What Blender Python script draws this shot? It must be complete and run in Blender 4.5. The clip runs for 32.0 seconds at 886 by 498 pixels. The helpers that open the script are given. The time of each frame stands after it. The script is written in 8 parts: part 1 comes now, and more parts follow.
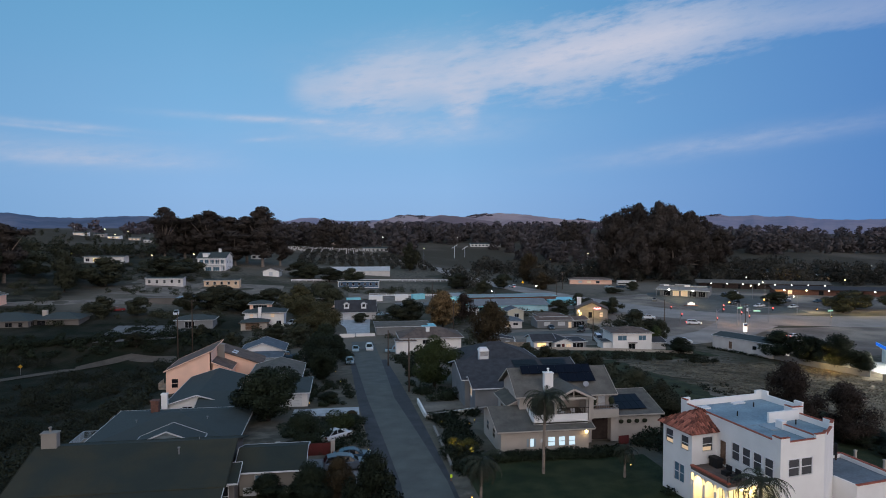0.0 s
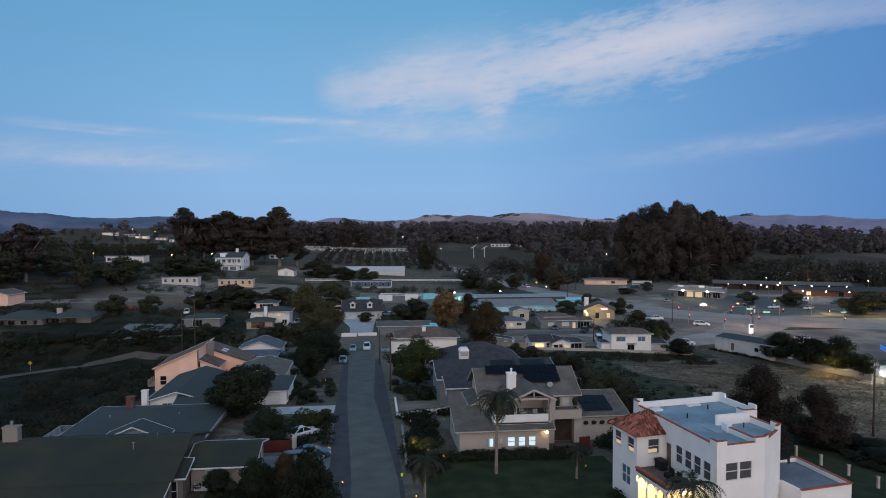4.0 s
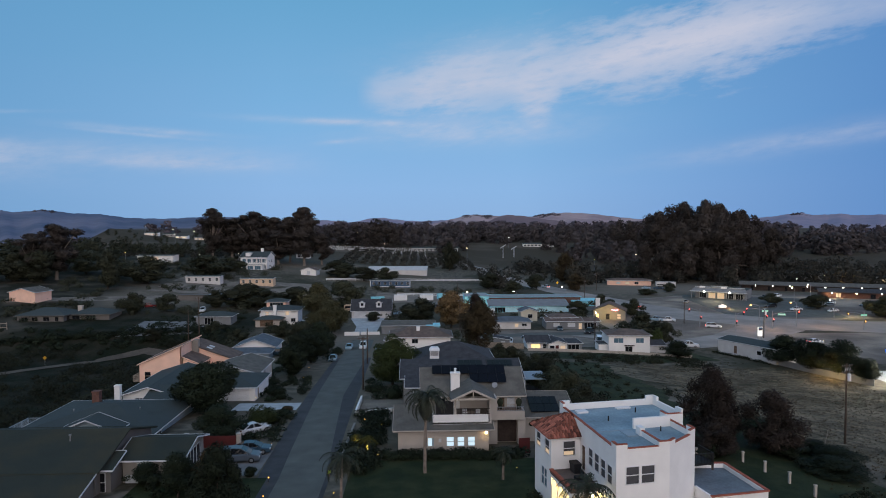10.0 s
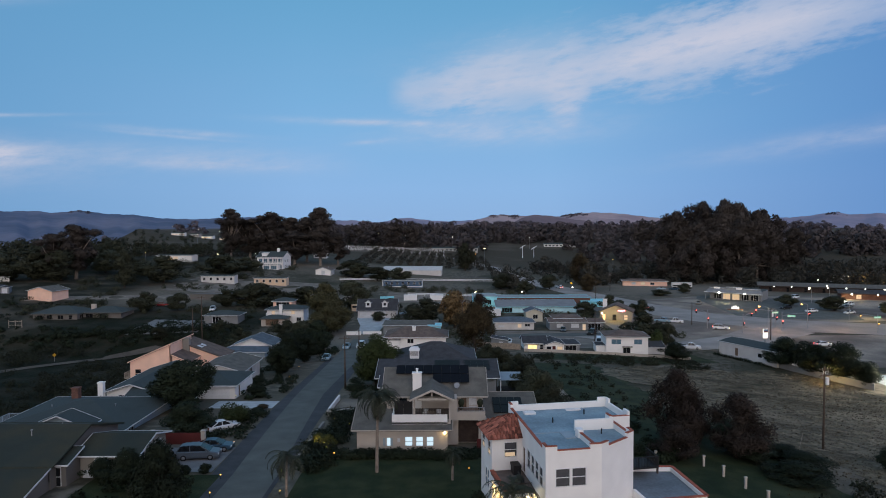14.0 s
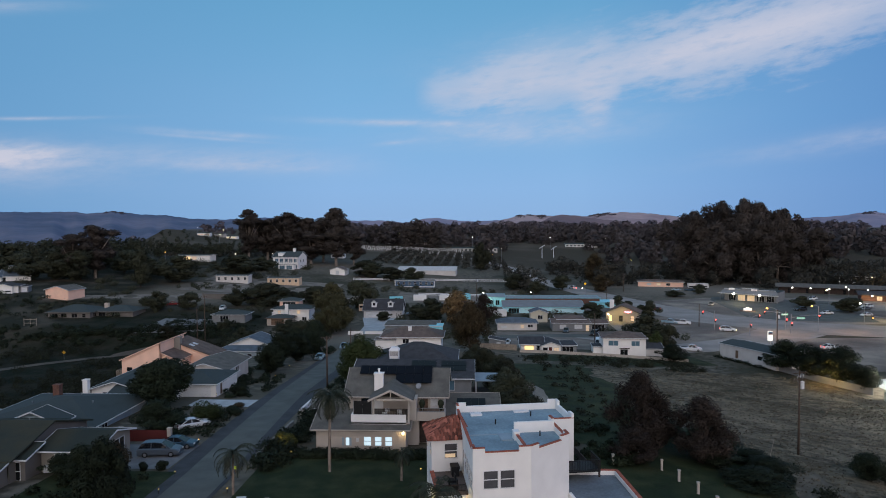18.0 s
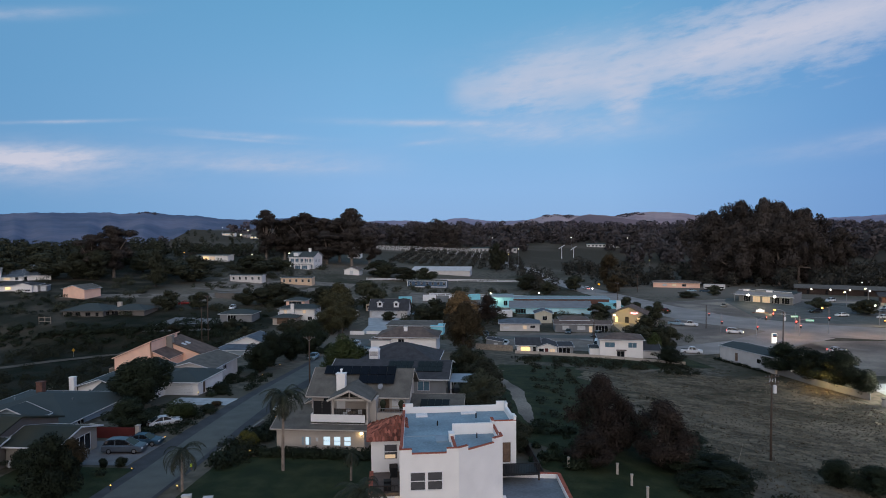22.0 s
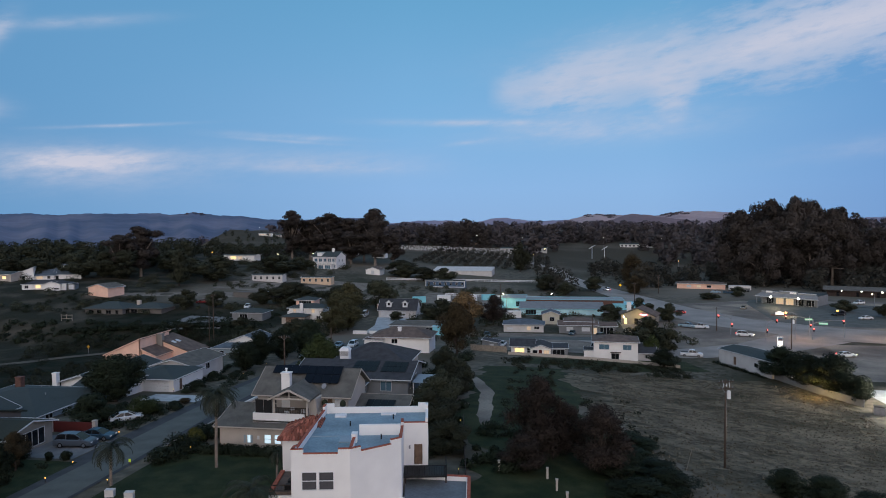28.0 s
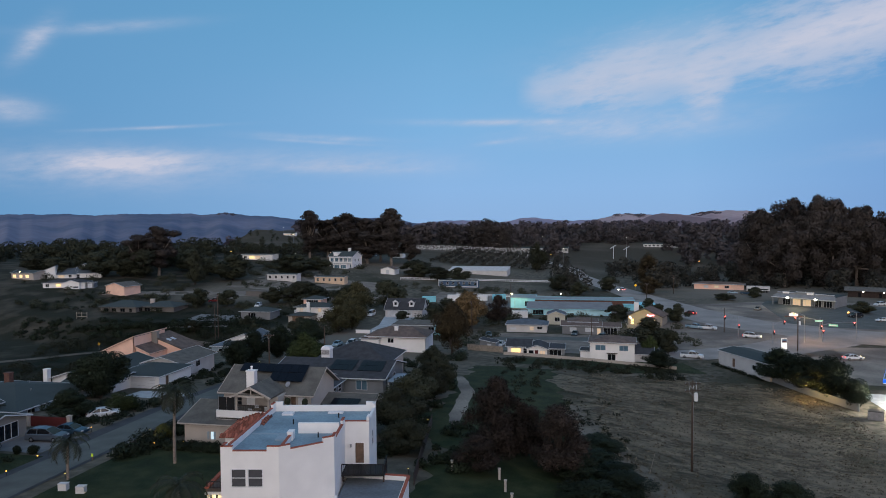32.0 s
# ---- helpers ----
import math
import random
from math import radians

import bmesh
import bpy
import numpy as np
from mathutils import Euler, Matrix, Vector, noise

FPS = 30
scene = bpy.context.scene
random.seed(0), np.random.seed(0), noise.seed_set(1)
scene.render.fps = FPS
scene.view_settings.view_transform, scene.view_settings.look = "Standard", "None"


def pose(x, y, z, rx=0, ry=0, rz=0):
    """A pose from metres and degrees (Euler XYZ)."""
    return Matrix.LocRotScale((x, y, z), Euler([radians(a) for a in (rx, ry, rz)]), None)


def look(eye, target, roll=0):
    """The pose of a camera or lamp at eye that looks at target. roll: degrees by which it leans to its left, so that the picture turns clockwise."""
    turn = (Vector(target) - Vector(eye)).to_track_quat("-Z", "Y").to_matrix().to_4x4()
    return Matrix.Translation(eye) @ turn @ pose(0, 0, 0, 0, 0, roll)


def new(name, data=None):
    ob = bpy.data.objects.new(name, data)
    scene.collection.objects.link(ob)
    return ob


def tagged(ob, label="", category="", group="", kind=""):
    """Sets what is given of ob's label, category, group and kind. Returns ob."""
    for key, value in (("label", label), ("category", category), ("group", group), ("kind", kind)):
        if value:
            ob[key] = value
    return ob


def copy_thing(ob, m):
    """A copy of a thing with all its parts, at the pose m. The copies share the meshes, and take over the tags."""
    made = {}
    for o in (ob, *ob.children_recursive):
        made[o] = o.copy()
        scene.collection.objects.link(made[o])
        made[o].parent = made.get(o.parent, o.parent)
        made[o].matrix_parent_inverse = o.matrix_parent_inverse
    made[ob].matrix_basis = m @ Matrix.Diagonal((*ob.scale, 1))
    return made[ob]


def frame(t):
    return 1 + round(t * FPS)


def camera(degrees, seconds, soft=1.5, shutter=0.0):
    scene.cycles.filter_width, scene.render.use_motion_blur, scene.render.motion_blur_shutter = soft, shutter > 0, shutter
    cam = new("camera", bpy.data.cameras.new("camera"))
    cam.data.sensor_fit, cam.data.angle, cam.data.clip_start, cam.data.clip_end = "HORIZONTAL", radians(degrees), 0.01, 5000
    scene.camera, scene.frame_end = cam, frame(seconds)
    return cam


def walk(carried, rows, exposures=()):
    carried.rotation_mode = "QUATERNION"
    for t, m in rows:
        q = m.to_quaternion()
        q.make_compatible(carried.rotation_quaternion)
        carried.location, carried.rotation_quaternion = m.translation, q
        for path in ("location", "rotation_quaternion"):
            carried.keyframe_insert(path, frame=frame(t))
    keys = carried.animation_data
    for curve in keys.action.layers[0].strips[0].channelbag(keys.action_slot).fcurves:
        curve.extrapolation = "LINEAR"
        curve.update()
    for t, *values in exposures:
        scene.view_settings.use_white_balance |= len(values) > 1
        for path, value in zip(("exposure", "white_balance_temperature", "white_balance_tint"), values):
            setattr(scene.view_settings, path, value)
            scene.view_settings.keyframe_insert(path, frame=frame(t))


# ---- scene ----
cam = camera(67.5, 32.0, soft=0.95)
# seconds, eye, then yaw, pitch and roll in degrees
PATH = [
    (0, 0, -0, 28, -8.5, -2.285, -0),
    (1, 2.07, -0.43, 28.02, -7.891, -2.289, -0.014),
    (2, 4.15, -0.81, 28.03, -7.28, -2.292, -0.027),
    (3, 6.24, -1.16, 28.04, -6.666, -2.295, -0.041),
    (4, 8.34, -1.47, 28.04, -6.051, -2.296, -0.055),
    (5, 10.45, -1.75, 28.04, -5.434, -2.296, -0.07),
    (6, 12.56, -2, 28.03, -4.817, -2.296, -0.084),
    (7, 14.69, -2.21, 28.02, -4.199, -2.295, -0.099),
    (8, 16.82, -2.4, 28.01, -3.581, -2.294, -0.113),
    (9, 18.95, -2.55, 28, -2.963, -2.292, -0.128),
    (10, 21.09, -2.68, 28, -2.345, -2.29, -0.143),
    (11, 23.24, -2.78, 27.99, -1.728, -2.287, -0.158),
    (12, 25.39, -2.85, 27.99, -1.111, -2.284, -0.174),
    (13, 27.54, -2.9, 27.99, -0.495, -2.281, -0.189),
    (14, 29.7, -2.92, 27.99, 0.121, -2.278, -0.205),
    (15, 31.85, -2.91, 28, 0.735, -2.275, -0.221),
    (16, 34.01, -2.89, 28.01, 1.349, -2.272, -0.237),
    (17, 36.18, -2.83, 28.02, 1.963, -2.269, -0.253),
    (18, 38.34, -2.75, 28.04, 2.576, -2.266, -0.269),
    (19, 40.5, -2.65, 28.06, 3.188, -2.263, -0.285),
    (20, 42.67, -2.52, 28.07, 3.801, -2.26, -0.302),
    (21, 44.83, -2.37, 28.1, 4.414, -2.257, -0.319),
    (22, 46.99, -2.19, 28.12, 5.027, -2.255, -0.336),
    (23, 49.16, -1.98, 28.13, 5.641, -2.252, -0.353),
    (24, 51.32, -1.75, 28.15, 6.256, -2.25, -0.37),
    (25, 53.48, -1.5, 28.16, 6.873, -2.248, -0.387),
    (26, 55.64, -1.21, 28.17, 7.492, -2.246, -0.405),
    (27, 57.8, -0.9, 28.17, 8.113, -2.244, -0.423),
    (28, 59.95, -0.56, 28.16, 8.738, -2.242, -0.441),
    (29, 62.11, -0.18, 28.15, 9.367, -2.241, -0.459),
    (30, 64.26, 0.22, 28.11, 10, -2.239, -0.477),
    (31, 66.41, 0.66, 28.07, 10.638, -2.237, -0.495),
    (32, 68.56, 1.13, 28, 11.281, -2.236, -0.514),
]


def eye_pose(px, py, pz, yaw, pitch, roll):
    """Yaw to the left of +y, pitch up, roll as in look()."""
    return pose(px, py, pz, 0, 0, yaw) @ pose(0, 0, 0, 90 + pitch, 0, 0) @ pose(0, 0, 0, 0, 0, roll)


walk(cam, [(row[0], eye_pose(*row[1:])) for row in PATH])
# ---- end of path

# ---- sky and light ----
world = bpy.data.worlds.new("dusk_sky")
scene.world = world
world.use_nodes = True
wt = world.node_tree
wt.nodes.clear()


def wnode(kind, **inputs):
    nd = wt.nodes.new(kind)
    for k, v in inputs.items():
        nd.inputs[k.replace("_", " ")].default_value = v
    return nd


def wmath(op, a, b=0.0, c=0.0, clamp=False):
    nd = wt.nodes.new("ShaderNodeMath")
    nd.operation, nd.use_clamp = op, clamp
    for sock, v in zip(nd.inputs, (a, b, c)):
        if isinstance(v, (int, float)):
            sock.default_value = v
        else:
            wt.links.new(v, sock)
    return nd.outputs[0]


def wmix(fac, a, b):
    nd = wt.nodes.new("ShaderNodeMix")
    nd.data_type = "RGBA"
    for sock, v in zip((nd.inputs[0], nd.inputs[6], nd.inputs[7]), (fac, a, b)):
        if isinstance(v, (int, float)):
            sock.default_value = v
        elif isinstance(v, tuple):
            sock.default_value = (*v, 1)
        else:
            wt.links.new(v, sock)
    return nd.outputs[2]


def wnoise(vec, scale, detail, rough=0.55):
    nd = wnode("ShaderNodeTexNoise", Scale=scale, Detail=detail, Roughness=rough)
    wt.links.new(vec, nd.inputs["Vector"])
    return nd.outputs["Fac"]


def wbump(v, mid, half):
    """1 at mid, fading to 0 at half away."""
    d = wmath("DIVIDE", wmath("SUBTRACT", v, mid), half)
    return wmath("EXPONENT", wmath("MULTIPLY", wmath("MULTIPLY", d, d), -1.0))


coord = wnode("ShaderNodeTexCoord").outputs["Generated"]
split = wnode("ShaderNodeSeparateXYZ")
wt.links.new(coord, split.inputs[0])
sx, sy, sz = split.outputs
ramp = wnode("ShaderNodeValToRGB")
wt.links.new(wmath("MULTIPLY", sz, 1.0, clamp=True), ramp.inputs[0])
stops = [(0.0, (0.265, 0.445, 0.73)), (0.05, (0.26, 0.465, 0.77)), (0.14, (0.205, 0.445, 0.74)), (0.32, (0.135, 0.37, 0.62)), (0.5, (0.185, 0.325, 0.395)), (1.0, (0.178, 0.275, 0.30))]
while len(ramp.color_ramp.elements) < len(stops):
    ramp.color_ramp.elements.new(0.5)
for el, (at, col) in zip(ramp.color_ramp.elements, stops):
    el.position, el.color = at, (*col, 1)
sky = ramp.outputs[0]
# azimuth in degrees to the right of +y, elevation in degrees
azi = wmath("MULTIPLY", wmath("ARCTAN2", sx, sy), 57.2958)
ele = wmath("MULTIPLY", wmath("ARCSINE", sz), 57.2958)
# a map of the sky in which the clouds are drawn out sideways
flat = wnode("ShaderNodeCombineXYZ")
wt.links.new(wmath("MULTIPLY", azi, 0.045), flat.inputs[0])
wt.links.new(wmath("MULTIPLY_ADD", ele, 0.15, wmath("MULTIPLY", azi, -0.018)), flat.inputs[1])
puff = wnoise(flat.outputs[0], 1.3, 9, 0.56)


def streak(a_mid, e_mid, slope, a_half, e_half):
    """A cloud bank: its middle, the slope of its axis, its half length and half thickness."""
    off = wmath("SUBTRACT", wmath("SUBTRACT", ele, e_mid), wmath("MULTIPLY", wmath("SUBTRACT", azi, a_mid), slope))
    return wmath("MULTIPLY", wbump(azi, a_mid, a_half), wbump(off, 0.0, e_half))


# the great cloud bank: along its azimuth the height of its axis, its reach up and down, its density
bank_map = wnode("ShaderNodeValToRGB")
bank_map.color_ramp.interpolation = "CARDINAL"
bank_stops = [(-5, 10.8, 1.4, 1.1, 0.0), (-3.4, 10.9, 1.7, 1.4, 0.5), (0, 11.0, 2.2, 1.8, 0.78), (4.4, 11.5, 3.0, 2.3, 0.85), (8.2, 11.4, 3.2, 1.7, 0.85), (9.8, 11.2, 3.9, 2.9, 0.95), (11.2, 11.4, 3.8, 2.8, 0.95), (12.6, 12.2, 3.1, 1.9, 0.85), (14.5, 12.8, 3.1, 2.4, 0.9), (18.8, 13.5, 2.9, 3.2, 1.0), (23.4, 14.2, 2.9, 3.2, 1.0), (27.8, 15.0, 2.7, 3.0, 0.9), (32, 15.2, 2.5, 2.0, 0.66), (36, 15.0, 2.3, 1.4, 0.45), (42, 14.9, 2.2, 1.1, 0.34), (45, 14.9, 2.0, 1.0, 0.3)]
while len(bank_map.color_ramp.elements) < len(bank_stops):
    bank_map.color_ramp.elements.new(0.5)
for el, (at, axis, up, down, thick) in zip(bank_map.color_ramp.elements, bank_stops):
    el.position, el.color = (at + 5) / 50, (axis / 20, up / 6, down / 6, thick)
wt.links.new(wmath("MULTIPLY_ADD", azi, 0.02, 0.1, clamp=True), bank_map.inputs[0])
bank_split = wnode("ShaderNodeSeparateColor")
wt.links.new(bank_map.outputs[0], bank_split.inputs[0])
off = wmath("SUBTRACT", ele, wmath("MULTIPLY", bank_split.outputs[0], 20))
above = wmath("DIVIDE", wmath("MAXIMUM", off, 0.0), wmath("MULTIPLY", bank_split.outputs[1], 6))
below = wmath("DIVIDE", wmath("MAXIMUM", wmath("MULTIPLY", off, -1.0), 0.0), wmath("MULTIPLY", bank_split.outputs[2], 6))
fray = wnoise(flat.outputs[0], 14.0, 6, 0.62)
curd = wnoise(flat.outputs[0], 5.5, 7, 0.6)
ragged_edge = wmath("ADD", wmath("MULTIPLY_ADD", curd, 2.4, -1.2), wmath("MULTIPLY_ADD", fray, 1.0, -0.5))
edge = wmath("ADD", wmath("ADD", above, below), ragged_edge)
fade = wnode("ShaderNodeMapRange")
fade.interpolation_type = "SMOOTHSTEP"
for k, v in ((1, 1.32), (2, 0.1), (3, 0.0), (4, 1.0)):
    fade.inputs[k].default_value = v
wt.links.new(edge, fade.inputs[0])
mass = wmath("MULTIPLY", wmath("MULTIPLY", fade.outputs[0], bank_map.outputs[1]), wmath("ADD", wmath("MULTIPLY_ADD", curd, 1.7, 0.1), wmath("MULTIPLY_ADD", fray, 0.45, -0.22)), clamp=True)
# thinner streaks and veils: middle azimuth and height, slope, half length, half thickness, density
rough = wmath("ADD", wmath("MULTIPLY_ADD", curd, 2.6, -1.3), wmath("MULTIPLY_ADD", fray, 1.6, -0.8))
thin = None
for a_mid, e_mid, slope, a_half, e_half, thick in ((5, 7.9, 0.03, 9, 1.2, 0.38), (6, 14.0, 0.12, 8, 1.8, 0.26), (-6.8, 8.5, -0.015, 6.0, 0.26, 0.5), (-6.2, 6.9, 0.1, 1.8, 0.2, 0.3), (-21.5, 7.25, -0.03, 5, 0.25, 0.34), (-19, 5.2, -0.02, 8, 1.0, 0.34), (32, 6.3, 0.115, 11, 0.8, 0.27), (-36.5, 5.0, 0.04, 5.5, 0.75, 0.75), (-37.5, 4.4, 0.0, 9, 1.6, 0.36), (-42.6, 13.3, 0.9, 1.3, 0.9, 0.55), (-37.5, 14.9, 0.17, 5, 0.4, 0.3), (-44.4, 8.4, 0.0, 2.2, 0.8, 0.55), (-34.2, 7.7, 0.09, 4.2, 0.13, 0.45), (-22, 6.9, -0.045, 4, 0.13, 0.3), (-19.3, 4.75, -0.01, 5, 0.35, 0.32)):
    one = wmath("MULTIPLY", streak(a_mid, e_mid, slope, a_half, e_half), thick)
    thin = one if thin is None else wmath("ADD", thin, one)
thin = wmath("MULTIPLY", thin, wmath("ADD", rough, 1.0), clamp=True)
cover = wmath("ADD", mass, thin, clamp=True)
veil = wmath("MULTIPLY", wmath("MULTIPLY_ADD", wnoise(flat.outputs[0], 0.6, 4), 1.6, -0.6, clamp=True), wbump(ele, 7.0, 6.0))
sky = wmix(wmath("MULTIPLY", veil, 0.45), sky, (0.30, 0.43, 0.72))
# a deeper blue away to the right, where night comes up
east = wmath("MULTIPLY_ADD", azi, 0.028, -0.25, clamp=True)
sky = wmix(wmath("MULTIPLY", east, 0.9), sky, (0.075, 0.21, 0.52))
sky = wmix(wmath("MULTIPLY", wmath("MULTIPLY_ADD", azi, -0.03, -0.35, clamp=True), 0.8), sky, (0.11, 0.29, 0.53))
sky = wmix(wmath("MULTIPLY", cover, 0.88), sky, wmix(wmath("MULTIPLY_ADD", puff, 3.0, -1.1, clamp=True), (0.48, 0.54, 0.69), (0.66, 0.64, 0.73)))
# the afterglow behind the camera, where the sun went down
glow = wmath("MULTIPLY", wmath("MULTIPLY_ADD", sy, -1.1, 0.25, clamp=True), wbump(sz, 0.10, 0.55))
sky = wmix(wmath("MULTIPLY", glow, 0.95, clamp=True), sky, (0.98, 0.86, 0.88))
back = wnode("ShaderNodeBackground", Strength=1.0)
wt.links.new(sky, back.inputs["Color"])
wt.links.new(back.outputs[0], wnode("ShaderNodeOutputWorld").inputs["Surface"])

sun = new("afterglow_sun", bpy.data.lights.new("afterglow_sun", "SUN"))
sun.data.energy, sun.data.angle, sun.data.color = 0.78, radians(70), (1.0, 0.91, 0.81)
sun.matrix_world = look((0, 0, 0), (-0.25, 1, -0.42))
scene.view_settings.exposure = 0.0


# ---- materials ----
def mat(name, base, rough=0.85, var=0.25, scale=1.2, bump=0.25, bscale=18.0, metal=0.0, rnd=0.0, spec=0.3, island=0.0, second=None, emit=None, power=0.0):
    m = bpy.data.materials.new(name)
    m.use_nodes = True
    nt = m.node_tree
    p = nt.nodes["Principled BSDF"]
    p.inputs["Roughness"].default_value, p.inputs["Metallic"].default_value = rough, metal
    p.inputs["Specular IOR Level"].default_value = spec
    if emit:
        p.inputs["Emission Color"].default_value, p.inputs["Emission Strength"].default_value = (*emit, 1), power
    tc = nt.nodes.new("ShaderNodeTexCoord")
    value = None
    for sc, det, amount in ((scale, 4, var), (bscale, 3, var * 0.6)):
        nz = nt.nodes.new("ShaderNodeTexNoise")
        nz.inputs["Scale"].default_value, nz.inputs["Detail"].default_value = sc, det
        nt.links.new(tc.outputs["Object"], nz.inputs["Vector"])
        mr = nt.nodes.new("ShaderNodeMapRange")
        for k, v in ((1, 0.28), (2, 0.72), (3, 1 - amount), (4, 1 + amount)):
            mr.inputs[k].default_value = v
        nt.links.new(nz.outputs["Fac"], mr.inputs[0])
        if value is None:
            value, coarse = mr.outputs[0], nz.outputs["Fac"]
        else:
            mul = nt.nodes.new("ShaderNodeMath")
            mul.operation = "MULTIPLY"
            nt.links.new(value, mul.inputs[0])
            nt.links.new(mr.outputs[0], mul.inputs[1])
            value, fine = mul.outputs[0], nz.outputs["Fac"]
    for amount, kind, out in ((rnd, "ShaderNodeObjectInfo", "Random"), (island, "ShaderNodeNewGeometry", "Random Per Island")):
        if amount:
            nd = nt.nodes.new(kind)
            mr = nt.nodes.new("ShaderNodeMapRange")
            mr.inputs[3].default_value, mr.inputs[4].default_value = 1 - amount, 1 + amount
            nt.links.new(nd.outputs[out], mr.inputs[0])
            mul = nt.nodes.new("ShaderNodeMath")
            mul.operation = "MULTIPLY"
            nt.links.new(value, mul.inputs[0])
            nt.links.new(mr.outputs[0], mul.inputs[1])
            value = mul.outputs[0]
    col = nt.nodes.new("ShaderNodeMix")
    col.data_type, col.blend_type = "RGBA", "MULTIPLY"
    col.inputs[0].default_value = 1.0
    col.inputs[6].default_value = (*base, 1)
    if second:
        two = nt.nodes.new("ShaderNodeMix")
        two.data_type = "RGBA"
        two.inputs[6].default_value, two.inputs[7].default_value = (*base, 1), (*second, 1)
        mr = nt.nodes.new("ShaderNodeMapRange")
        mr.inputs[1].default_value, mr.inputs[2].default_value = 0.42, 0.6
        nt.links.new(coarse, mr.inputs[0])
        nt.links.new(mr.outputs[0], two.inputs[0])
        nt.links.new(two.outputs[2], col.inputs[6])
    nt.links.new(value, col.inputs[7])
    nt.links.new(col.outputs[2], p.inputs["Base Color"])
    if bump:
        bp = nt.nodes.new("ShaderNodeBump")
        bp.inputs["Strength"].default_value, bp.inputs["Distance"].default_value = bump, 0.05
        nt.links.new(fine, bp.inputs["Height"])
        nt.links.new(bp.outputs[0], p.inputs["Normal"])
    return m


M = {}


def mm(key, *args, **kw):
    M[key] = mat(key, *args, **kw)


mm("asphalt", (0.108, 0.114, 0.104), 0.9, 0.22, 0.35, 0.2, 25)
mm("asphalt_dark", (0.055, 0.056, 0.06), 0.85, 0.25, 0.5, 0.2, 25)
mm("road", (0.30, 0.275, 0.25), 0.9, 0.2, 0.12, 0.1, 6)
mm("membrane_grey", (0.16, 0.185, 0.205), 0.75, 0.25, 0.35, 0.1, 4)
mm("concrete_pale", (0.44, 0.46, 0.47), 0.85, 0.2, 0.6, 0.15, 20)
mm("lot_earth", (0.19, 0.16, 0.135), 0.95, 0.35, 0.07, 0.4, 3, second=(0.26, 0.225, 0.18))
mm("trim_white", (0.62, 0.63, 0.64), 0.7, 0.12, 0.6, 0.05, 20)
mm("concrete", (0.18, 0.18, 0.18), 0.85, 0.2, 0.6, 0.15, 20)
mm("stucco_taupe", (0.155, 0.145, 0.135), 0.9, 0.08, 0.5, 0.15, 30)
mm("lane_earth", (0.105, 0.088, 0.070), 0.95, 0.3, 0.25, 0.4, 4)
mm("dirt", (0.20, 0.172, 0.142), 0.95, 0.35, 0.25, 0.4, 4)
mm("lawn", (0.014, 0.028, 0.006), 0.95, 0.4, 0.35, 0.8, 9, second=(0.026, 0.032, 0.010))
mm("scrub", (0.020, 0.024, 0.013), 0.95, 0.4, 0.08, 0.8, 3, island=0.25)
mm("stucco_white", (0.87, 0.85, 0.82), 0.9, 0.05, 0.5, 0.15, 30)
mm("stucco_pink", (0.90, 0.58, 0.44), 0.9, 0.07, 0.5, 0.15, 30)
mm("stucco_beige", (0.26, 0.24, 0.215), 0.9, 0.08, 0.5, 0.15, 30)
mm("stucco_tan", (0.46, 0.41, 0.36), 0.9, 0.08, 0.5, 0.15, 30)
mm("siding_grey", (0.21, 0.22, 0.23), 0.8, 0.12, 0.5, 0.2, 14)
mm("siding_blue", (0.30, 0.37, 0.42), 0.8, 0.1, 0.5, 0.2, 14)
mm("siding_navy", (0.07, 0.12, 0.19), 0.8, 0.1, 0.5, 0.2, 14)
mm("siding_peach", (0.66, 0.49, 0.34), 0.8, 0.1, 0.5, 0.2, 14)
mm("siding_cream", (0.55, 0.52, 0.42), 0.8, 0.1, 0.5, 0.2, 14)
mm("siding_pale", (0.60, 0.58, 0.56), 0.8, 0.1, 0.5, 0.2, 14)
mm("paint_turquoise", (0.28, 0.68, 0.77), 0.6, 0.12, 0.5, 0.1, 10)
mm("paint_cyan", (0.50, 0.80, 0.88), 0.6, 0.1, 0.5, 0.1, 10)
mm("paint_ochre", (0.45, 0.25, 0.02), 0.6, 0.1, 0.5, 0.1, 10)
mm("paint_white", (0.78, 0.78, 0.78), 0.6, 0.06, 0.6, 0.05, 20)
mm("paint_red", (0.10, 0.02, 0.018), 0.6, 0.15, 0.6, 0.05, 20)
mm("shingle_grey", (0.058, 0.074, 0.074), 0.95, 0.2, 0.35, 0.6, 9, second=(0.048, 0.062, 0.062))
mm("shingle_moss", (0.030, 0.039, 0.032), 0.95, 0.18, 0.22, 0.6, 9, second=(0.040, 0.040, 0.027))
mm("shingle_dark", (0.052, 0.053, 0.058), 0.95, 0.25, 1.0, 0.6, 9)
mm("shingle_brown", (0.14, 0.105, 0.088), 0.95, 0.28, 0.8, 0.6, 9)
mm("shingle_taupe", (0.125, 0.117, 0.102), 0.95, 0.25, 0.8, 0.6, 9)
mm("shingle_blue", (0.10, 0.125, 0.15), 0.95, 0.25, 0.8, 0.6, 9)
mm("membrane", (0.235, 0.325, 0.375), 0.75, 0.25, 0.35, 0.1, 4)
mm("clay_tile", (0.30, 0.105, 0.07), 0.85, 0.3, 1.5, 0.3, 12, rnd=0.75)
mm("clay_trim", (0.36, 0.10, 0.06), 0.85, 0.25, 1.5, 0.3, 12)
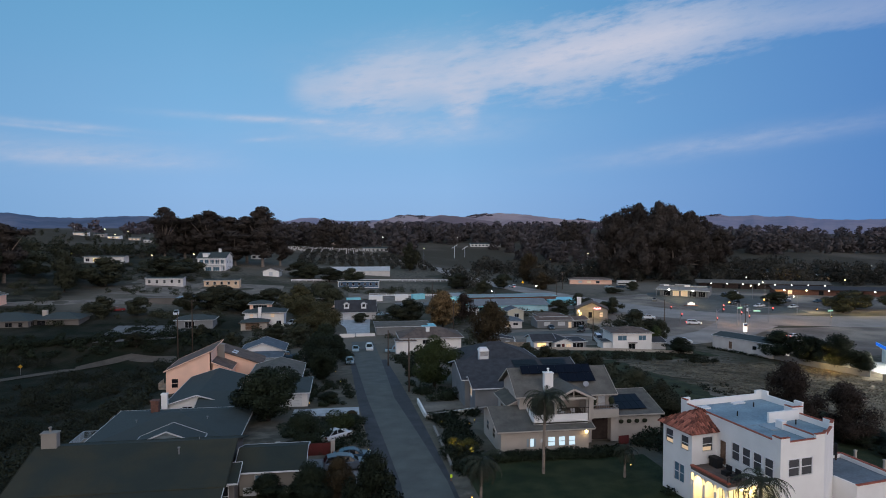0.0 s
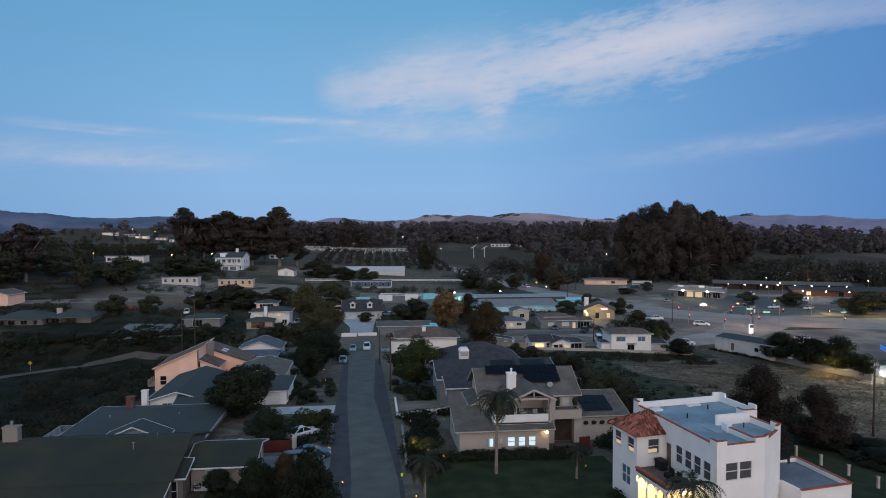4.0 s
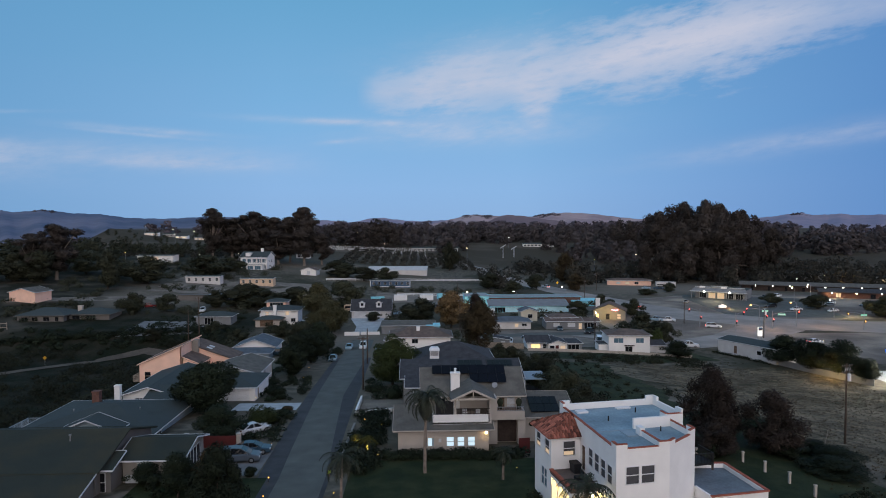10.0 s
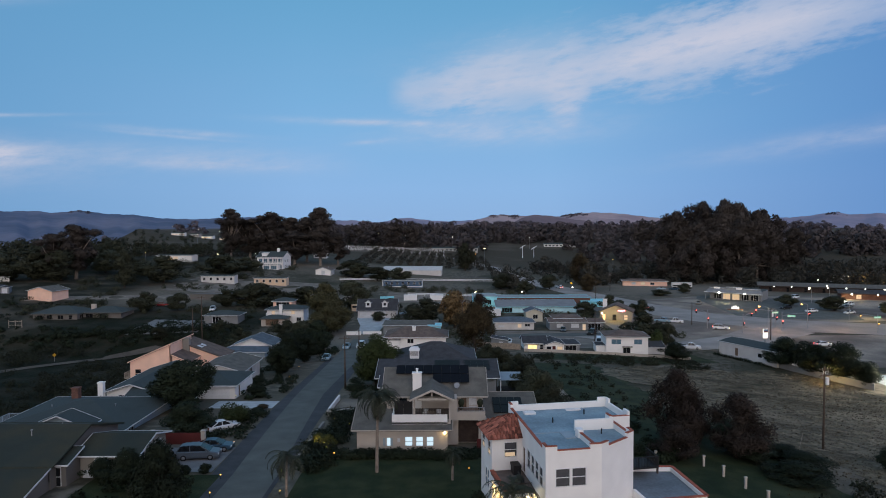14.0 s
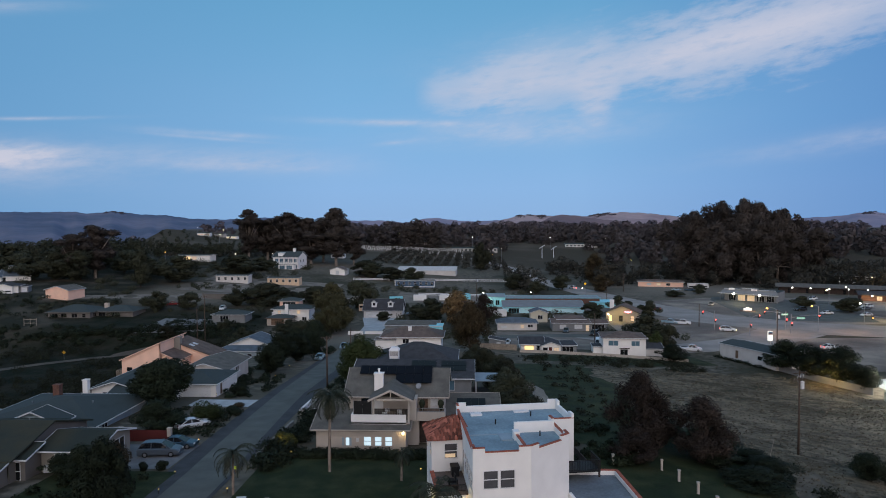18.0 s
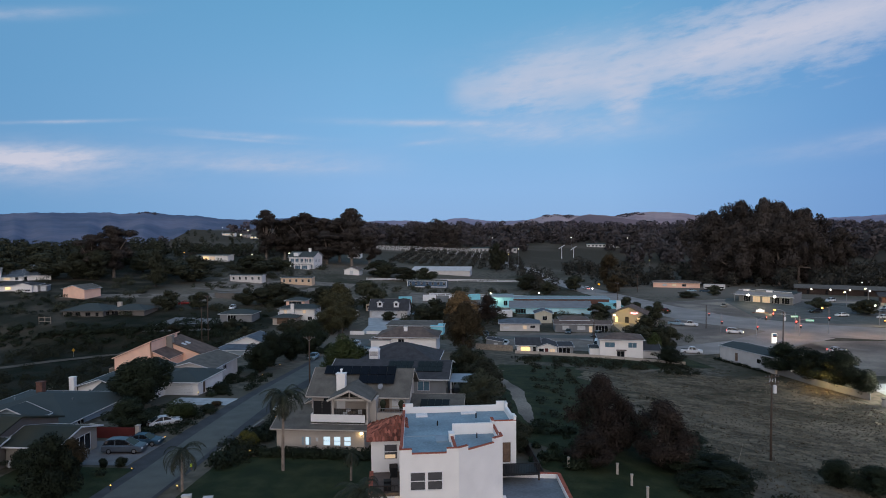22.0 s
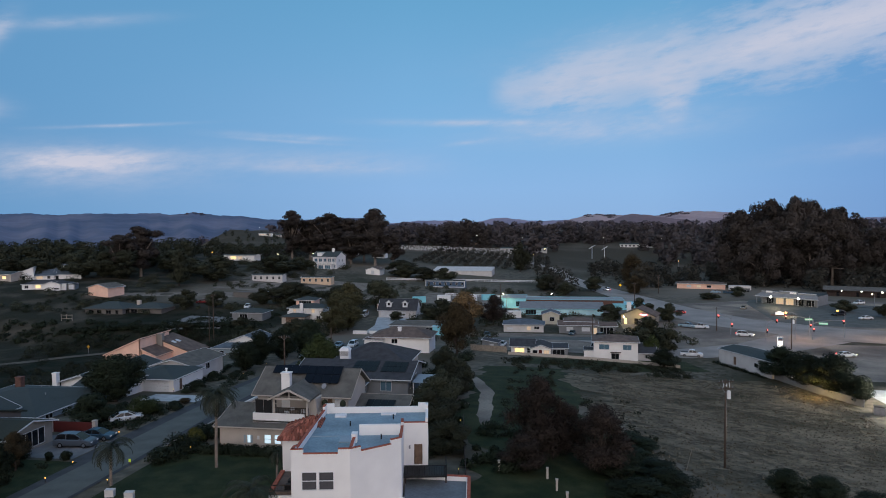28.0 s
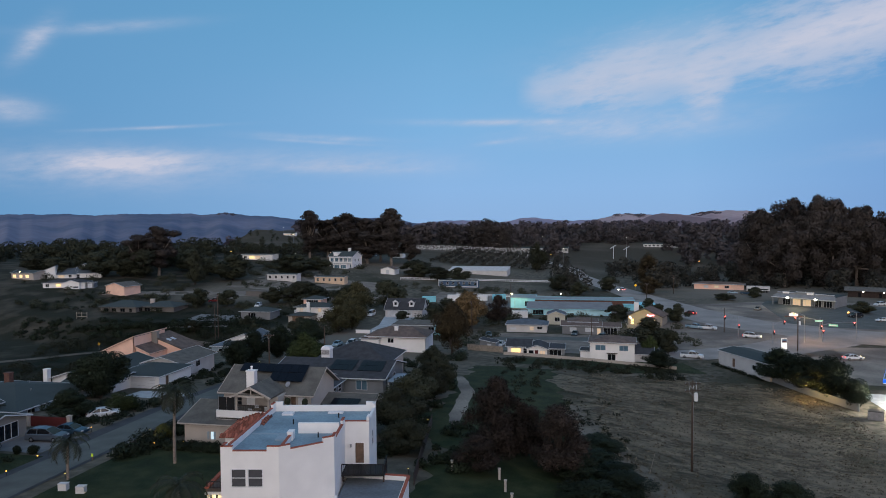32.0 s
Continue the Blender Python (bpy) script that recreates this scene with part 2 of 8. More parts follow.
mm("solar", (0.006, 0.007, 0.012), 0.28, 0.2, 1.0, 0.0, 8, spec=0.12)
mm("glass_dark", (0.012, 0.014, 0.017), 0.08, 0.1, 1.0, 0.0, 8, spec=0.5)
mm("glass_blue", (0.10, 0.18, 0.24), 0.08, 0.1, 1.0, 0.0, 8, spec=0.6)
mm("blind", (0.60, 0.62, 0.64), 0.5, 0.1, 2.0, 0.1, 8)
mm("screen_grey", (0.075, 0.075, 0.08), 0.7, 0.1, 2.0, 0.1, 40)
mm("brick", (0.14, 0.072, 0.056), 0.9, 0.3, 3, 0.3, 20)
mm("wood", (0.17, 0.11, 0.075), 0.8, 0.3, 2, 0.3, 16)
mm("wood_dark", (0.05, 0.035, 0.03), 0.8, 0.3, 2, 0.3, 16)
mm("wood_pale", (0.30, 0.25, 0.20), 0.8, 0.3, 2, 0.3, 16)
mm("pole_wood", (0.085, 0.06, 0.045), 0.9, 0.3, 2, 0.3, 16)
mm("metal_grey", (0.30, 0.30, 0.31), 0.5, 0.15, 2, 0.05, 16, metal=0.6)
mm("black", (0.012, 0.012, 0.013), 0.6, 0.2, 2, 0.1, 16)
mm("bark", (0.055, 0.042, 0.034), 0.95, 0.3, 2, 0.6, 8)
mm("bark_pale", (0.22, 0.18, 0.15), 0.95, 0.3, 2, 0.6, 8)
mm("leaf_dark", (0.020, 0.028, 0.016), 0.8, 0.25, 0.4, 0, 3, rnd=0.25, island=0.35, spec=0.15)
mm("leaf_mid", (0.042, 0.056, 0.020), 0.8, 0.25, 0.4, 0, 3, rnd=0.2, island=0.35, spec=0.15)
mm("leaf_yellow", (0.075, 0.075, 0.02), 0.8, 0.2, 0.4, 0, 3, rnd=0.15, island=0.5, spec=0.15)
mm("leaf_gum", (0.060, 0.050, 0.044), 0.8, 0.25, 0.12, 0, 3, rnd=0.25, island=0.28, spec=0.15)
mm("leaf_olive", (0.078, 0.074, 0.038), 0.85, 0.2, 0.4, 0, 3, rnd=0.15, island=0.5, spec=0.1)
mm("leaf_shade", (0.044, 0.048, 0.030), 0.8, 0.2, 0.4, 0, 3, rnd=0.35, island=0.3, spec=0.15)
mm("leaf_brown", (0.060, 0.046, 0.026), 0.85, 0.2, 0.4, 0, 3, rnd=0.15, island=0.5, spec=0.1)
mm("leaf_orange", (0.17, 0.115, 0.058), 0.85, 0.2, 0.4, 0, 3, rnd=0.15, island=0.5, spec=0.1)
# leaves of far woods: distance haze is put in as paler base colours
mm("leaf_far_hazed", (0.098, 0.086, 0.086), 0.85, 0.25, 0.012, 0, 3, island=0.06, spec=0.1)
mm("leaf_valley_hazed", (0.058, 0.056, 0.046), 0.85, 0.35, 0.03, 0, 3, island=0.18, spec=0.1)
mm("leaf_distant_hazed", (0.115, 0.10, 0.112), 0.85, 0.2, 0.006, 0, 3, island=0.06, spec=0.1)
mm("tuft", (0.165, 0.145, 0.108), 0.95, 0.45, 0.06, 0, 3, island=0.45, spec=0.1)
mm("twig", (0.040, 0.031, 0.026), 0.9, 0.2, 0.4, 0, 3, rnd=0.2, island=0.5, spec=0.1)
mm("palm_leaf", (0.030, 0.035, 0.020), 0.7, 0.2, 0.4, 0, 3, rnd=0.2, island=0.4)
mm("rubber", (0.012, 0.012, 0.012), 0.9, 0.1)
mm("rim", (0.35, 0.35, 0.36), 0.35, 0.1, metal=0.8)
for key, c in (("white", (0.72, 0.74, 0.76)), ("silver", (0.09, 0.11, 0.135)), ("blue", (0.03, 0.065, 0.10)), ("black", (0.015, 0.016, 0.02)), ("red", (0.25, 0.02, 0.02)), ("pale_blue", (0.26, 0.38, 0.46)), ("tan", (0.28, 0.24, 0.19))):
    mm("car_" + key, c, 0.3, 0.04, 1, 0, 8, metal=0.2, spec=0.5)


def lamp_mat(key, col, power):
    mm(key, (0.4, 0.4, 0.4), 0.6, 0.05, 2, 0, 8, emit=col, power=power)


lamp_mat("lit_warm", (1.0, 0.62, 0.22), 1.5)
lamp_mat("lit_warm_soft", (1.0, 0.66, 0.32), 0.5)
lamp_mat("lit_bright", (1.0, 0.74, 0.36), 14.0)
lamp_mat("lit_white", (1.0, 0.93, 0.80), 7.0)
lamp_mat("lit_panel", (1.0, 0.95, 0.86), 0.9)
lamp_mat("lit_pane", (0.62, 0.86, 1.0), 0.85)
lamp_mat("lit_red", (1.0, 0.06, 0.04), 8.0)
lamp_mat("lit_green", (0.05, 1.0, 0.45), 1.6)
lamp_mat("lit_amber", (1.0, 0.42, 0.05), 6.0)
lamp_mat("lit_sign_green", (0.02, 0.45, 0.22), 1.0)
mm("lit_sign_blue", (0.01, 0.05, 0.3), 0.6, 0.05, 2, 0, 8, emit=(0.01, 0.16, 0.8), power=0.9)
lamp_mat("lit_pink", (1.0, 0.22, 0.32), 4.0)


# ---- mesh tools ----
class Shape:
    """Collects corners and faces of one mesh."""

    def __init__(self):
        self.v, self.f = [], []

    def face(self, *pts):
        n = len(self.v)
        self.v.extend(tuple(p) for p in pts)
        self.f.append(tuple(range(n, n + len(pts))))
        return self

    def grid(self, verts, faces):
        n = len(self.v)
        self.v.extend(tuple(p) for p in verts)
        self.f.extend(tuple(n + i for i in q) for q in faces)
        return self

    def box(self, x0, y0, z0, x1, y1, z1):
        p = [(x, y, z) for z in (z0, z1) for y in (y0, y1) for x in (x0, x1)]
        return self.grid(p, [(0, 2, 3, 1), (4, 5, 7, 6), (0, 1, 5, 4), (2, 6, 7, 3), (0, 4, 6, 2), (1, 3, 7, 5)])

    def prism(self, poly, z0, z1):
        """A plan outline, counter-clockwise, drawn up; z1 may be one height a corner."""
        n = len(poly)
        tops = z1 if isinstance(z1, (list, tuple)) else [z1] * n
        p = [(x, y, z0) for x, y in poly] + [(x, y, t) for (x, y), t in zip(poly, tops)]
        return self.grid(p, [tuple(range(n))[::-1], tuple(range(n, 2 * n))] + [(i, (i + 1) % n, n + (i + 1) % n, n + i) for i in range(n)])

    def tube(self, a, b, r0, r1, n=8):
        a, b = Vector(a), Vector(b)
        w = (b - a).normalized()
        u = w.orthogonal().normalized()
        s = w.cross(u)
        ring = [u * math.cos(math.tau * i / n) + s * math.sin(math.tau * i / n) for i in range(n)]
        return self.grid([a + r0 * d for d in ring] + [b + r1 * d for d in ring], [(i, (i + 1) % n, n + (i + 1) % n, n + i) for i in range(n)] + [tuple(range(n))[::-1], tuple(range(n, 2 * n))])

    def bar(self, a, b, wide, tall):
        """A beam of square cut from a to b, standing upright."""
        a, b = Vector(a), Vector(b)
        d = (b - a).normalized()
        s = d.cross(Vector((0, 0, 1)))
        s = (s.normalized() if s.length > 1e-4 else Vector((1, 0, 0))) * wide / 2
        t = s.cross(d).normalized() * tall / 2
        p = [e + i * s + j * t for e in (a, b) for j in (-1, 1) for i in (-1, 1)]
        return self.grid(p, [(0, 2, 3, 1), (4, 5, 7, 6), (0, 1, 5, 4), (2, 6, 7, 3), (0, 4, 6, 2), (1, 3, 7, 5)])

    def ball(self, c, rx, ry, rz, n=8, m=5):
        c = Vector(c)
        p = [c + Vector((0, 0, -rz))] + [c + Vector((rx * math.cos(math.tau * i / n) * math.sin(math.pi * j / m), ry * math.sin(math.tau * i / n) * math.sin(math.pi * j / m), -rz * math.cos(math.pi * j / m))) for j in range(1, m) for i in range(n)] + [c + Vector((0, 0, rz))]
        f = [(0, 1 + (i + 1) % n, 1 + i) for i in range(n)]
        f += [(1 + j * n + i, 1 + j * n + (i + 1) % n, 1 + (j + 1) * n + (i + 1) % n, 1 + (j + 1) * n + i) for j in range(m - 2) for i in range(n)]
        last = 1 + (m - 2) * n
        f += [(last + i, last + (i + 1) % n, len(p) - 1) for i in range(n)]
        return self.grid(p, f)

    def mesh(self, name, material, smooth=False):
        me = bpy.data.meshes.new(name)
        me.from_pydata([tuple(p) for p in self.v], [], self.f)
        me.materials.append(M[material])
        if smooth:
            me.shade_smooth()
        return me


def part(name, shape, material, parent=None, label="", smooth=False):
    me = shape if isinstance(shape, bpy.types.Mesh) else shape.mesh(name, material, smooth)
    ob = new(name, me)
    ob.parent = parent
    if label:
        tagged(ob, label)
    return ob


def thing(name, label, category, group="", m=None, kind=""):
    ob = new(name)
    ob.empty_display_size = 0.2
    if m is not None:
        ob.matrix_basis = m
    return tagged(ob, label, category, group, kind)


# ---- the land ----
def sstep(u):
    u = np.clip(u, 0.0, 1.0)
    return u * u * (3 - 2 * u)


def ground_z(x, y):
    """Height of the land: the street's slope, the low field, the gully and the far rise."""
    x, y = np.asarray(x, float), np.asarray(y, float)
    fall = 1 - (1 - sstep((y - 55) / 170)) * (1 - sstep((x - 48) / 70))
    z = -7.8 * fall
    west = sstep((-27 - x) / 36) * (1 - sstep((y - 196 + 0.12 * (x + 60)) / 22))
    z = z + (-13.5 - z) * west
    d = -0.7 * x + 0.6 * (y - 255)
    z = z + 14 * sstep(d / 230) * sstep((y - 205) / 60)
    z = z - 7 * np.exp(-(((x - 105) / 130) ** 2 + ((y - 620) / 130) ** 2))
    return z


def gz(x, y):
    return float(ground_z(x, y))


def far_z(x, y):
    """Two nearer rises and the wide valley to the north-west, on top of ground_z."""
    r = np.hypot(x, y)
    a = np.arctan2(x, y)
    valley = -78 * sstep((-a - 0.40) / 0.10) * sstep((r - 600) / 450)
    near = 17 * np.exp(-(((x + 395) / 105) ** 2 + ((y - 850) / 160) ** 2)) + 9 * np.exp(-(((x - 420) / 170) ** 2 + ((y - 640) / 120) ** 2))
    return near * sstep((r - 380) / 150) + valley


def spread(lo, hi, step, out_lo, out_hi, grow=1.13):
    """Fine steps from lo to hi, ever wider ones outside."""
    inner = list(np.arange(lo, hi + step / 2, step))
    s, p, left, right = step, lo, [], []
    while p > out_lo:
        s = min(s * grow, 90)
        p -= s
        left.append(p)
    s, p = step, hi
    while p < out_hi:
        s = min(s * grow, 60)
        p += s
        right.append(p)
    return np.array(left[::-1] + inner + right)


gx, gy = spread(-140, 150, 2.5, -3400, 3400), spread(36, 300, 2.5, -2600, 4700)
X, Y = np.meshgrid(gx, gy)
Z = ground_z(X, Y) + far_z(X, Y)
Z += 0.12 * np.sin(X * 0.37 + 1.3 * np.sin(Y * 0.21)) * np.sin(Y * 0.29) * (X < -40)
nx, ny = len(gx), len(gy)
idx = np.arange(nx * ny).reshape(ny, nx)
quads = np.stack([idx[:-1, :-1], idx[:-1, 1:], idx[1:, 1:], idx[1:, :-1]], -1).reshape(-1, 4)
land = bpy.data.meshes.new("ground")
land.from_pydata(np.stack([X, Y, Z], -1).reshape(-1, 3).tolist(), [], quads.tolist())
land.shade_smooth()


def land_material():
    """Dry grass in patches over darker scrub and bare soil."""
    m = bpy.data.materials.new("dry_grass_land")
    m.use_nodes = True
    nt = m.node_tree
    p = nt.nodes["Principled BSDF"]
    p.inputs["Roughness"].default_value, p.inputs["Specular IOR Level"].default_value = 0.95, 0.1
    tc = nt.nodes.new("ShaderNodeTexCoord")

    def nz(scale, detail, lo, hi):
        nd = nt.nodes.new("ShaderNodeTexNoise")
        nd.inputs["Scale"].default_value, nd.inputs["Detail"].default_value = scale, detail
        nt.links.new(tc.outputs["Object"], nd.inputs["Vector"])
        mr = nt.nodes.new("ShaderNodeMapRange")
        mr.inputs[1].default_value, mr.inputs[2].default_value = lo, hi
        nt.links.new(nd.outputs["Fac"], mr.inputs[0])
        return mr.outputs[0]

    def mix(fac, a, b):
        nd = nt.nodes.new("ShaderNodeMix")
        nd.data_type = "RGBA"
        nt.links.new(fac, nd.inputs[0])
        for sock, v in ((nd.inputs[6], a), (nd.inputs[7], b)):
            if isinstance(v, tuple):
                sock.default_value = (*v, 1)
            else:
                nt.links.new(v, sock)
        return nd.outputs[2]

    grass = mix(nz(0.55, 6, 0.40, 0.62), (0.072, 0.069, 0.052), (0.18, 0.158, 0.125))
    grass = mix(nz(0.035, 5, 0.40, 0.60), grass, (0.055, 0.055, 0.038))
    grass = mix(nz(0.009, 3, 0.44, 0.62), grass, (0.19, 0.165, 0.132))
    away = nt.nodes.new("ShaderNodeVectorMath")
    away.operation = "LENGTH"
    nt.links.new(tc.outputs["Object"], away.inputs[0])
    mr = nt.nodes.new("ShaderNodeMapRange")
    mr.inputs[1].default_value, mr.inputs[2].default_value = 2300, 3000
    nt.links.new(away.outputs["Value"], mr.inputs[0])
    mid = nt.nodes.new("ShaderNodeMapRange")
    mid.inputs[1].default_value, mid.inputs[2].default_value = 430, 520
    nt.links.new(away.outputs["Value"], mid.inputs[0])
    wooded = mix(nz(0.012, 5, 0.48, 0.62), (0.070, 0.058, 0.040), (0.125, 0.10, 0.074))
    grass = mix(mid.outputs[0], grass, wooded)
    pos = nt.nodes.new("ShaderNodeSeparateXYZ")
    nt.links.new(tc.outputs["Object"], pos.inputs[0])

    def band(sock, lo, hi):
        nd = nt.nodes.new("ShaderNodeMapRange")
        nd.inputs[1].default_value, nd.inputs[2].default_value = lo, hi
        nt.links.new(sock, nd.inputs[0])
        return nd.outputs[0]

    both = nt.nodes.new("ShaderNodeMath")
    both.operation = "MULTIPLY"
    nt.links.new(band(pos.outputs["X"], -27, -36), both.inputs[0])
    nt.links.new(band(pos.outputs["Y"], 275, 240), both.inputs[1])
    grass = mix(both.outputs[0], grass, mix(nz(0.13, 5, 0.42, 0.68), (0.011, 0.015, 0.008), (0.034, 0.031, 0.022)))
    slope = nt.nodes.new("ShaderNodeMath")
    slope.operation = "MULTIPLY"
    nt.links.new(band(pos.outputs["X"], -102, -116), slope.inputs[0])
    nt.links.new(band(pos.outputs["Y"], 600, 520), slope.inputs[1])
    grass = mix(slope.outputs[0], grass, mix(nz(0.09, 5, 0.45, 0.66), (0.026, 0.028, 0.019), (0.085, 0.074, 0.057)))
    # from 2300 to 3000 m out the colour blends into one grey
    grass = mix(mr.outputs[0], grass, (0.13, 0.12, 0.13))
    nt.links.new(grass, p.inputs["Base Color"])
    bp = nt.nodes.new("ShaderNodeBump")
    bp.inputs["Strength"].default_value, bp.inputs["Distance"].default_value = 0.5, 0.2
    nt.links.new(nz(1.1, 6, 0.3, 0.7), bp.inputs["Height"])
    nt.links.new(bp.outputs[0], p.inputs["Normal"])
    return m


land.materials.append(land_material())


def field_material():
    """Pale dry grass lying in streaks, with darker green growth and bare earth showing between."""
    m = bpy.data.materials.new("dry_field")
    m.use_nodes = True
    nt = m.node_tree
    p = nt.nodes["Principled BSDF"]
    p.inputs["Roughness"].default_value, p.inputs["Specular IOR Level"].default_value = 0.95, 0.1
    tc = nt.nodes.new("ShaderNodeTexCoord")
    mp = nt.nodes.new("ShaderNodeMapping")
    mp.inputs["Scale"].default_value = (0.55, 1.0, 1.0)
    nt.links.new(tc.outputs["Object"], mp.inputs[0])

    def nz(scale, detail, lo, hi, rough=0.6):
        nd = nt.nodes.new("ShaderNodeTexNoise")
        for k, v in (("Scale", scale), ("Detail", detail), ("Roughness", rough), ("Distortion", 0.6)):
            nd.inputs[k].default_value = v
        nt.links.new(mp.outputs[0], nd.inputs["Vector"])
        mr = nt.nodes.new("ShaderNodeMapRange")
        mr.inputs[1].default_value, mr.inputs[2].default_value = lo, hi
        nt.links.new(nd.outputs["Fac"], mr.inputs[0])
        return mr.outputs[0]

    def mix(fac, a, b):
        nd = nt.nodes.new("ShaderNodeMix")
        nd.data_type = "RGBA"
        nt.links.new(fac, nd.inputs[0])
        for sock, v in ((nd.inputs[6], a), (nd.inputs[7], b)):
            if isinstance(v, tuple):
                sock.default_value = (*v, 1)
            else:
                nt.links.new(v, sock)
        return nd.outputs[2]

    c = mix(nz(0.7, 8, 0.40, 0.62, 0.72), (0.066, 0.062, 0.046), (0.25, 0.215, 0.155))
    c = mix(nz(0.10, 5, 0.46, 0.64), c, (0.050, 0.052, 0.036))
    c = mix(nz(0.055, 4, 0.52, 0.68), c, (0.245, 0.21, 0.155))
    nt.links.new(c, p.inputs["Base Color"])
    bp = nt.nodes.new("ShaderNodeBump")
    bp.inputs["Strength"].default_value, bp.inputs["Distance"].default_value = 1.0, 0.25
    nt.links.new(nz(1.6, 6, 0.3, 0.7, 0.7), bp.inputs["Height"])
    nt.links.new(bp.outputs[0], p.inputs["Normal"])
    return m


M["field_grass"] = field_material()
tagged(new("ground", land), "dry grass, scrub and bare soil falling to a valley", "ground", kind="structure")


# the distant hills: azimuth and height over the eye, in degrees, of the crest lines
EAST_HILLS = [(-3, -0.6), (0.5, -0.3), (2.6, 0.2), (4.5, 0.68), (5.6, 0.62), (7.0, 0.52), (7.7, 0.67), (9.9, 0.46), (10.9, 0.72), (12.8, 0.82), (14.7, 0.72), (17.0, 0.42), (19.0, 0.2), (19.7, 0.32), (20.8, 0.1), (24, 0.15), (28.3, 0.35), (30.4, 0.68), (31.6, 0.47), (33.2, 0.6), (34.3, 0.42), (35.5, 0.53), (37.7, 0.25), (40, 0.2), (46, 0.4), (60, 0.3), (76, 0.4)]
WEST_HILLS = [(-76, 0.6), (-50, 0.8), (-42.4, 0.94), (-41.7, 0.86), (-40.7, 0.98), (-38.6, 0.81), (-36.7, 0.94), (-33.6, 0.92), (-31.5, 0.98), (-30.7, 0.8), (-28.8, 1.02), (-27, 0.76), (-25, 0.7), (-23.3, 0.42), (-20.5, 0.34), (-17.8, 0.5), (-15.3, 0.5), (-13, 0.0), (-10, -0.4), (-6, -0.8)]
BACK_HILLS = [(-16, -0.4), (-12.9, 0.0), (-10.5, 0.22), (-7.6, 0.22), (-5.6, 0.0), (-4.1, 0.36), (-3.2, 0.44), (-1.3, 0.2), (0.2, 0.1), (2.1, 0.2), (6, 0.0), (12, -0.4)]


def hill_chain(name, label, crest, r0, r1, low, material, seed):
    """A chain of folded hills: its foot r0 away, its crest r1 away, a gentle slope behind."""
    az = np.arange(crest[0][0], crest[-1][0], 0.12)
    top = 28 + r1 * np.tan(np.radians(np.interp(az, *zip(*crest))))
    k = np.random.default_rng(seed).uniform(0, 6.28, 8)
    wide = np.convolve(np.pad(top, 4, "edge"), np.ones(9) / 9, "valid")
    top = wide + (0.9 * np.sin(az * 5 + k[0]) + 0.5 * np.sin(az * 13 + k[1])) * r1 / 3000
    spur = 0.5 * np.sin(az * 1.3 + k[2]) + 0.4 * np.sin(az * 2.9 + k[3] + np.sin(az))
    verts, rows = [], 16
    for j in range(rows + 4):
        u = j / rows
        if u <= 1:
            h = low + (top - low) * (u ** (1.2 + 0.25 * spur * np.sin(math.pi * u)))
            r = r0 + (r1 - r0) * u + 160 * spur * u * (1 - u)
        else:
            h, r = top - (top - low) * 0.5 * (u - 1) / 0.25, np.full_like(az, r1 + (u - 1) * 1400)
        verts += np.stack([30 + r * np.sin(np.radians(az)), r * np.cos(np.radians(az)), h], -1).tolist()
    n = len(az)
    s = Shape().grid(verts, [(j * n + i, j * n + i + 1, (j + 1) * n + i + 1, (j + 1) * n + i) for j in range(rows + 3) for i in range(n - 1)])
    return tagged(part(name, s, material, smooth=True), label, "hills", kind="structure")


# blue and mauve tints put distance haze and afterglow into the hill colours
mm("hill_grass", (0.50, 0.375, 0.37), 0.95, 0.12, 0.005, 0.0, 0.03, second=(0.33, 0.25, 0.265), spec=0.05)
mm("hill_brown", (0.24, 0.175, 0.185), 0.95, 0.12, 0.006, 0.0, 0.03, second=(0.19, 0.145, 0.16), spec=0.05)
mm("hill_grass_hazed", (0.34, 0.30, 0.37), 0.95, 0.12, 0.004, 0.0, 0.03, second=(0.25, 0.235, 0.31), spec=0.05)
mm("hill_scrub_hazed", (0.125, 0.155, 0.23), 0.95, 0.15, 0.003, 0.0, 0.02, second=(0.17, 0.18, 0.24), spec=0.05)
hill_chain("backdrop_hills_back", "far ridge of dry hills, paled for haze", BACK_HILLS, 3700, 4250, -10, "hill_grass_hazed", 1)
hill_chain("backdrop_hills_west", "long scrub-covered ridge, tinted blue for haze, behind a wide valley", WEST_HILLS, 1900, 3600, -72, "hill_scrub_hazed", 2)
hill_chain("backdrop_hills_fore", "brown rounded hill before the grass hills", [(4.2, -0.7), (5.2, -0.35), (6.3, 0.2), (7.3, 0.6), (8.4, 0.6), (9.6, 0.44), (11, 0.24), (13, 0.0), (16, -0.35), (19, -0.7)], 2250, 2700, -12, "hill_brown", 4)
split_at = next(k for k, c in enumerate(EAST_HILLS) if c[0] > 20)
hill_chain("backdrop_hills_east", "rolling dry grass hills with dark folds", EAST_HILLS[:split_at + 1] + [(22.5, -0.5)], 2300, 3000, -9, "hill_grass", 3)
hill_chain("backdrop_hills_southeast", "hills beyond the grove, tinted blue for haze", [(18.4, -0.6), (19.2, 0.2)] + EAST_HILLS[split_at - 2:], 2400, 3200, -9, "hill_grass_hazed", 5)


HILLTOPS = [(EAST_HILLS, 3000, a, b) for a, b in ((4.0, 6.4), (10.1, 12.0), (19.3, 20.0))] + [(EAST_HILLS, 3200, 29.9, 31.0), (WEST_HILLS, 3600, -29.4, -28.2)]


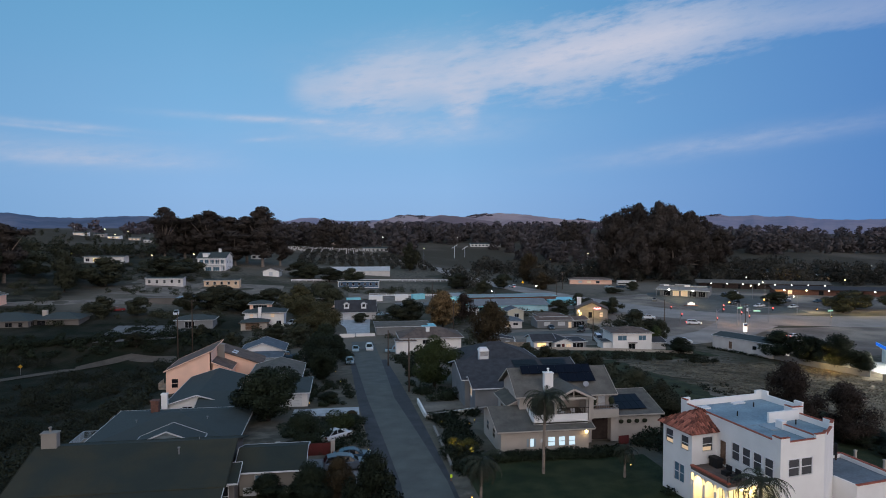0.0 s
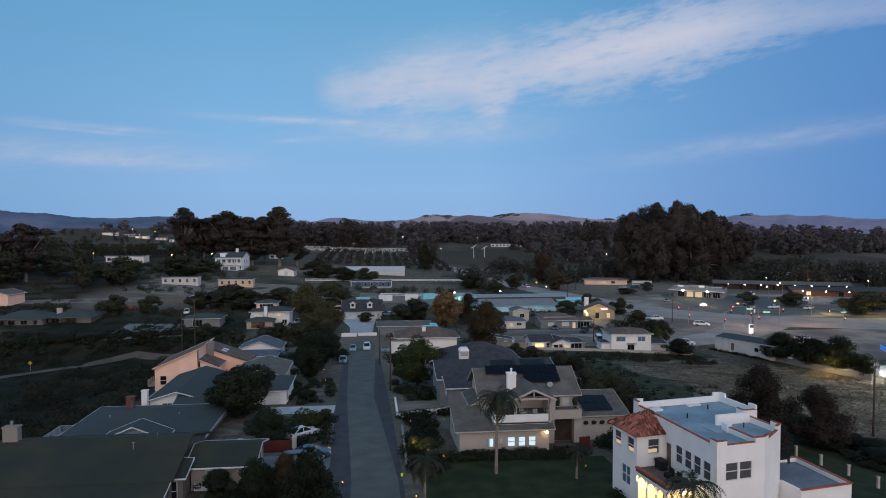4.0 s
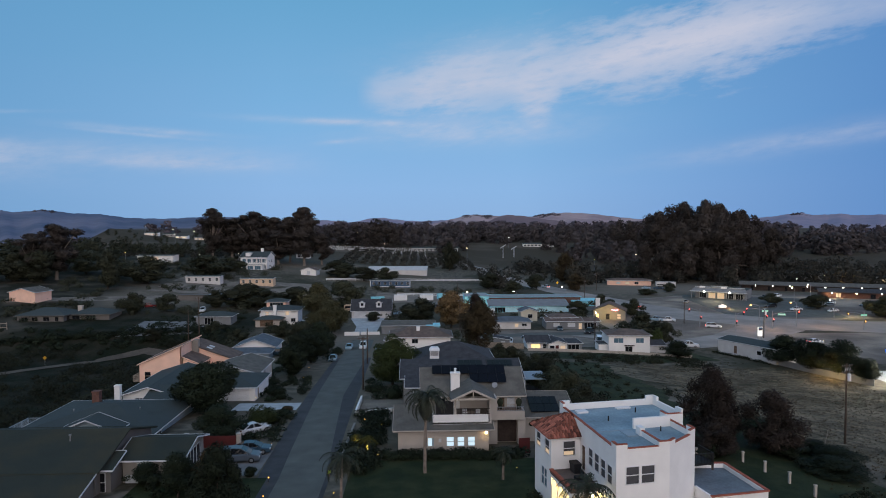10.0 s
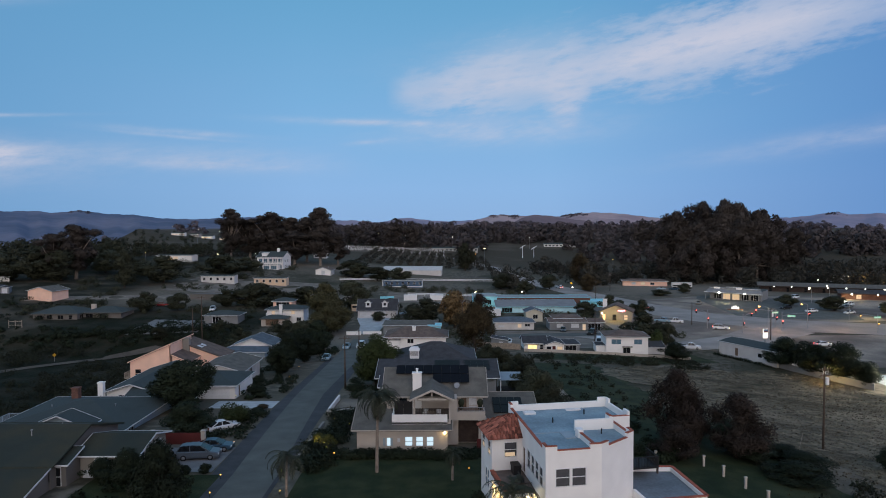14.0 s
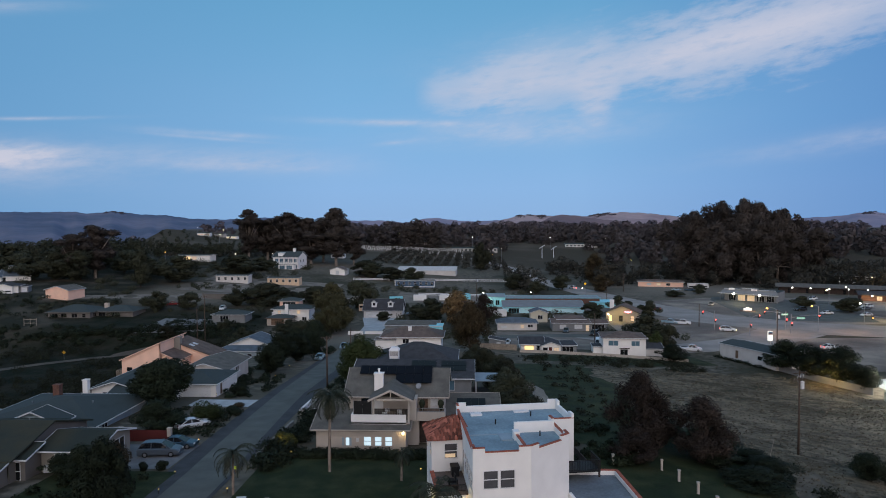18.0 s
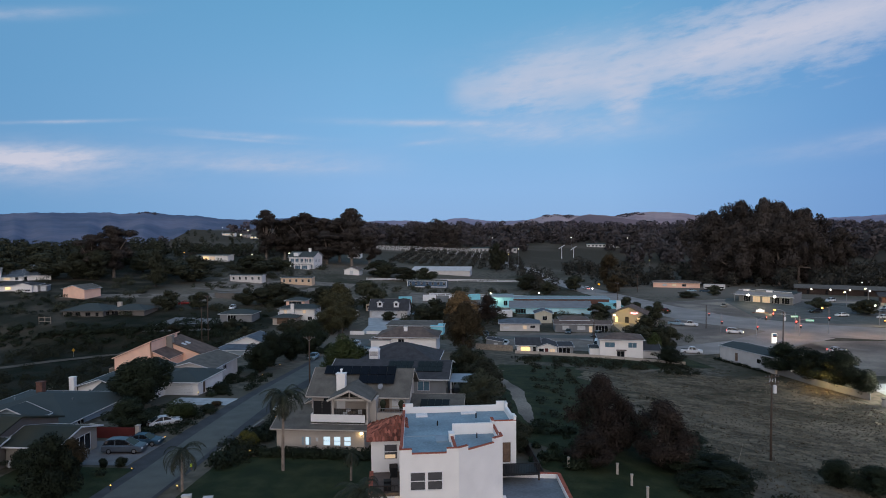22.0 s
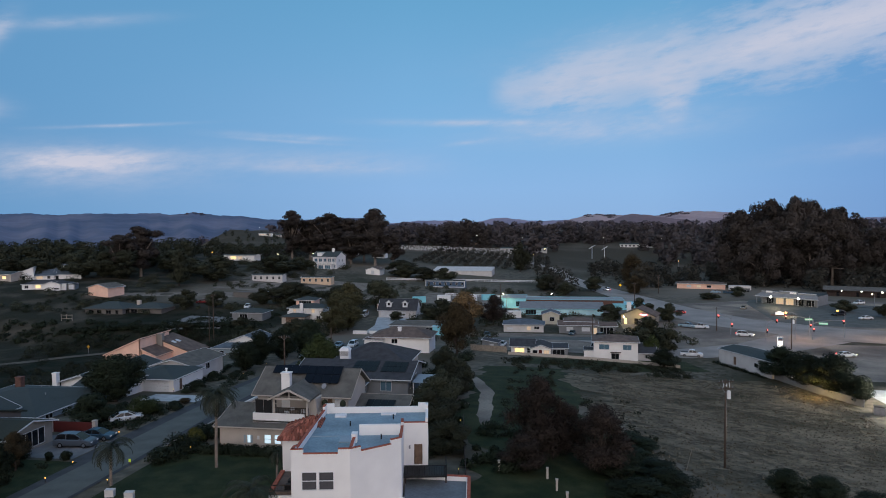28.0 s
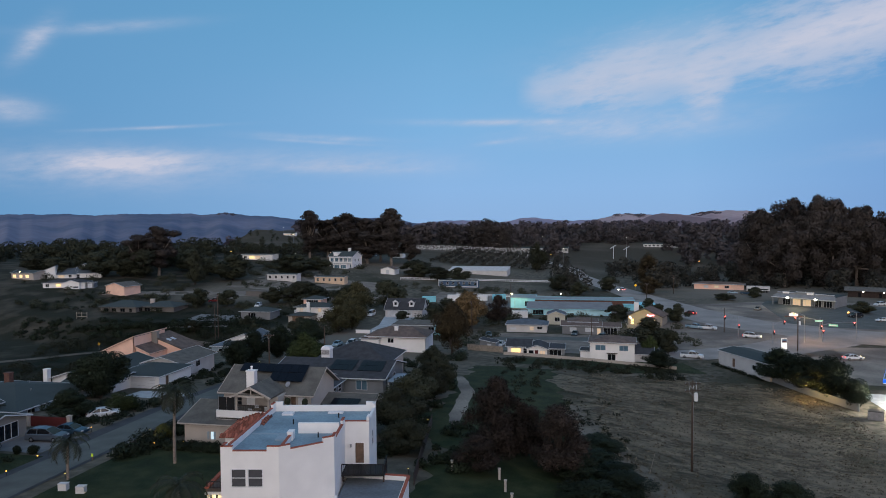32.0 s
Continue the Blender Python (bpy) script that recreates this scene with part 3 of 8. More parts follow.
def drape(name, material, label, line, widths, lift=0.05, step=2.0, category="ground", kind="structure", ragged=0.0):
    """A strip that follows the land along a plan line, as wide as given at each of its points (left, right); ragged edges wander."""
    pts, wid = [], []
    for (a, b), (wa, wb) in zip(zip(line, line[1:]), zip(widths, widths[1:])):
        n = max(1, int(math.dist(a, b) / step))
        for i in range(n):
            u = i / n
            pts.append((a[0] + (b[0] - a[0]) * u, a[1] + (b[1] - a[1]) * u))
            wid.append((wa[0] + (wb[0] - wa[0]) * u, wa[1] + (wb[1] - wa[1]) * u))
    pts.append(line[-1])
    wid.append(widths[-1])
    s, cols = Shape(), 1 + max(2, int(max(w[0] + w[1] for w in widths) / step))
    verts, faces = [], []
    for k, (p, w) in enumerate(zip(pts, wid)):
        q, o = pts[min(k + 1, len(pts) - 1)], pts[max(k - 1, 0)]
        d = Vector((q[0] - o[0], q[1] - o[1])).normalized()
        side = Vector((d.y, -d.x))
        if ragged:
            wob = [ragged * (math.sin(p[1] * f1) + 0.7 * math.sin(p[1] * f2 + 1.0) + 0.5 * math.sin(p[1] * f3 + 2.0)) for f1, f2, f3 in ((0.21, 0.57, 1.31), (0.17, 0.49, 1.13))]
            w = (w[0] + wob[0], w[1] + wob[1])
        for c in range(cols):
            off = -w[0] + (w[0] + w[1]) * c / (cols - 1)
            x, y = p[0] + side.x * off, p[1] + side.y * off
            verts.append((x, y, gz(x, y) + lift))
    for k in range(len(pts) - 1):
        for c in range(cols - 1):
            i = k * cols + c
            faces.append((i, i + 1, i + cols + 1, i + cols))
    s.grid(verts, faces)
    return tagged(part(name, s, material, smooth=True), label, category, kind=kind)


def patch(name, material, label, x0, y0, x1, y1, lift=0.05, category="ground"):
    xm = (x0 + x1) / 2
    return drape(name, material, label, [(xm, y0), (xm, y1)], [((x1 - x0) / 2,) * 2] * 2, lift, 2.0, category)


drape("road_street", "asphalt", "worn grey asphalt street falling away downhill", [(8.6, 30), (8.4, 70), (6.2, 112), (5.6, 160), (5.2, 196)], [(2.6, 2.6), (2.5, 2.6), (2.4, 2.2), (3.2, 3.2), (3.2, 3.2)], 0.07, category="road")
drape("road_shoulder_west", "asphalt_dark", "dark patched asphalt shoulder beside the street", [(5.2, 50), (5.0, 70), (3.2, 112), (1.8, 160)], [(1.6, 1.6), (1.5, 1.5), (1.1, 1.0), (0.6, 0.6)], 0.045, category="road")
drape("road_shoulder_east", "asphalt_dark", "dark patched asphalt shoulder beside the street", [(11.2, 50), (11.0, 73), (9.4, 112), (9.2, 160)], [(0.7, 0.3), (0.8, 0.5), (1.4, 1.5), (0.8, 0.8)], 0.045, category="road")
drape("road_gully", "lane_earth", "pale country lane through a dark gully", [(-150, 138), (-120, 160), (-98, 178.3), (-90, 187.5), (-81, 195), (-72.8, 200.7), (-62.5, 204.8), (-50, 199), (-42, 186)], [(1.7, 1.7)] * 9, 0.12, category="road")
drape("road_highway", "road", "broad grey highway curving into the distance", [(300, 205), (180, 214), (150, 224), (125, 246), (110, 280), (98, 330), (88, 370), (72, 430), (66, 480), (40, 540), (-20, 600)], [(12, 12), (13, 13), (14, 13), (12, 12), (11, 11), (8, 8), (7, 7), (6, 6), (5, 5), (4, 4), (4, 4)], 0.06, 3.0, category="road")
drape("road_crossing", "road", "grey asphalt side street at the junction", [(72, 205), (96, 184), (120, 196), (142, 216)], [(4, 4), (6, 6), (8, 8), (10, 10)], 0.05, 3.0, category="road")
drape("pavement_store", "asphalt", "asphalt forecourt of the shops", [(152, 240), (160, 300), (165, 312)], [(12, 30), (14, 40), (14, 40)], 0.055, 3.0, category="pavement")
drape("road_lane_east", "asphalt", "small lane between back gardens", [(40, 200), (60, 205), (86, 206)], [(3.5, 3.5)] * 3, 0.06, category="road")
drape("road_lane_back", "dirt", "bare lane below mobile homes", [(-140, 262), (-100, 280), (-70, 292), (-30, 292), (20, 300), (70, 300), (95, 320)], [(4, 4), (5, 5), (9, 9), (8, 8), (6, 6), (6, 6), (5, 5)], 0.06, 3.0, category="road")
drape("field", "field_grass", "open field of pale dry grass in tussocks", [(98, 58), (97, 72), (95, 86), (95, 100), (92, 130), (88, 151)], [(8, 30), (12, 24), (17, 22), (22, 21), (28, 20), (30, 20)], 0.04, 1.0, category="field", ragged=1.3)
patch("lawn", "lawn", "short dark green lawn", 13.5, 52, 36, 75.4, 0.05, "lawn")
patch("driveway", "concrete", "pale concrete driveway", -6.5, 71, 3.2, 80, 0.06, "driveway")
patch("driveway", "concrete_pale", "pale concrete driveway", -8, 101.2, 2.2, 106.5, 0.06, "driveway")
drape("garden_path", "lot_earth", "narrow pale garden path behind the villa", [(51.6, 94), (50.4, 106), (49.2, 119), (45.5, 134)], [(0.8, 0.8), (1.3, 1.3), (1.2, 1.2), (0.7, 0.7)], 0.07, category="path", ragged=0.25)
patch("yard", "dirt", "bare earth front yard", 12.3, 101, 20, 108, 0.05, "yard")
patch("yard", "concrete", "pale patio among rockeries", -76, 214, -52, 238, 0.06, "yard")
patch("pavement_forecourt", "concrete_pale", "pale concrete forecourt of the fuel station", 125.5, 122, 152, 150, 0.06, "pavement")
drape("verge_weeds", "lawn", "dark rough grass below the shrubs of the field", [(63, 50), (63, 66), (61, 80), (58.5, 92), (57, 104), (56.5, 150)], [(9, 16), (10, 14), (10, 13), (10, 12), (11, 9), (11, 8)], 0.06, 1.0, category="grass", ragged=1.2)
drape("verge_green", "lawn", "dark green grass along the back fence", [(52, 160.5), (68, 160), (80, 160.5), (97, 166)], [(5, 4), (8, 5), (9, 5), (7, 4)], 0.06, 1.0, category="grass", ragged=0.9)
patch("lawn", "lawn", "dark front lawn beside the street", -9, 52, 4.6, 70.2, 0.055, "lawn")
drape("pavement_lots", "lot_earth", "bare lots and verges round the junction", [(112, 262), (150, 262), (200, 270), (250, 262)], [(34, 26), (52, 34), (44, 34), (30, 30)], 0.035, 4.0, category="pavement")
patch("yard", "dirt", "bare gravel yard", 2, 300, 46, 326, 0.05, "yard")
patch("pavement_island", "lot_earth", "bare ground between the junction's roads", 86, 188, 138, 250, 0.03, "pavement")
patch("pavement_corner", "lot_earth", "bare ground between the fuel station and the highway", 121, 158, 190, 204, 0.03, "pavement")
drape("driveway", "concrete_pale", "pale concrete drive at the end of the street", [(4.5, 208), (4.5, 226), (3.5, 246)], [(3.5, 3.5), (4, 4), (7, 6)], 0.055, category="driveway")
patch("yard", "dirt", "bare parking strip behind back gardens", 44, 178, 86, 214, 0.04, "yard")
patch("yard", "lot_earth", "open yard round the turquoise shops", 34, 262, 104, 279, 0.04, "yard")
patch("yard", "concrete", "pale yard before the turquoise shops", 22, 276, 44, 296, 0.05, "yard")
patch("yard", "dirt", "bare dirt lot round the mobile homes", -100, 300, -30, 346, 0.04, "yard")


# ---- houses ----
PANES = {"d": "glass_dark", "b": "glass_blue", "c": "blind", "l": "lit_warm", "s": "lit_warm_soft", "p": "lit_pane", "g": "screen_grey"}


def wall_panel(s, a, b, z0, z1, holes=(), thick=0.2):
    """A wall from a to b (outside on the right hand), with openings (u0, u1, v0, v1) through it."""
    a, b = Vector(a), Vector(b)
    long = (b - a).length
    d = (b - a) / long
    n = Vector((d.y, -d.x))
    us = sorted({0.0, long, *(h[i] for h in holes for i in (0, 1))})
    vs = sorted({z0, z1, *(h[i] for h in holes for i in (2, 3))})

    def at(u, v, k):
        p = a + d * u - n * thick * k
        return (p.x, p.y, v)

    for u0, u1 in zip(us, us[1:]):
        for v0, v1 in zip(vs, vs[1:]):
            um, vm = (u0 + u1) / 2, (v0 + v1) / 2
            if any(h[0] < um < h[1] and h[2] < vm < h[3] for h in holes):
                continue
            s.face(at(u0, v0, 0), at(u1, v0, 0), at(u1, v1, 0), at(u0, v1, 0))
            s.face(at(u0, v0, 1), at(u0, v1, 1), at(u1, v1, 1), at(u1, v0, 1))
    for h in holes:
        u0, u1, v0, v1 = h[:4]
        for p, q in (((u0, v0), (u1, v0)), ((u1, v0), (u1, v1)), ((u1, v1), (u0, v1)), ((u0, v1), (u0, v0))):
            s.face(at(*p, 0), at(*p, 1), at(*q, 1), at(*q, 0))
    s.face(at(0, z1, 0), at(long, z1, 0), at(long, z1, 1), at(0, z1, 1))


def fitting(root, a, b, hole, trim="paint_white"):
    """What fills an opening: a window with frame, bar and pane, or a door."""
    u0, u1, v0, v1, style = hole
    if style == "o":
        return
    a, b = Vector(a), Vector(b)
    d = (b - a).normalized()
    yaw = math.degrees(math.atan2(d.y, d.x))
    o = a + d * u0
    w, h = u1 - u0, v1 - v0
    m = pose(o.x, o.y, v0, 0, 0, yaw)
    if style in "GDRB":
        s = Shape()
        if style == "G":
            n = 4
            for i in range(n):
                s.box(0.02, 0.06, h * i / n + 0.015, w - 0.02, 0.12, h * (i + 1) / n - 0.015)
            ob = part("garage_door", s, trim, root)
        else:
            s.box(0.03, 0.07, 0.02, w - 0.03, 0.12, h - 0.03)
            s.box(0.12, 0.05, h * 0.55, w - 0.12, 0.08, h - 0.15)
            s.box(0.12, 0.05, 0.15, w - 0.12, 0.08, h * 0.45)
            ob = part("door", s, {"R": "paint_red", "D": "wood", "B": "wood_dark"}[style], root)
        ob.matrix_basis = m
        return
    s = Shape()
    t = 0.07
    ring = [(x, y, z) for y in (-0.03, 0.05) for x, z in ((-t, -t), (w + t, -t), (w + t, h + t), (-t, h + t), (0, 0), (w, 0), (w, h), (0, h))]
    fr = []
    for i in range(4):
        j = (i + 1) % 4
        fr += [(i, j, 4 + j, 4 + i), (8 + j, 8 + i, 12 + i, 12 + j), (j, i, 8 + i, 8 + j), (4 + i, 4 + j, 12 + j, 12 + i)]
    win = part("window", s.grid(ring, fr), trim, root)
    win.matrix_basis = m
    if w > 1.3:
        n = max(2, round(w / 1.0))
        for i in range(1, n):
            part("glazing_bar", Shape().box(w * i / n - 0.03, -0.01, 0, w * i / n + 0.03, 0.05, h), trim, win)
    elif h > 1.0:
        part("glazing_bar", Shape().box(0, -0.01, h / 2 - 0.03, w, 0.05, h / 2 + 0.03), trim, win)
    part("pane", Shape().box(0, 0.055, 0, w, 0.08, h), PANES[style], win)


def slab(s, a, b, c, d, t=0.2):
    """A sloping slab on four (or three) top corners, t thick."""
    top = [Vector(p) for p in (a, b, c, d)]
    low = [p - Vector((0, 0, t)) for p in top]
    n = len(top)
    s.grid(top + low, [tuple(range(n)), tuple(range(2 * n - 1, n - 1, -1))] + [(i, n + i, n + (i + 1) % n, (i + 1) % n) for i in range(n)])


def roof_on(root, x0, y0, x1, y1, ze, kind, pitch, over, roof, trim):
    """Gable ridge along x (gx) or y (gy), hip, or a lean-to rising to n, s, e or w."""
    def slope(*corners):
        one = Shape()
        slab(one, *corners)
        part("roof_slope", one, roof, root)

    X0, X1, Y0, Y1 = x0 - over, x1 + over, y0 - over, y1 + over
    low = ze - over * pitch + 0.12
    fz, ft = 0.17, 0.05

    def fascia(p, q):
        part("fascia", Shape().bar((p[0], p[1], p[2] - fz / 2 + 0.03), (q[0], q[1], q[2] - fz / 2 + 0.03), ft, fz), trim, root)

    if kind == "gx":
        ym, zr = (y0 + y1) / 2, ze + (y1 - y0) / 2 * pitch + 0.12
        slope((X0, Y0, low), (X1, Y0, low), (X1, ym, zr), (X0, ym, zr))
        slope((X0, ym, zr), (X1, ym, zr), (X1, Y1, low), (X0, Y1, low))
        for x in (X0 - ft, X1 + ft):
            fascia((x, Y0, low), (x, ym, zr)), fascia((x, ym, zr), (x, Y1, low))
        fascia((X0, Y0 - ft, low), (X1, Y0 - ft, low)), fascia((X0, Y1 + ft, low), (X1, Y1 + ft, low))
    elif kind == "gy":
        xm, zr = (x0 + x1) / 2, ze + (x1 - x0) / 2 * pitch + 0.12
        slope((X0, Y0, low), (xm, Y0, zr), (xm, Y1, zr), (X0, Y1, low))
        slope((xm, Y0, zr), (X1, Y0, low), (X1, Y1, low), (xm, Y1, zr))
        for y in (Y0 - ft, Y1 + ft):
            fascia((X0, y, low), (xm, y, zr)), fascia((xm, y, zr), (X1, y, low))
        fascia((X0 - ft, Y0, low), (X0 - ft, Y1, low)), fascia((X1 + ft, Y0, low), (X1 + ft, Y1, low))
    elif kind == "hip":
        half = min(X1 - X0, Y1 - Y0) / 2
        zr = low + half * pitch
        if X1 - X0 >= Y1 - Y0:
            ym = (Y0 + Y1) / 2
            r0, r1 = (X0 + half, ym, zr), (X1 - half - 1e-3, ym, zr)
            slope((X0, Y0, low), (X1, Y0, low), r1, r0), slope((X1, Y1, low), (X0, Y1, low), r0, r1)
            slope((X1, Y0, low), (X1, Y1, low), r1, (r1[0], ym - 1e-3, zr)), slope((X0, Y1, low), (X0, Y0, low), r0, (r0[0], ym + 1e-3, zr))
        else:
            xm = (X0 + X1) / 2
            r0, r1 = (xm, Y0 + half, zr), (xm, Y1 - half - 1e-3, zr)
            slope((X1, Y0, low), (X1, Y1, low), r1, r0), slope((X0, Y1, low), (X0, Y0, low), r0, r1)
            slope((X0, Y0, low), (X1, Y0, low), r0, (xm - 1e-3, r0[1], zr)), slope((X1, Y1, low), (X0, Y1, low), r1, (xm + 1e-3, r1[1], zr))
        for p, q in (((X0, Y0), (X1, Y0)), ((X1, Y0), (X1, Y1)), ((X1, Y1), (X0, Y1)), ((X0, Y1), (X0, Y0))):
            fascia((*p, low), (*q, low))
    elif kind == "flat":
        part("roof", Shape().box(X0, Y0, ze, X1, Y1, ze + 0.18), roof, root)
        for p, q in (((X0, Y0), (X1, Y0)), ((X1, Y0), (X1, Y1)), ((X1, Y1), (X0, Y1)), ((X0, Y1), (X0, Y0))):
            fascia((*p, ze + 0.2), (*q, ze + 0.2))
    else:
        hi = ze + (y1 - y0 if kind in "ns" else x1 - x0) * pitch + over * pitch + 0.12
        zz = {"n": (low, low, hi, hi), "s": (hi, hi, low, low), "e": (low, hi, hi, low), "w": (hi, low, low, hi)}[kind]
        pts = [(*p, z) for p, z in zip(((X0, Y0), (X1, Y0), (X1, Y1), (X0, Y1)), zz)]
        slope(*pts)
        for p, q in zip(pts, pts[1:] + pts[:1]):
            fascia(p, q)


def block(root, x0, y0, x1, y1, z0, ze, kind="gx", wall="stucco_beige", roof="shingle_grey", pitch=0.33, over=0.5, trim="trim_white", win=None, foot=3.0):
    """One volume of a house: four walls with their openings, gable ends, roof. foot: how far its walls go into the ground."""
    corner = {"s": ((x0, y0), (x1, y0)), "e": ((x1, y0), (x1, y1)), "n": ((x1, y1), (x0, y1)), "w": ((x0, y1), (x0, y0))}
    s = Shape()
    for side, (a, b) in corner.items():
        holes = [(u0, u1, z0 + v0, z0 + v1, st) for u0, u1, v0, v1, st in (win or {}).get(side, ())]
        wall_panel(s, a, b, z0 - foot, ze, holes)
        for h in holes:
            fitting(root, a, b, h, trim)
    if kind == "gx":
        zr = ze + (y1 - y0) / 2 * pitch
        for x, o in ((x0, 0.2), (x1, -0.2)):
            s.grid([(x, y0, ze), (x, y1, ze), (x, (y0 + y1) / 2, zr), (x + o, y0, ze), (x + o, y1, ze), (x + o, (y0 + y1) / 2, zr)], [(0, 1, 2), (3, 5, 4)])
    elif kind == "gy":
        zr = ze + (x1 - x0) / 2 * pitch
        for y, o in ((y0, 0.2), (y1, -0.2)):
            s.grid([(x0, y, ze), (x1, y, ze), ((x0 + x1) / 2, y, zr), (x0, y + o, ze), (x1, y + o, ze), ((x0 + x1) / 2, y + o, zr)], [(0, 1, 2), (3, 5, 4)])
    elif kind in ("n", "s"):
        hi = ze + (y1 - y0) * pitch
        for x in (x0, x1 - 0.2):
            yy = (y0, y1) if kind == "n" else (y1, y0)
            s.grid([(x + o, y, z) for o in (0, 0.2) for y, z in ((yy[0], ze), (yy[1], ze), (yy[1], hi))], [(0, 1, 2), (3, 5, 4)])
        y = y1 if kind == "n" else y0
        s.box(x0, min(y, y - 0.2 if kind == "n" else y), ze, x1, max(y, y if kind == "n" else y + 0.2), hi)
    elif kind in ("e", "w"):
        hi = ze + (x1 - x0) * pitch
        for y in (y0, y1 - 0.2):
            xx = (x0, x1) if kind == "e" else (x1, x0)
            s.grid([(x, y + o, z) for o in (0, 0.2) for x, z in ((xx[0], ze), (xx[1], ze), (xx[1], hi))], [(0, 1, 2), (3, 5, 4)])
        x = x1 - 0.2 if kind == "e" else x0
        s.box(x, y0, ze, x + 0.2, y1, hi)
    part("wall", s, wall, root)
    part("floor_slab", Shape().box(x0 + 0.2, y0 + 0.2, z0 - 0.2, x1 - 0.2, y1 - 0.2, z0), "concrete", root)
    if kind != "none":
        roof_on(root, x0, y0, x1, y1, ze, kind, pitch, over, roof, trim)


def chimney(root, x, y, z0, z1, wx=0.9, wy=0.9, wall="stucco_white", pot=True):
    s = Shape().box(x - wx / 2, y - wy / 2, z0, x + wx / 2, y + wy / 2, z1).box(x - wx / 2 - 0.08, y - wy / 2 - 0.08, z1, x + wx / 2 + 0.08, y + wy / 2 + 0.08, z1 + 0.14)
    ch = part("chimney", s, wall, root)
    if pot:
        part("chimney_pot", Shape().tube((x, y, z1 + 0.14), (x, y, z1 + 0.5), 0.13, 0.13).ball((x, y, z1 + 0.6), 0.2, 0.2, 0.12), wall, ch)


def solar_panels(root, x0, x1, y0, z0, y1, z1, nx, ny, name="solar_panel"):
    """Rows of solar modules lying on a slope that climbs from y0, z0 to y1, z1."""
    for i in range(nx):
        for j in range(ny):
            a, b = x0 + (x1 - x0) * i / nx + 0.02, x0 + (x1 - x0) * (i + 1) / nx - 0.02
            p, q = j / ny + 0.008, (j + 1) / ny - 0.008
            s = Shape()
            slab(s, (a, y0 + (y1 - y0) * p, z0 + (z1 - z0) * p), (b, y0 + (y1 - y0) * p, z0 + (z1 - z0) * p), (b, y0 + (y1 - y0) * q, z0 + (z1 - z0) * q), (a, y0 + (y1 - y0) * q, z0 + (z1 - z0) * q), 0.05)
            part(name, s, "solar", root)


def rail(root, pts, z0, z1, material="paint_white", gap=0.14, name="railing", solid=False):
    """A balustrade along plan points: posts, top rail and balusters, or a solid panel."""
    s = Shape()
    for a, b in zip(pts, pts[1:]):
        s.bar((*a, z1), (*b, z1), 0.09, 0.07)
        n = max(1, int(math.dist(a, b) / (1.5 if solid else gap)))
        for i in range(n + 1):
            u = i / n
            x, y = a[0] + (b[0] - a[0]) * u, a[1] + (b[1] - a[1]) * u
            t = 0.04 if (solid or i % 12 == 0) else 0.015
            s.box(x - t, y - t, z0, x + t, y + t, z1)
        if solid:
            s.bar((*a, (z0 + z1) / 2), (*b, (z0 + z1) / 2), 0.03, z1 - z0 - 0.06)
        else:
            s.bar((*a, z0 + 0.08), (*b, z0 + 0.08), 0.05, 0.05)
    part(name, s, material, root)


def house(label, x, y, rz=0, z=None, category="house", group=""):
    return thing("house", label, category, group, pose(x, y, gz(x, y) if z is None else z, 0, 0, rz))


# houses on the west side of the street; their own x runs along the street front
h = house("low beige stucco house with a mossy shingle roof and pale chimney", -14, 66, z=-0.2)
block(h, -17.2, -6.5, 1.9, 0, 0, 0.86, "n", "stucco_taupe", "shingle_moss", 0.28, 0.5, "trim_white")
block(h, -17.2, 0.0, 2.0, 14.6, 0, 2.75, "gx", "stucco_taupe", "shingle_moss", 0.28, 0.5, "shingle_moss", win={"e": [(3, 4.6, 0.9, 2.1, "d")]})
block(h, 3.2, 3.6, 9.4, 11.4, 0, 2.65, "gx", "stucco_beige", "shingle_moss", 0.26, 0.55, "trim_white", win={"s": [(1.6, 3.1, 0.95, 2.1, "b")], "e": [(1.2, 6.4, 0.3, 2.3, "d")]})
block(h, 0.9, 1.0, 3.1, 3.6, 0, 2.5, "n", "stucco_taupe", "shingle_moss", 0.28, 0.4, "trim_white", win={"s": [(0.5, 1.6, 0.1, 2.1, "d")]})
chimney(h, -16.3, 7.4, 0, 6.3, 1.5, 0.9, "stucco_beige")
part("roof_vent", Shape().tube((-3.0, 5.0, 4.0), (-3.0, 5.0, 4.9), 0.06, 0.06).tube((-3.0, 5.0, 4.9), (-3.0, 5.0, 5.0), 0.13, 0.13), "metal_grey", h)
part("roof_vent", Shape().tube((-1.8, 9.0, 4.0), (-1.8, 9.0, 4.7), 0.05, 0.05), "metal_grey", h)
part("wall_box", Shape().box(3.6, 3.3, 0.1, 4.9, 3.58, 0.9), "blind", h, "pale meter cabinet")
h = house("low grey-roofed house with a blue gable and timber deck", -20, 91, z=-1.5)
block(h, -12, -5.5, 6, 11, -0.5, 1.75, "hip", "siding_blue", "shingle_grey", 0.22, 0.6, win={"s": [(9, 10.5, 0.9, 2.0, "d")], "e": [(2, 3.4, 0.9, 2.0, "d")]})
block(h, -4.9, -7.3, 2.1, -4.6, 0, 2.75, "gy", "siding_blue", "shingle_grey", 0.40, 0.5, win={"s": [(2.6, 4.2, 0.9, 2.0, "d")]})
chimney(h, -6.2, 5.6, 0, 4.6, 1.0, 0.9, "brick", False)
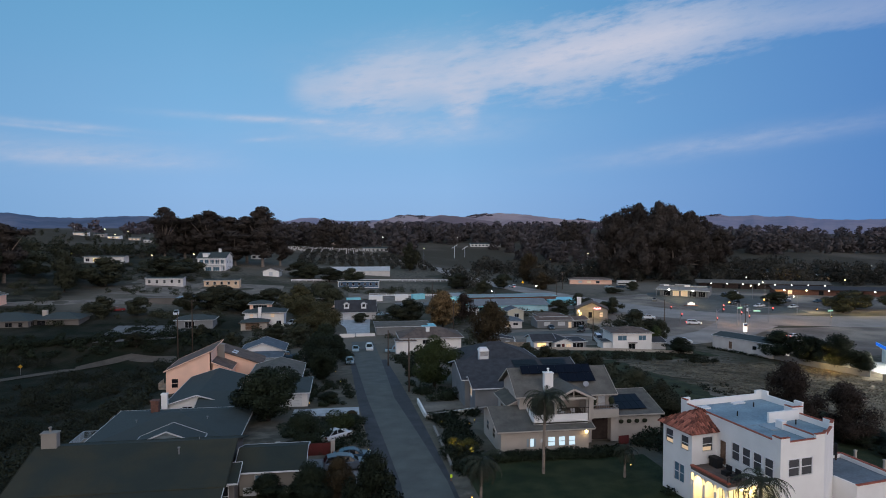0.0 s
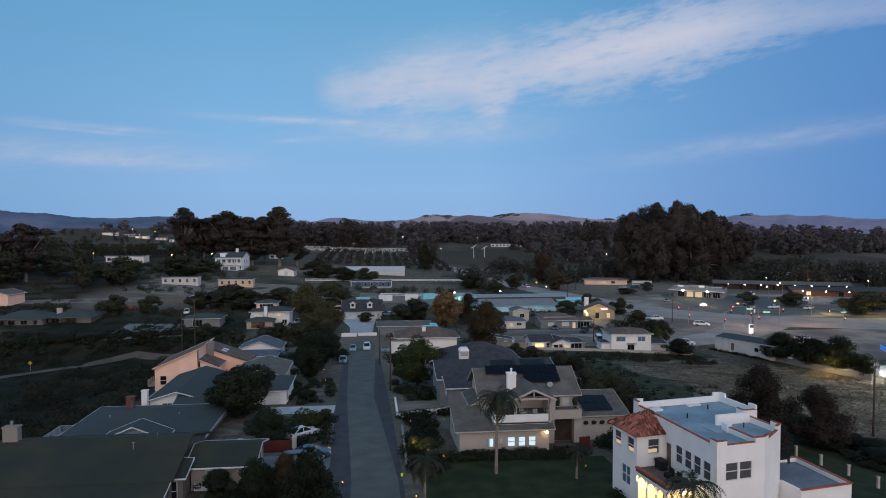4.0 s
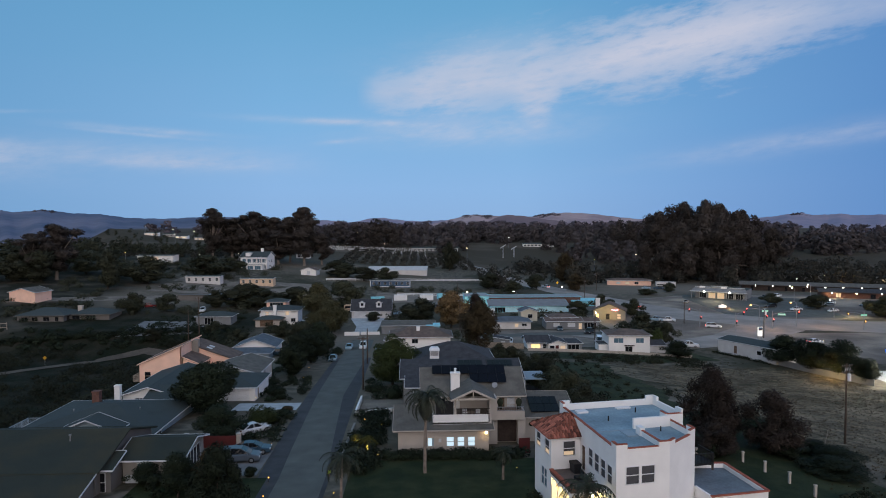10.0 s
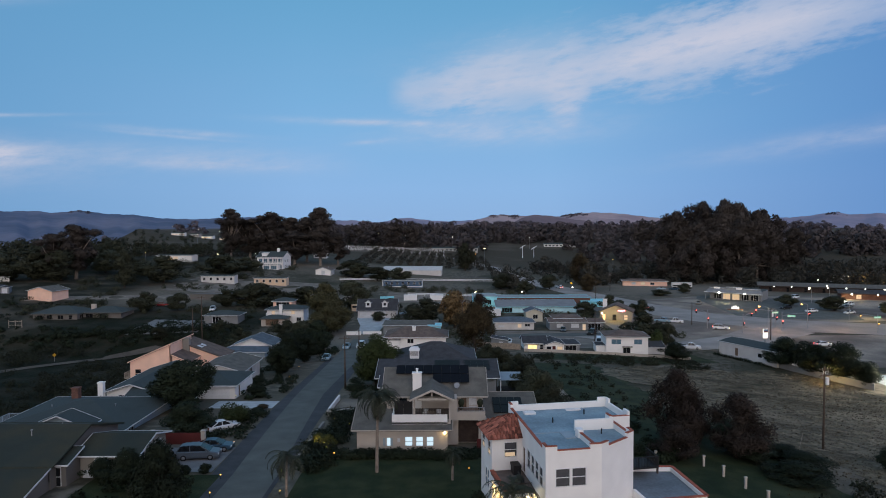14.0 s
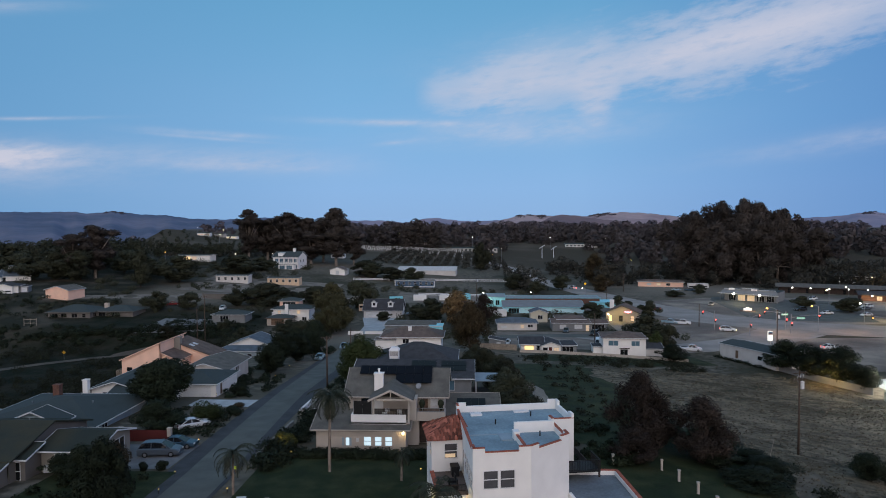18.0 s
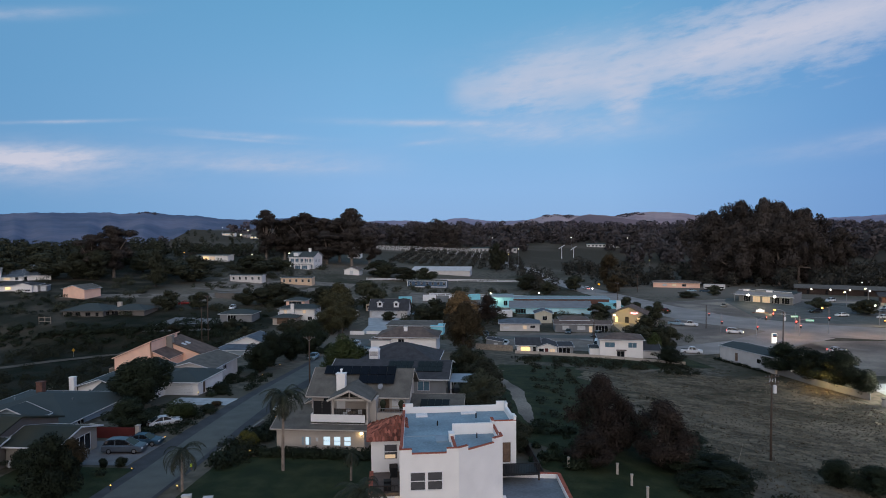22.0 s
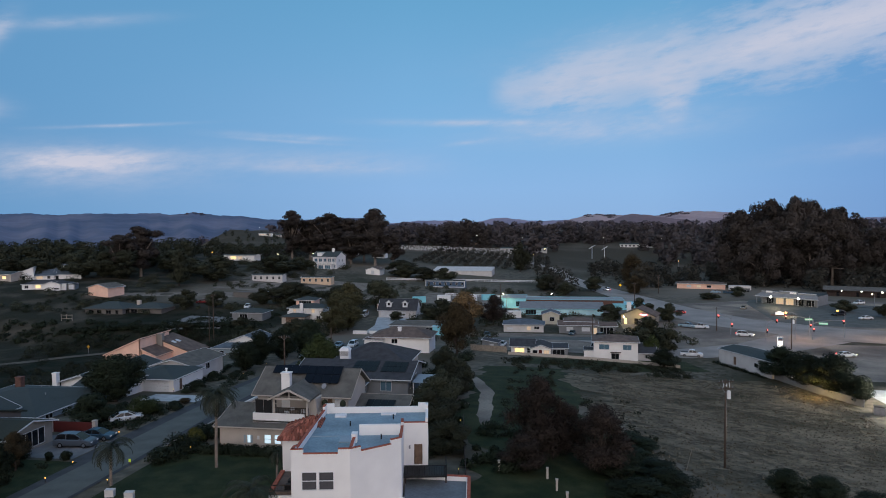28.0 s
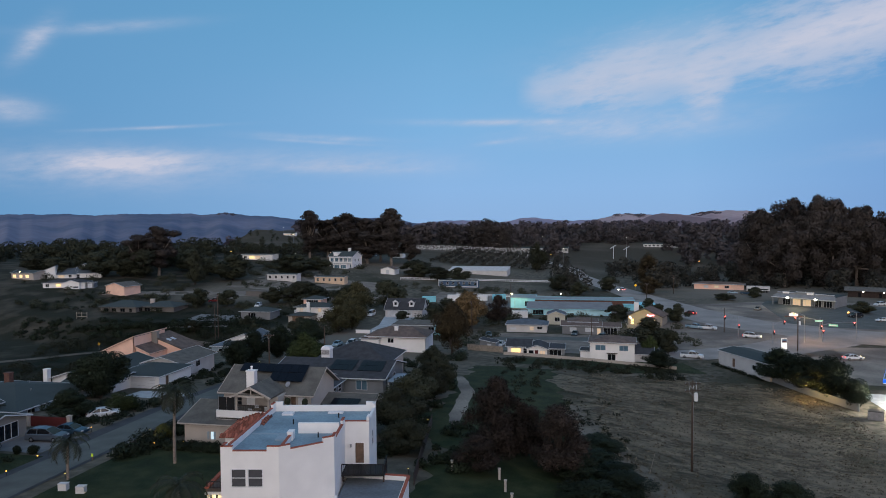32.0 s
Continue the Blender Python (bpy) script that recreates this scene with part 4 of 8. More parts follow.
for x, y in ((-7.5, 1.5), (-3.0, 6.5), (1.5, 2.0)):
    part("roof_vent", Shape().tube((x, y, 1.6), (x, y, 3.1), 0.06, 0.06).tube((x, y, 3.1), (x, y, 3.2), 0.12, 0.12), "metal_grey", h)
part("deck", Shape().box(-14.5, -4, 0.4, -8.2, 2.6, 0.6).box(-14.3, -3.8, -7, -14.1, -3.6, 0.4).box(-14.3, 2.2, -7, -14.1, 2.4, 0.4).box(-11, -3.8, -6, -10.8, -3.6, 0.4), "wood_pale", h)
rail(h, [(-8.2, -4), (-14.5, -4), (-14.5, 2.6), (-8.2, 2.6)], 0.6, 1.65, "siding_blue", 0.14)
h = house("low pale house with grey roof and white gable trim", -20, 113, z=-2.7)
block(h, -7, -6, 1.5, 12, 0, 2.6, "gy", "stucco_white", "shingle_grey", 0.30, 0.7, win={"s": [(2, 3.4, 0.9, 2.0, "d")]})
block(h, -2.0, -9.0, 8, 0.5, 0, 2.5, "gx", "stucco_white", "shingle_grey", 0.26, 0.6, win={"s": [(5, 6.3, 0.5, 2.0, "d"), (7.4, 8.6, 0.0, 2.05, "D")]})
chimney(h, -7.4, -6.8, 0, 4.3, 0.85, 0.85, "stucco_white", False)
part("deck", Shape().box(-15, -8, -0.1, -8, -1, 0.1).box(-14.8, -7.8, -7, -14.6, -7.6, -0.1).box(-10, -7.8, -6, -9.8, -7.6, -0.1), "wood_pale", h)
rail(h, [(-8, -8), (-15, -8), (-15, -1)], 0.1, 1.1, "wood_pale", 0.3)
h = house("pink stucco split-level house with a tall sloping roof", -25, 132, z=-3.4)
block(h, -7.5, -5.0, 0.5, 6, -1.6, 4.1, "e", "stucco_pink", "shingle_brown", 0.43, 0.35, "stucco_pink", win={"s": [(1.0, 2.1, 2.6, 4.2, "d")]}, foot=6)
block(h, 0.5, -4.6, 3.9, 1.5, 0, 4.0, "w", "stucco_pink", "shingle_brown", 0.42, 0.35, "stucco_pink", win={"s": [(2.0, 2.9, 3.0, 3.6, "l")]})
block(h, 0.5, 1.5, 8.6, 8, 0, 3.7, "w", "stucco_pink", "shingle_brown", 0.36, 0.35, "shingle_brown")
chimney(h, 1.2, 1.5, 3, 7.6, 1.3, 1.0, "stucco_beige", False)
for i in range(2):
    sk = Shape()
    slab(sk, (3.0, 2.6 + i * 1.7, 5.92), (4.0, 2.6 + i * 1.7, 5.56), (4.0, 3.5 + i * 1.7, 5.56), (3.0, 3.5 + i * 1.7, 5.92), 0.1)
    part("skylight", sk, "blind", h)
part("balcony", Shape().box(-8.9, -4.6, 0.6, -7.5, -1.0, 0.8), "wood_pale", h)
rail(h, [(-7.5, -4.6), (-8.9, -4.6), (-8.9, -1.0)], 0.8, 1.8, "wood_pale")
h = house("grey-roofed garage house with a pale drive", -10, 114, z=-1.95)
block(h, -5.5, -5.3, 4.0, 5.0, 0, 2.45, "hip", "stucco_white", "shingle_grey", 0.26, 0.45, "paint_white", win={"s": [(3.6, 8.6, 0.05, 2.15, "G")], "e": [(2.0, 3.0, 0.0, 2.05, "D")]})
block(h, -6.5, 5.0, 2.0, 17, 0, 2.5, "gy", "siding_pale", "shingle_taupe", 0.28, 0.5, win={"e": [(5, 6.5, 0.9, 2.0, "d")], "s": [(4.6, 5.6, 0.9, 2.0, "d")]})
sk = Shape()
slab(sk, (-1.2, 9.0, 3.4), (-0.2, 9.0, 3.12), (-0.2, 10.2, 3.12), (-1.2, 10.2, 3.4), 0.1)
part("skylight", sk, "blind", h)
h = house("pale blue house with grey roof and white gable", -20.5, 168, z=-6.6)
block(h, -5.5, -7.6, 5.5, 0, 0, 2.6, "hip", "siding_blue", "shingle_blue", 0.20, 0.4, win={"s": [(2, 3.2, 1.0, 1.9, "d"), (7.6, 8.7, 1.0, 1.9, "d")]})
block(h, -4.5, -1, 5.5, 8, 0, 3.1, "gy", "stucco_white", "shingle_blue", 0.36, 0.5, win={"e": [(1.5, 2.7, 1.0, 2.2, "l")]})
h = house("white two-storey house with grey hip roofs and brown garage door", -28, 238, z=-7.6)
block(h, -6, -12, 2.5, -6, 0, 2.5, "hip", "stucco_tan", "shingle_grey", 0.30, 0.6, win={"s": [(1.5, 6.0, 0.05, 2.2, "G")]}, trim="wood")
block(h, -5.5, -6, 7.5, 2.5, 0, 5.0, "hip", "stucco_white", "shingle_grey", 0.26, 0.8, win={"s": [(1.6, 2.7, 3.1, 4.3, "s"), (4.2, 5.6, 3.1, 4.4, "d"), (8.6, 9.8, 3.2, 4.4, "s"), (10.5, 12, 0.8, 2.0, "d")]})
block(h, -4.5, -1.5, 2.5, 4.5, 5.0, 7.4, "hip", "stucco_pink", "shingle_grey", 0.30, 0.6, win={"s": [(1.2, 5.8, 0.8, 1.9, "d")]}, foot=0.5)
chimney(h, -0.5, -6.6, 0, 6.6, 1.1, 0.7, "stucco_white", False)
rail(h, [(-5.5, -6), (-5.5, -7.6), (1.5, -7.6)], 2.8, 3.8, "paint_white")
h = house("grey garage with shallow roof", -50, 236, z=-7.4)
block(h, -6, -4, 6, 4, 0, 2.7, "hip", "siding_grey", "shingle_grey", 0.3, 0.6, win={"s": [(3, 6, 0, 2.1, "d")]})
h = house("dark grey cape house with two white dormers and double garage", 4, 250, z=-7.7)
block(h, -7, -4.5, 7.5, 5.5, 0, 2.9, "gx", "siding_pale", "shingle_dark", 0.72, 0.5, win={"s": [(0.8, 5.4, 0.05, 2.3, "G"), (6.6, 10.6, 0.05, 2.3, "G")]})
for dx in (-3.2, 3.1):
    block(h, dx - 0.95, -3.4, dx + 0.95, 0.5, 4.2, 5.6, "gy", "paint_white", "shingle_dark", 0.75, 0.25, win={"s": [(0.5, 1.4, 0.25, 1.25, "d")]}, foot=0.4)
h = house("long low grey ranch house with hip roofs", -105, 242, z=-7.2)
block(h, -14, -7, 2, 5, 0, 3.0, "hip", "stucco_taupe", "shingle_grey", 0.32, 0.8, "stucco_taupe", win={"s": [(1.5, 3.5, 0.9, 2.2, "d"), (5, 7, 0.9, 2.2, "d"), (9, 11, 0.9, 2.2, "d"), (13, 14.2, 0.9, 2.2, "d")], "e": [(2, 4, 0.9, 2.2, "d")]})
block(h, 2, -3, 16, 7, 0, 2.8, "hip", "stucco_taupe", "shingle_grey", 0.30, 0.8, "stucco_taupe", win={"s": [(1, 3.5, 0.2, 2.2, "d"), (6, 9, 0.2, 2.2, "d")]})
chimney(h, 4, 1, 0, 5.2, 1.6, 0.9, "stucco_tan", False)

# houses on the east side
h = house("grey shingle house with dark hip roofs and solar modules", 27, 112, z=-2.0)
block(h, -8, -8.5, 11, 4, 0, 5.0, "gx", "siding_grey", "shingle_dark", 0.26, 0.6, win={"s": [(14.5, 16.3, 3.0, 4.5, "b"), (13.2, 14.4, 0.8, 1.6, "d")], "e": [(2, 3.5, 3, 4.4, "d"), (6, 7.5, 3, 4.4, "d")]})
block(h, -7.2, -13, 2, -6, 0, 4.6, "gx", "siding_grey", "shingle_dark", 0.25, 0.5, win={"w": [(3, 4.4, 2.6, 4.2, "s")]})
block(h, -1.4, -17.5, 4.4, -8.5, 0, 4.7, "gy", "siding_grey", "shingle_dark", 0.30, 0.45, win={"e": [(2, 3.2, 3.1, 4.2, "d"), (4.2, 5.4, 3.1, 4.2, "d"), (6.4, 7.6, 3.1, 4.2, "d")], "s": [(2, 3.4, 3, 4.2, "d")]})
block(h, -6, 4, 8, 16, 0, 4.9, "hip", "stucco_tan", "shingle_dark", 0.42, 0.6)
solar_panels(h, 1.0, 5.2, -6.6, 5.72, -3.0, 6.66, 4, 2)
solar_panels(h, 6.0, 10.2, -6.6, 5.72, -3.0, 6.66, 4, 2)
s = Shape().box(-3.5, 1.6, 5.2, -1.9, 3.2, 7.4)
s.grid([(-3.65, 1.45, 7.4), (-1.75, 1.45, 7.4), (-1.75, 3.35, 7.4), (-3.65, 3.35, 7.4), (-3.3, 1.8, 7.9), (-2.1, 1.8, 7.9), (-2.1, 3.0, 7.9), (-3.3, 3.0, 7.9)], [(0, 1, 5, 4), (1, 2, 6, 5), (2, 3, 7, 6), (3, 0, 4, 7), (4, 5, 6, 7), (3, 2, 1, 0)])
part("roof_cupola", s, "paint_white", h, "white louvred box on the ridge")
for i in range(5):
    part("louvre", Shape().box(-3.4, 1.55, 6.5 + i * 0.16, -2.0, 1.6, 6.6 + i * 0.16), "metal_grey", h)
part("pergola_roof", Shape().box(11.6, -8, 4.3, 15.6, -2, 4.4), "siding_blue", h, "pale translucent patio cover")
for px_, py_ in ((11.8, -7.8), (15.4, -7.8), (15.4, -2.2), (11.8, -2.2)):
    part("pergola_post", Shape().box(px_ - 0.07, py_ - 0.07, -2, px_ + 0.07, py_ + 0.07, 4.3), "paint_white", h)
part("upper_deck", Shape().box(11.2, -8.2, 1.7, 15.8, -1.8, 1.9), "wood_dark", h)
h = house("white house with a brown hip roof and white chimney", 21, 174, z=-4.3)
block(h, -6.5, -5, 9, 5, 0, 2.7, "hip", "stucco_white", "shingle_brown", 0.36, 0.7, win={"s": [(2, 3.5, 0.9, 2.0, "d"), (5.5, 7, 0.9, 2.0, "d")], "w": [(3, 6, 0.9, 2.0, "s")]})
block(h, -8.0, -6.5, -3.0, -2.0, 0, 1.9, "flat", "stucco_white", "shingle_brown", 0.2, 0.3)
chimney(h, 0.6, -2.2, 2, 4.7, 0.9, 0.7, "stucco_white", False)
h = house("low flat-roofed grey house behind a white wall", 19, 214, z=-7.6)
block(h, -9, -5, 8, 6, 0, 2.6, "hip", "siding_grey", "shingle_taupe", 0.12, 0.5, win={"s": [(12, 14, 0.5, 2.1, "d")], "w": [(3, 7, 0.3, 2.2, "d")]})
block(h, 5.5, -7, 9.5, -1, 0, 2.6, "flat", "paint_turquoise", "paint_turquoise", 0.1, 0.3)
h = house("white two-storey house with a dark hip roof", 77.8, 173.8, -4, -6.9)
block(h, -5.4, -4.0, 5.4, 4.6, 0, 4.9, "hip", "stucco_white", "shingle_brown", 0.24, 0.5, win={"s": [(1.4, 3.8, 2.9, 4.1, "b"), (7.2, 9.2, 2.9, 4.1, "b"), (4.4, 6.2, 0.2, 1.9, "d")]})
block(h, -7.8, -3, -5.4, 2, 0, 2.2, "flat", "stucco_white", "shingle_dark", 0.1, 0.2)
block(h, 5.4, -2.5, 10, 4, 0, 1.9, "n", "siding_pale", "shingle_dark", 0.2, 0.3)
part("awning", Shape().box(-1.3, -4.8, 2.2, 1.3, -4.0, 2.3), "wood_dark", h)
h = house("small grey bungalow with a lit porch and white gable", 56, 178, 0, -7.0)
block(h, -4.9, -3.9, 1, 3.5, 0, 2.6, "gx", "stucco_white", "shingle_dark", 0.34, 0.5, win={"s": [(1.0, 3.4, 0.9, 2.1, "l"), (4.2, 5.0, 0.9, 2.1, "d")]})
block(h, 0.4, -5.9, 5.4, 2, 0, 2.5, "gy", "stucco_white", "shingle_dark", 0.34, 0.4, win={"s": [(0.4, 1.6, 0.3, 2.0, "d"), (1.9, 2.8, 0.0, 2.1, "R"), (3.2, 4.6, 0.6, 2.0, "s")]})
block(h, 5.4, -4.5, 9.8, 3, 0, 2.2, "flat", "siding_grey", "shingle_dark", 0.1, 0.3, win={"s": [(0.6, 3.6, 0.0, 2.0, "d")]})
h = house("grey house with white shutters round two windows", 72, 219.6, 0, -7.9)
block(h, -7.5, -4, 4.5, 4, 0, 2.9, "gx", "siding_grey", "shingle_brown", 0.22, 0.5, win={"s": [(2.4, 4.4, 1.0, 2.2, "c"), (7.2, 9.6, 1.0, 2.2, "c"), (10.9, 11.9, 0.0, 2.1, "s")]})
block(h, 4.5, -3, 10.5, 4, 0, 2.6, "gx", "siding_grey", "shingle_brown", 0.22, 0.5, win={"s": [(1, 5, 0.1, 2.1, "d")]})
block(h, -5.5, -1, 3.5, 7, 2.5, 3.7, "hip", "siding_grey", "shingle_brown", 0.22, 0.5, foot=0.3)
h = house("grey cottage with a blue-grey hip roof", 53, 221, 0, -7.9)
block(h, -6.5, -4, 6.5, 4, 0, 2.7, "hip", "siding_pale", "shingle_blue", 0.3, 0.5, win={"s": [(1.2, 3, 1, 1.6, "c"), (7.6, 8.8, 0.8, 2.0, "s"), (10, 11.6, 1.2, 2.0, "d")]})
h = house("small grey-green house with a dark gable", 62, 238, 0, -7.9)
block(h, -3, -3, 3, 4, 0, 3.6, "gy", "siding_cream", "shingle_blue", 0.36, 0.4, win={"s": [(2.6, 4.2, 1.2, 2.6, "d")]})
h = house("small dark shed with a pale window", 45, 183, -8, -7.0)
block(h, -2, -2, 2.5, 2, 0, 2.1, "w", "siding_grey", "shingle_dark", 0.15, 0.2, win={"s": [(2.2, 3.2, 0.8, 1.7, "c")]})

# the small hillside homes
for lab, x, y, rz, wall, lo in (("grey mobile home on a dirt lot", -84, 331, -2, "siding_pale", 17), ("peach mobile home on a dirt lot", -58.5, 334, -2, "siding_peach", 16.5), ("navy blue mobile home with white trim", 7.6, 350, -4, "siding_navy", 21)):
    h = house(lab, x, y, rz, gz(x, y) - 0.1)
    n = int(lo / 3)
    block(h, -lo / 2, -2.6, lo / 2, 2.6, 0.5, 3.5, "gx", wall, "shingle_grey", 0.16, 0.3, win={"s": [(1.2 + i * lo / n, 2.3 + i * lo / n, 0.9, 2.2, "d") for i in range(n)], "w": [(1, 2.2, 0.9, 2.2, "d"), (3, 4.2, 0.9, 2.2, "d")]})
    if wall == "siding_navy":
        for cx in (-lo / 2, lo / 2):
            part("corner_trim", Shape().box(cx - 0.16, -2.76, 0.3, cx + 0.16, -2.44, 3.45), "paint_white", h, "white corner board")
        part("eave_trim", Shape().box(-lo / 2 - 0.2, -2.98, 3.32, lo / 2 + 0.2, -2.66, 3.52), "paint_white", h, "white eave board")
        part("skirting", Shape().box(-lo / 2, -2.68, 0.1, lo / 2, -2.62, 0.5), "paint_white", h, "white skirting")
h = house("large white house on the hillside with balconies and many windows", -70, 400, -6, 0.2)
h.matrix_basis = h.matrix_basis @ Matrix.Scale(1.2, 4)
block(h, -10, -6, 3.2, 6, 0, 6.4, "gx", "stucco_white", "shingle_grey", 0.40, 0.5, win={"s": [(1 + i * 2.5, 2.6 + i * 2.5, 0.6, 2.2, "b") for i in range(5)] + [(1 + i * 2.5, 2.6 + i * 2.5, 3.6, 5.4, "b") for i in range(5)], "e": [(3, 4, 3.6, 4.8, "d"), (7, 8, 3.6, 4.8, "d")]})
block(h, -6, -9.5, 2, -6, 0, 2.8, "s", "stucco_white", "shingle_grey", 0.0, 0.3, win={"s": [(0.8, 3.4, 0.5, 2.2, "b"), (4.4, 7.2, 0.5, 2.2, "b")]})
part("balcony_floor", Shape().box(-10, -8.2, 2.9, 3.2, -6, 3.1), "stucco_white", h)
part("balcony_roof", Shape().box(-6.4, -8.4, 5.7, 3.4, -6, 5.9), "stucco_white", h)
for x in (-6.2, -3.0, 0.2, 3.0):
    part("balcony_post", Shape().box(x - 0.12, -8.3, 3.1, x + 0.12, -8.06, 5.7), "paint_white", h)
rail(h, [(-10, -8.1), (3.2, -8.1)], 3.1, 4.1)
part("dormer", Shape().box(-7.6, -5.6, 6.6, -5.2, -2.0, 8.2).box(-7.8, -5.8, 8.2, -5.0, -1.6, 8.4), "stucco_white", h)
part("porch_lamp", Shape().ball((-9.4, -6.2, 2.2), 0.35, 0.3, 0.35), "lit_white", h, "glowing porch lamp")
chimney(h, -1, 0, 6, 10.4, 1.2, 1.0, "stucco_white", False)
h = house("small white barn with a brown roof", -40, 382, -8, -1.7)
block(h, -4.5, -3, 4.5, 4, 0, 2.6, "gy", "stucco_white", "shingle_brown", 0.32, 0.4, win={"s": [(3.6, 5.4, 0, 2.1, "c")]})
h = house("low house among trees with lit windows", -134, 408, -4, 5.2)
block(h, -13, -4, 9, 4, 0, 3.2, "gx", "stucco_white", "shingle_grey", 0.1, 0.6, win={"s": [(5, 9, 0.4, 2.4, "l"), (10, 13, 0.4, 2.4, "s"), (1, 3, 0.6, 2.2, "d")]})
h = house("pale pink house with a brown gable", -130.8, 264.5, -10, -1.4)
block(h, -6, -4, 5, 5, 0, 2.7, "gy", "stucco_pink", "shingle_taupe", 0.28, 0.5)
h = house("low white house with a lit window under a dark roof", -162.2, 265.4, 20, -0.5)
block(h, -9, 0, 9, 8, 0, 2.8, "hip", "stucco_white", "shingle_dark", 0.3, 0.5, win={"s": [(5.6, 7.6, 0.9, 2.2, "l"), (1.2, 2.6, 0.9, 2.1, "d")]})
block(h, 0.4, -1.6, 7.2, 1.5, 0, 2.7, "gy", "stucco_white", "shingle_dark", 0.32, 0.4, win={"s": [(4.2, 6.2, 0.3, 0.9, "d")]})
block(h, 9.4, 1.0, 12.4, 6, 0, 2.2, "w", "siding_grey", "shingle_dark", 0.15, 0.2, win={"s": [(0.5, 2.4, 0.1, 1.9, "c")]})
h = house("white modern house with blue roof panels", -183.0, 287.0, 31, 1.6)
block(h, -9, 0, -2, 9, 0, 4.0, "e", "stucco_white", "membrane_grey", 0.40, 0.4, win={"s": [(0.5, 1.8, 0.2, 2.6, "d"), (2.1, 3.4, 0.2, 2.6, "d")]})
block(h, -2, 0.8, 6.5, 8, 0, 2.5, "n", "stucco_white", "shingle_blue", 0.33, 0.6, win={"s": [(1.0, 3.6, 0.9, 2.1, "s"), (5.6, 6.8, 0.9, 2.1, "d")]})
block(h, 6.5, 2.0, 18, 9, 0, 2.8, "n", "stucco_white", "shingle_blue", 0.36, 0.6, win={"s": [(0.5, 1.7, 0.1, 2.1, "d")], "e": [(2, 3.4, 0.9, 2.1, "d")]})
block(h, 8.6, 9, 18, 13, 0, 6.9, "n", "stucco_white", "membrane_grey", 0.04, 0.3, win={"s": [(1.2, 2.6, 5.8, 6.4, "d"), (3.8, 5.2, 5.8, 6.4, "d"), (6.6, 8.0, 5.8, 6.4, "d")]})
h = house("long pale greenhouse shed on the slope", 13, 412, -3, gz(13, 412) - 0.4)
block(h, -22, -6, 15, 8, 0, 2.6, "n", "siding_pale", "siding_pale", 0.12, 0.2, "siding_pale")
for i in range(10):
    part("roof_rib", Shape().bar((-21.5 + i * 4, -6.2, 2.74), (-21.5 + i * 4, 8.2, 4.45), 0.12, 0.12), "trim_white", h)
h = house("taupe sheds with a blue awning", -66, 284, -4, gz(-66, 284))
block(h, -14, -3, -2, 4, 0, 2.2, "s", "stucco_taupe", "stucco_taupe", 0.06, 0.2, "stucco_taupe")
block(h, -1, -3, 8, 2, 0, 2.5, "n", "stucco_taupe", "siding_blue", 0.05, 0.4, "stucco_taupe", win={"s": [(1, 4, 0, 2.4, "d"), (6, 9, 0, 2.4, "d")]})

# far houses on the slopes
for x, y, rz, lo, wall, st in ((-300, 820, 5, 16, "stucco_white", "s"), (-282, 828, -8, 12, "stucco_tan", "d"), (-262, 815, 0, 14, "stucco_white", "l"), (-204, 753, -6, 16, "stucco_white", "d"), (-236, 800, 8, 12, "stucco_tan", "s"), (-46, 718, 0, 14, "stucco_white", "l"), (-26, 726, -5, 12, "stucco_white", "d"), (-8, 716, 4, 14, "stucco_tan", "s"), (156, 724, -3, 34, "stucco_white", "d"), (40, 640, -3, 44, "siding_pale", "d"), (357, 414, -14, 22, "stucco_white", "d"), (300, 372, -14, 18, "stucco_tan", "s"), (195, 507, 0, 14, "stucco_tan", "l"), (-196, 282, -6, 14, "stucco_tan", "l"), (-230, 420, -8, 18, "stucco_white", "d"), (-82, 470, 0, 12, "stucco_white", "l"), (-58, 468, 0, 9, "stucco_white", "d")):
    h = house("distant low pale house among trees", x, y, rz, gz(x, y) + float(far_z(np.array(x), np.array(y))) - 0.2, group="distant houses")
    block(h, -lo / 2, -4, lo / 2, 4, 0, 3.2, "gx", wall, "shingle_grey", 0.25, 0.5, win={"s": [(1 + i * 4, 3 + i * 4, 0.8, 2.2, st) for i in range(int(lo / 4))]})


# ---- the white villa ----
villa = thing("house", "white stucco villa with flat roof, red tile tower and lit arcade", "house", m=pose(38.3, 53.1, -0.2, 0, 0, 10))
outline = [(0, 0), (5.1, 0), (9.4, 2.8), (9.4, 8.6), (11.8, 8.6), (11.8, 14.4), (0.7, 14.4)]
holes = {0: [(0.95, 2.16, 5.45, 6.95, "g"), (2.42, 3.63, 5.45, 6.95, "g")], 3: [(1.0, 1.85, 4.35, 6.4, "D")],
         6: [(14.4 - y - 0.5, 14.4 - y + 0.5, 5.1, 6.7, "g") for y in (5.7, 4.25, 2.8, 1.35)] + [(6.4, 7.3, 4.0, 6.4, "D")], 5: [(3, 4.2, 5.4, 6.9, "g")], 4: [(2.2, 3.2, 5.4, 6.9, "g")]}
TOP = 8.55
s = Shape()
for i, (a, b) in enumerate(zip(outline, outline[1:] + outline[:1])):
    wall_panel(s, a, b, -2.5, TOP, holes.get(i, ()), 0.25)
    for hole in holes.get(i, ()):
        fitting(villa, a, b, hole)
part("wall", s, "stucco_white", villa)
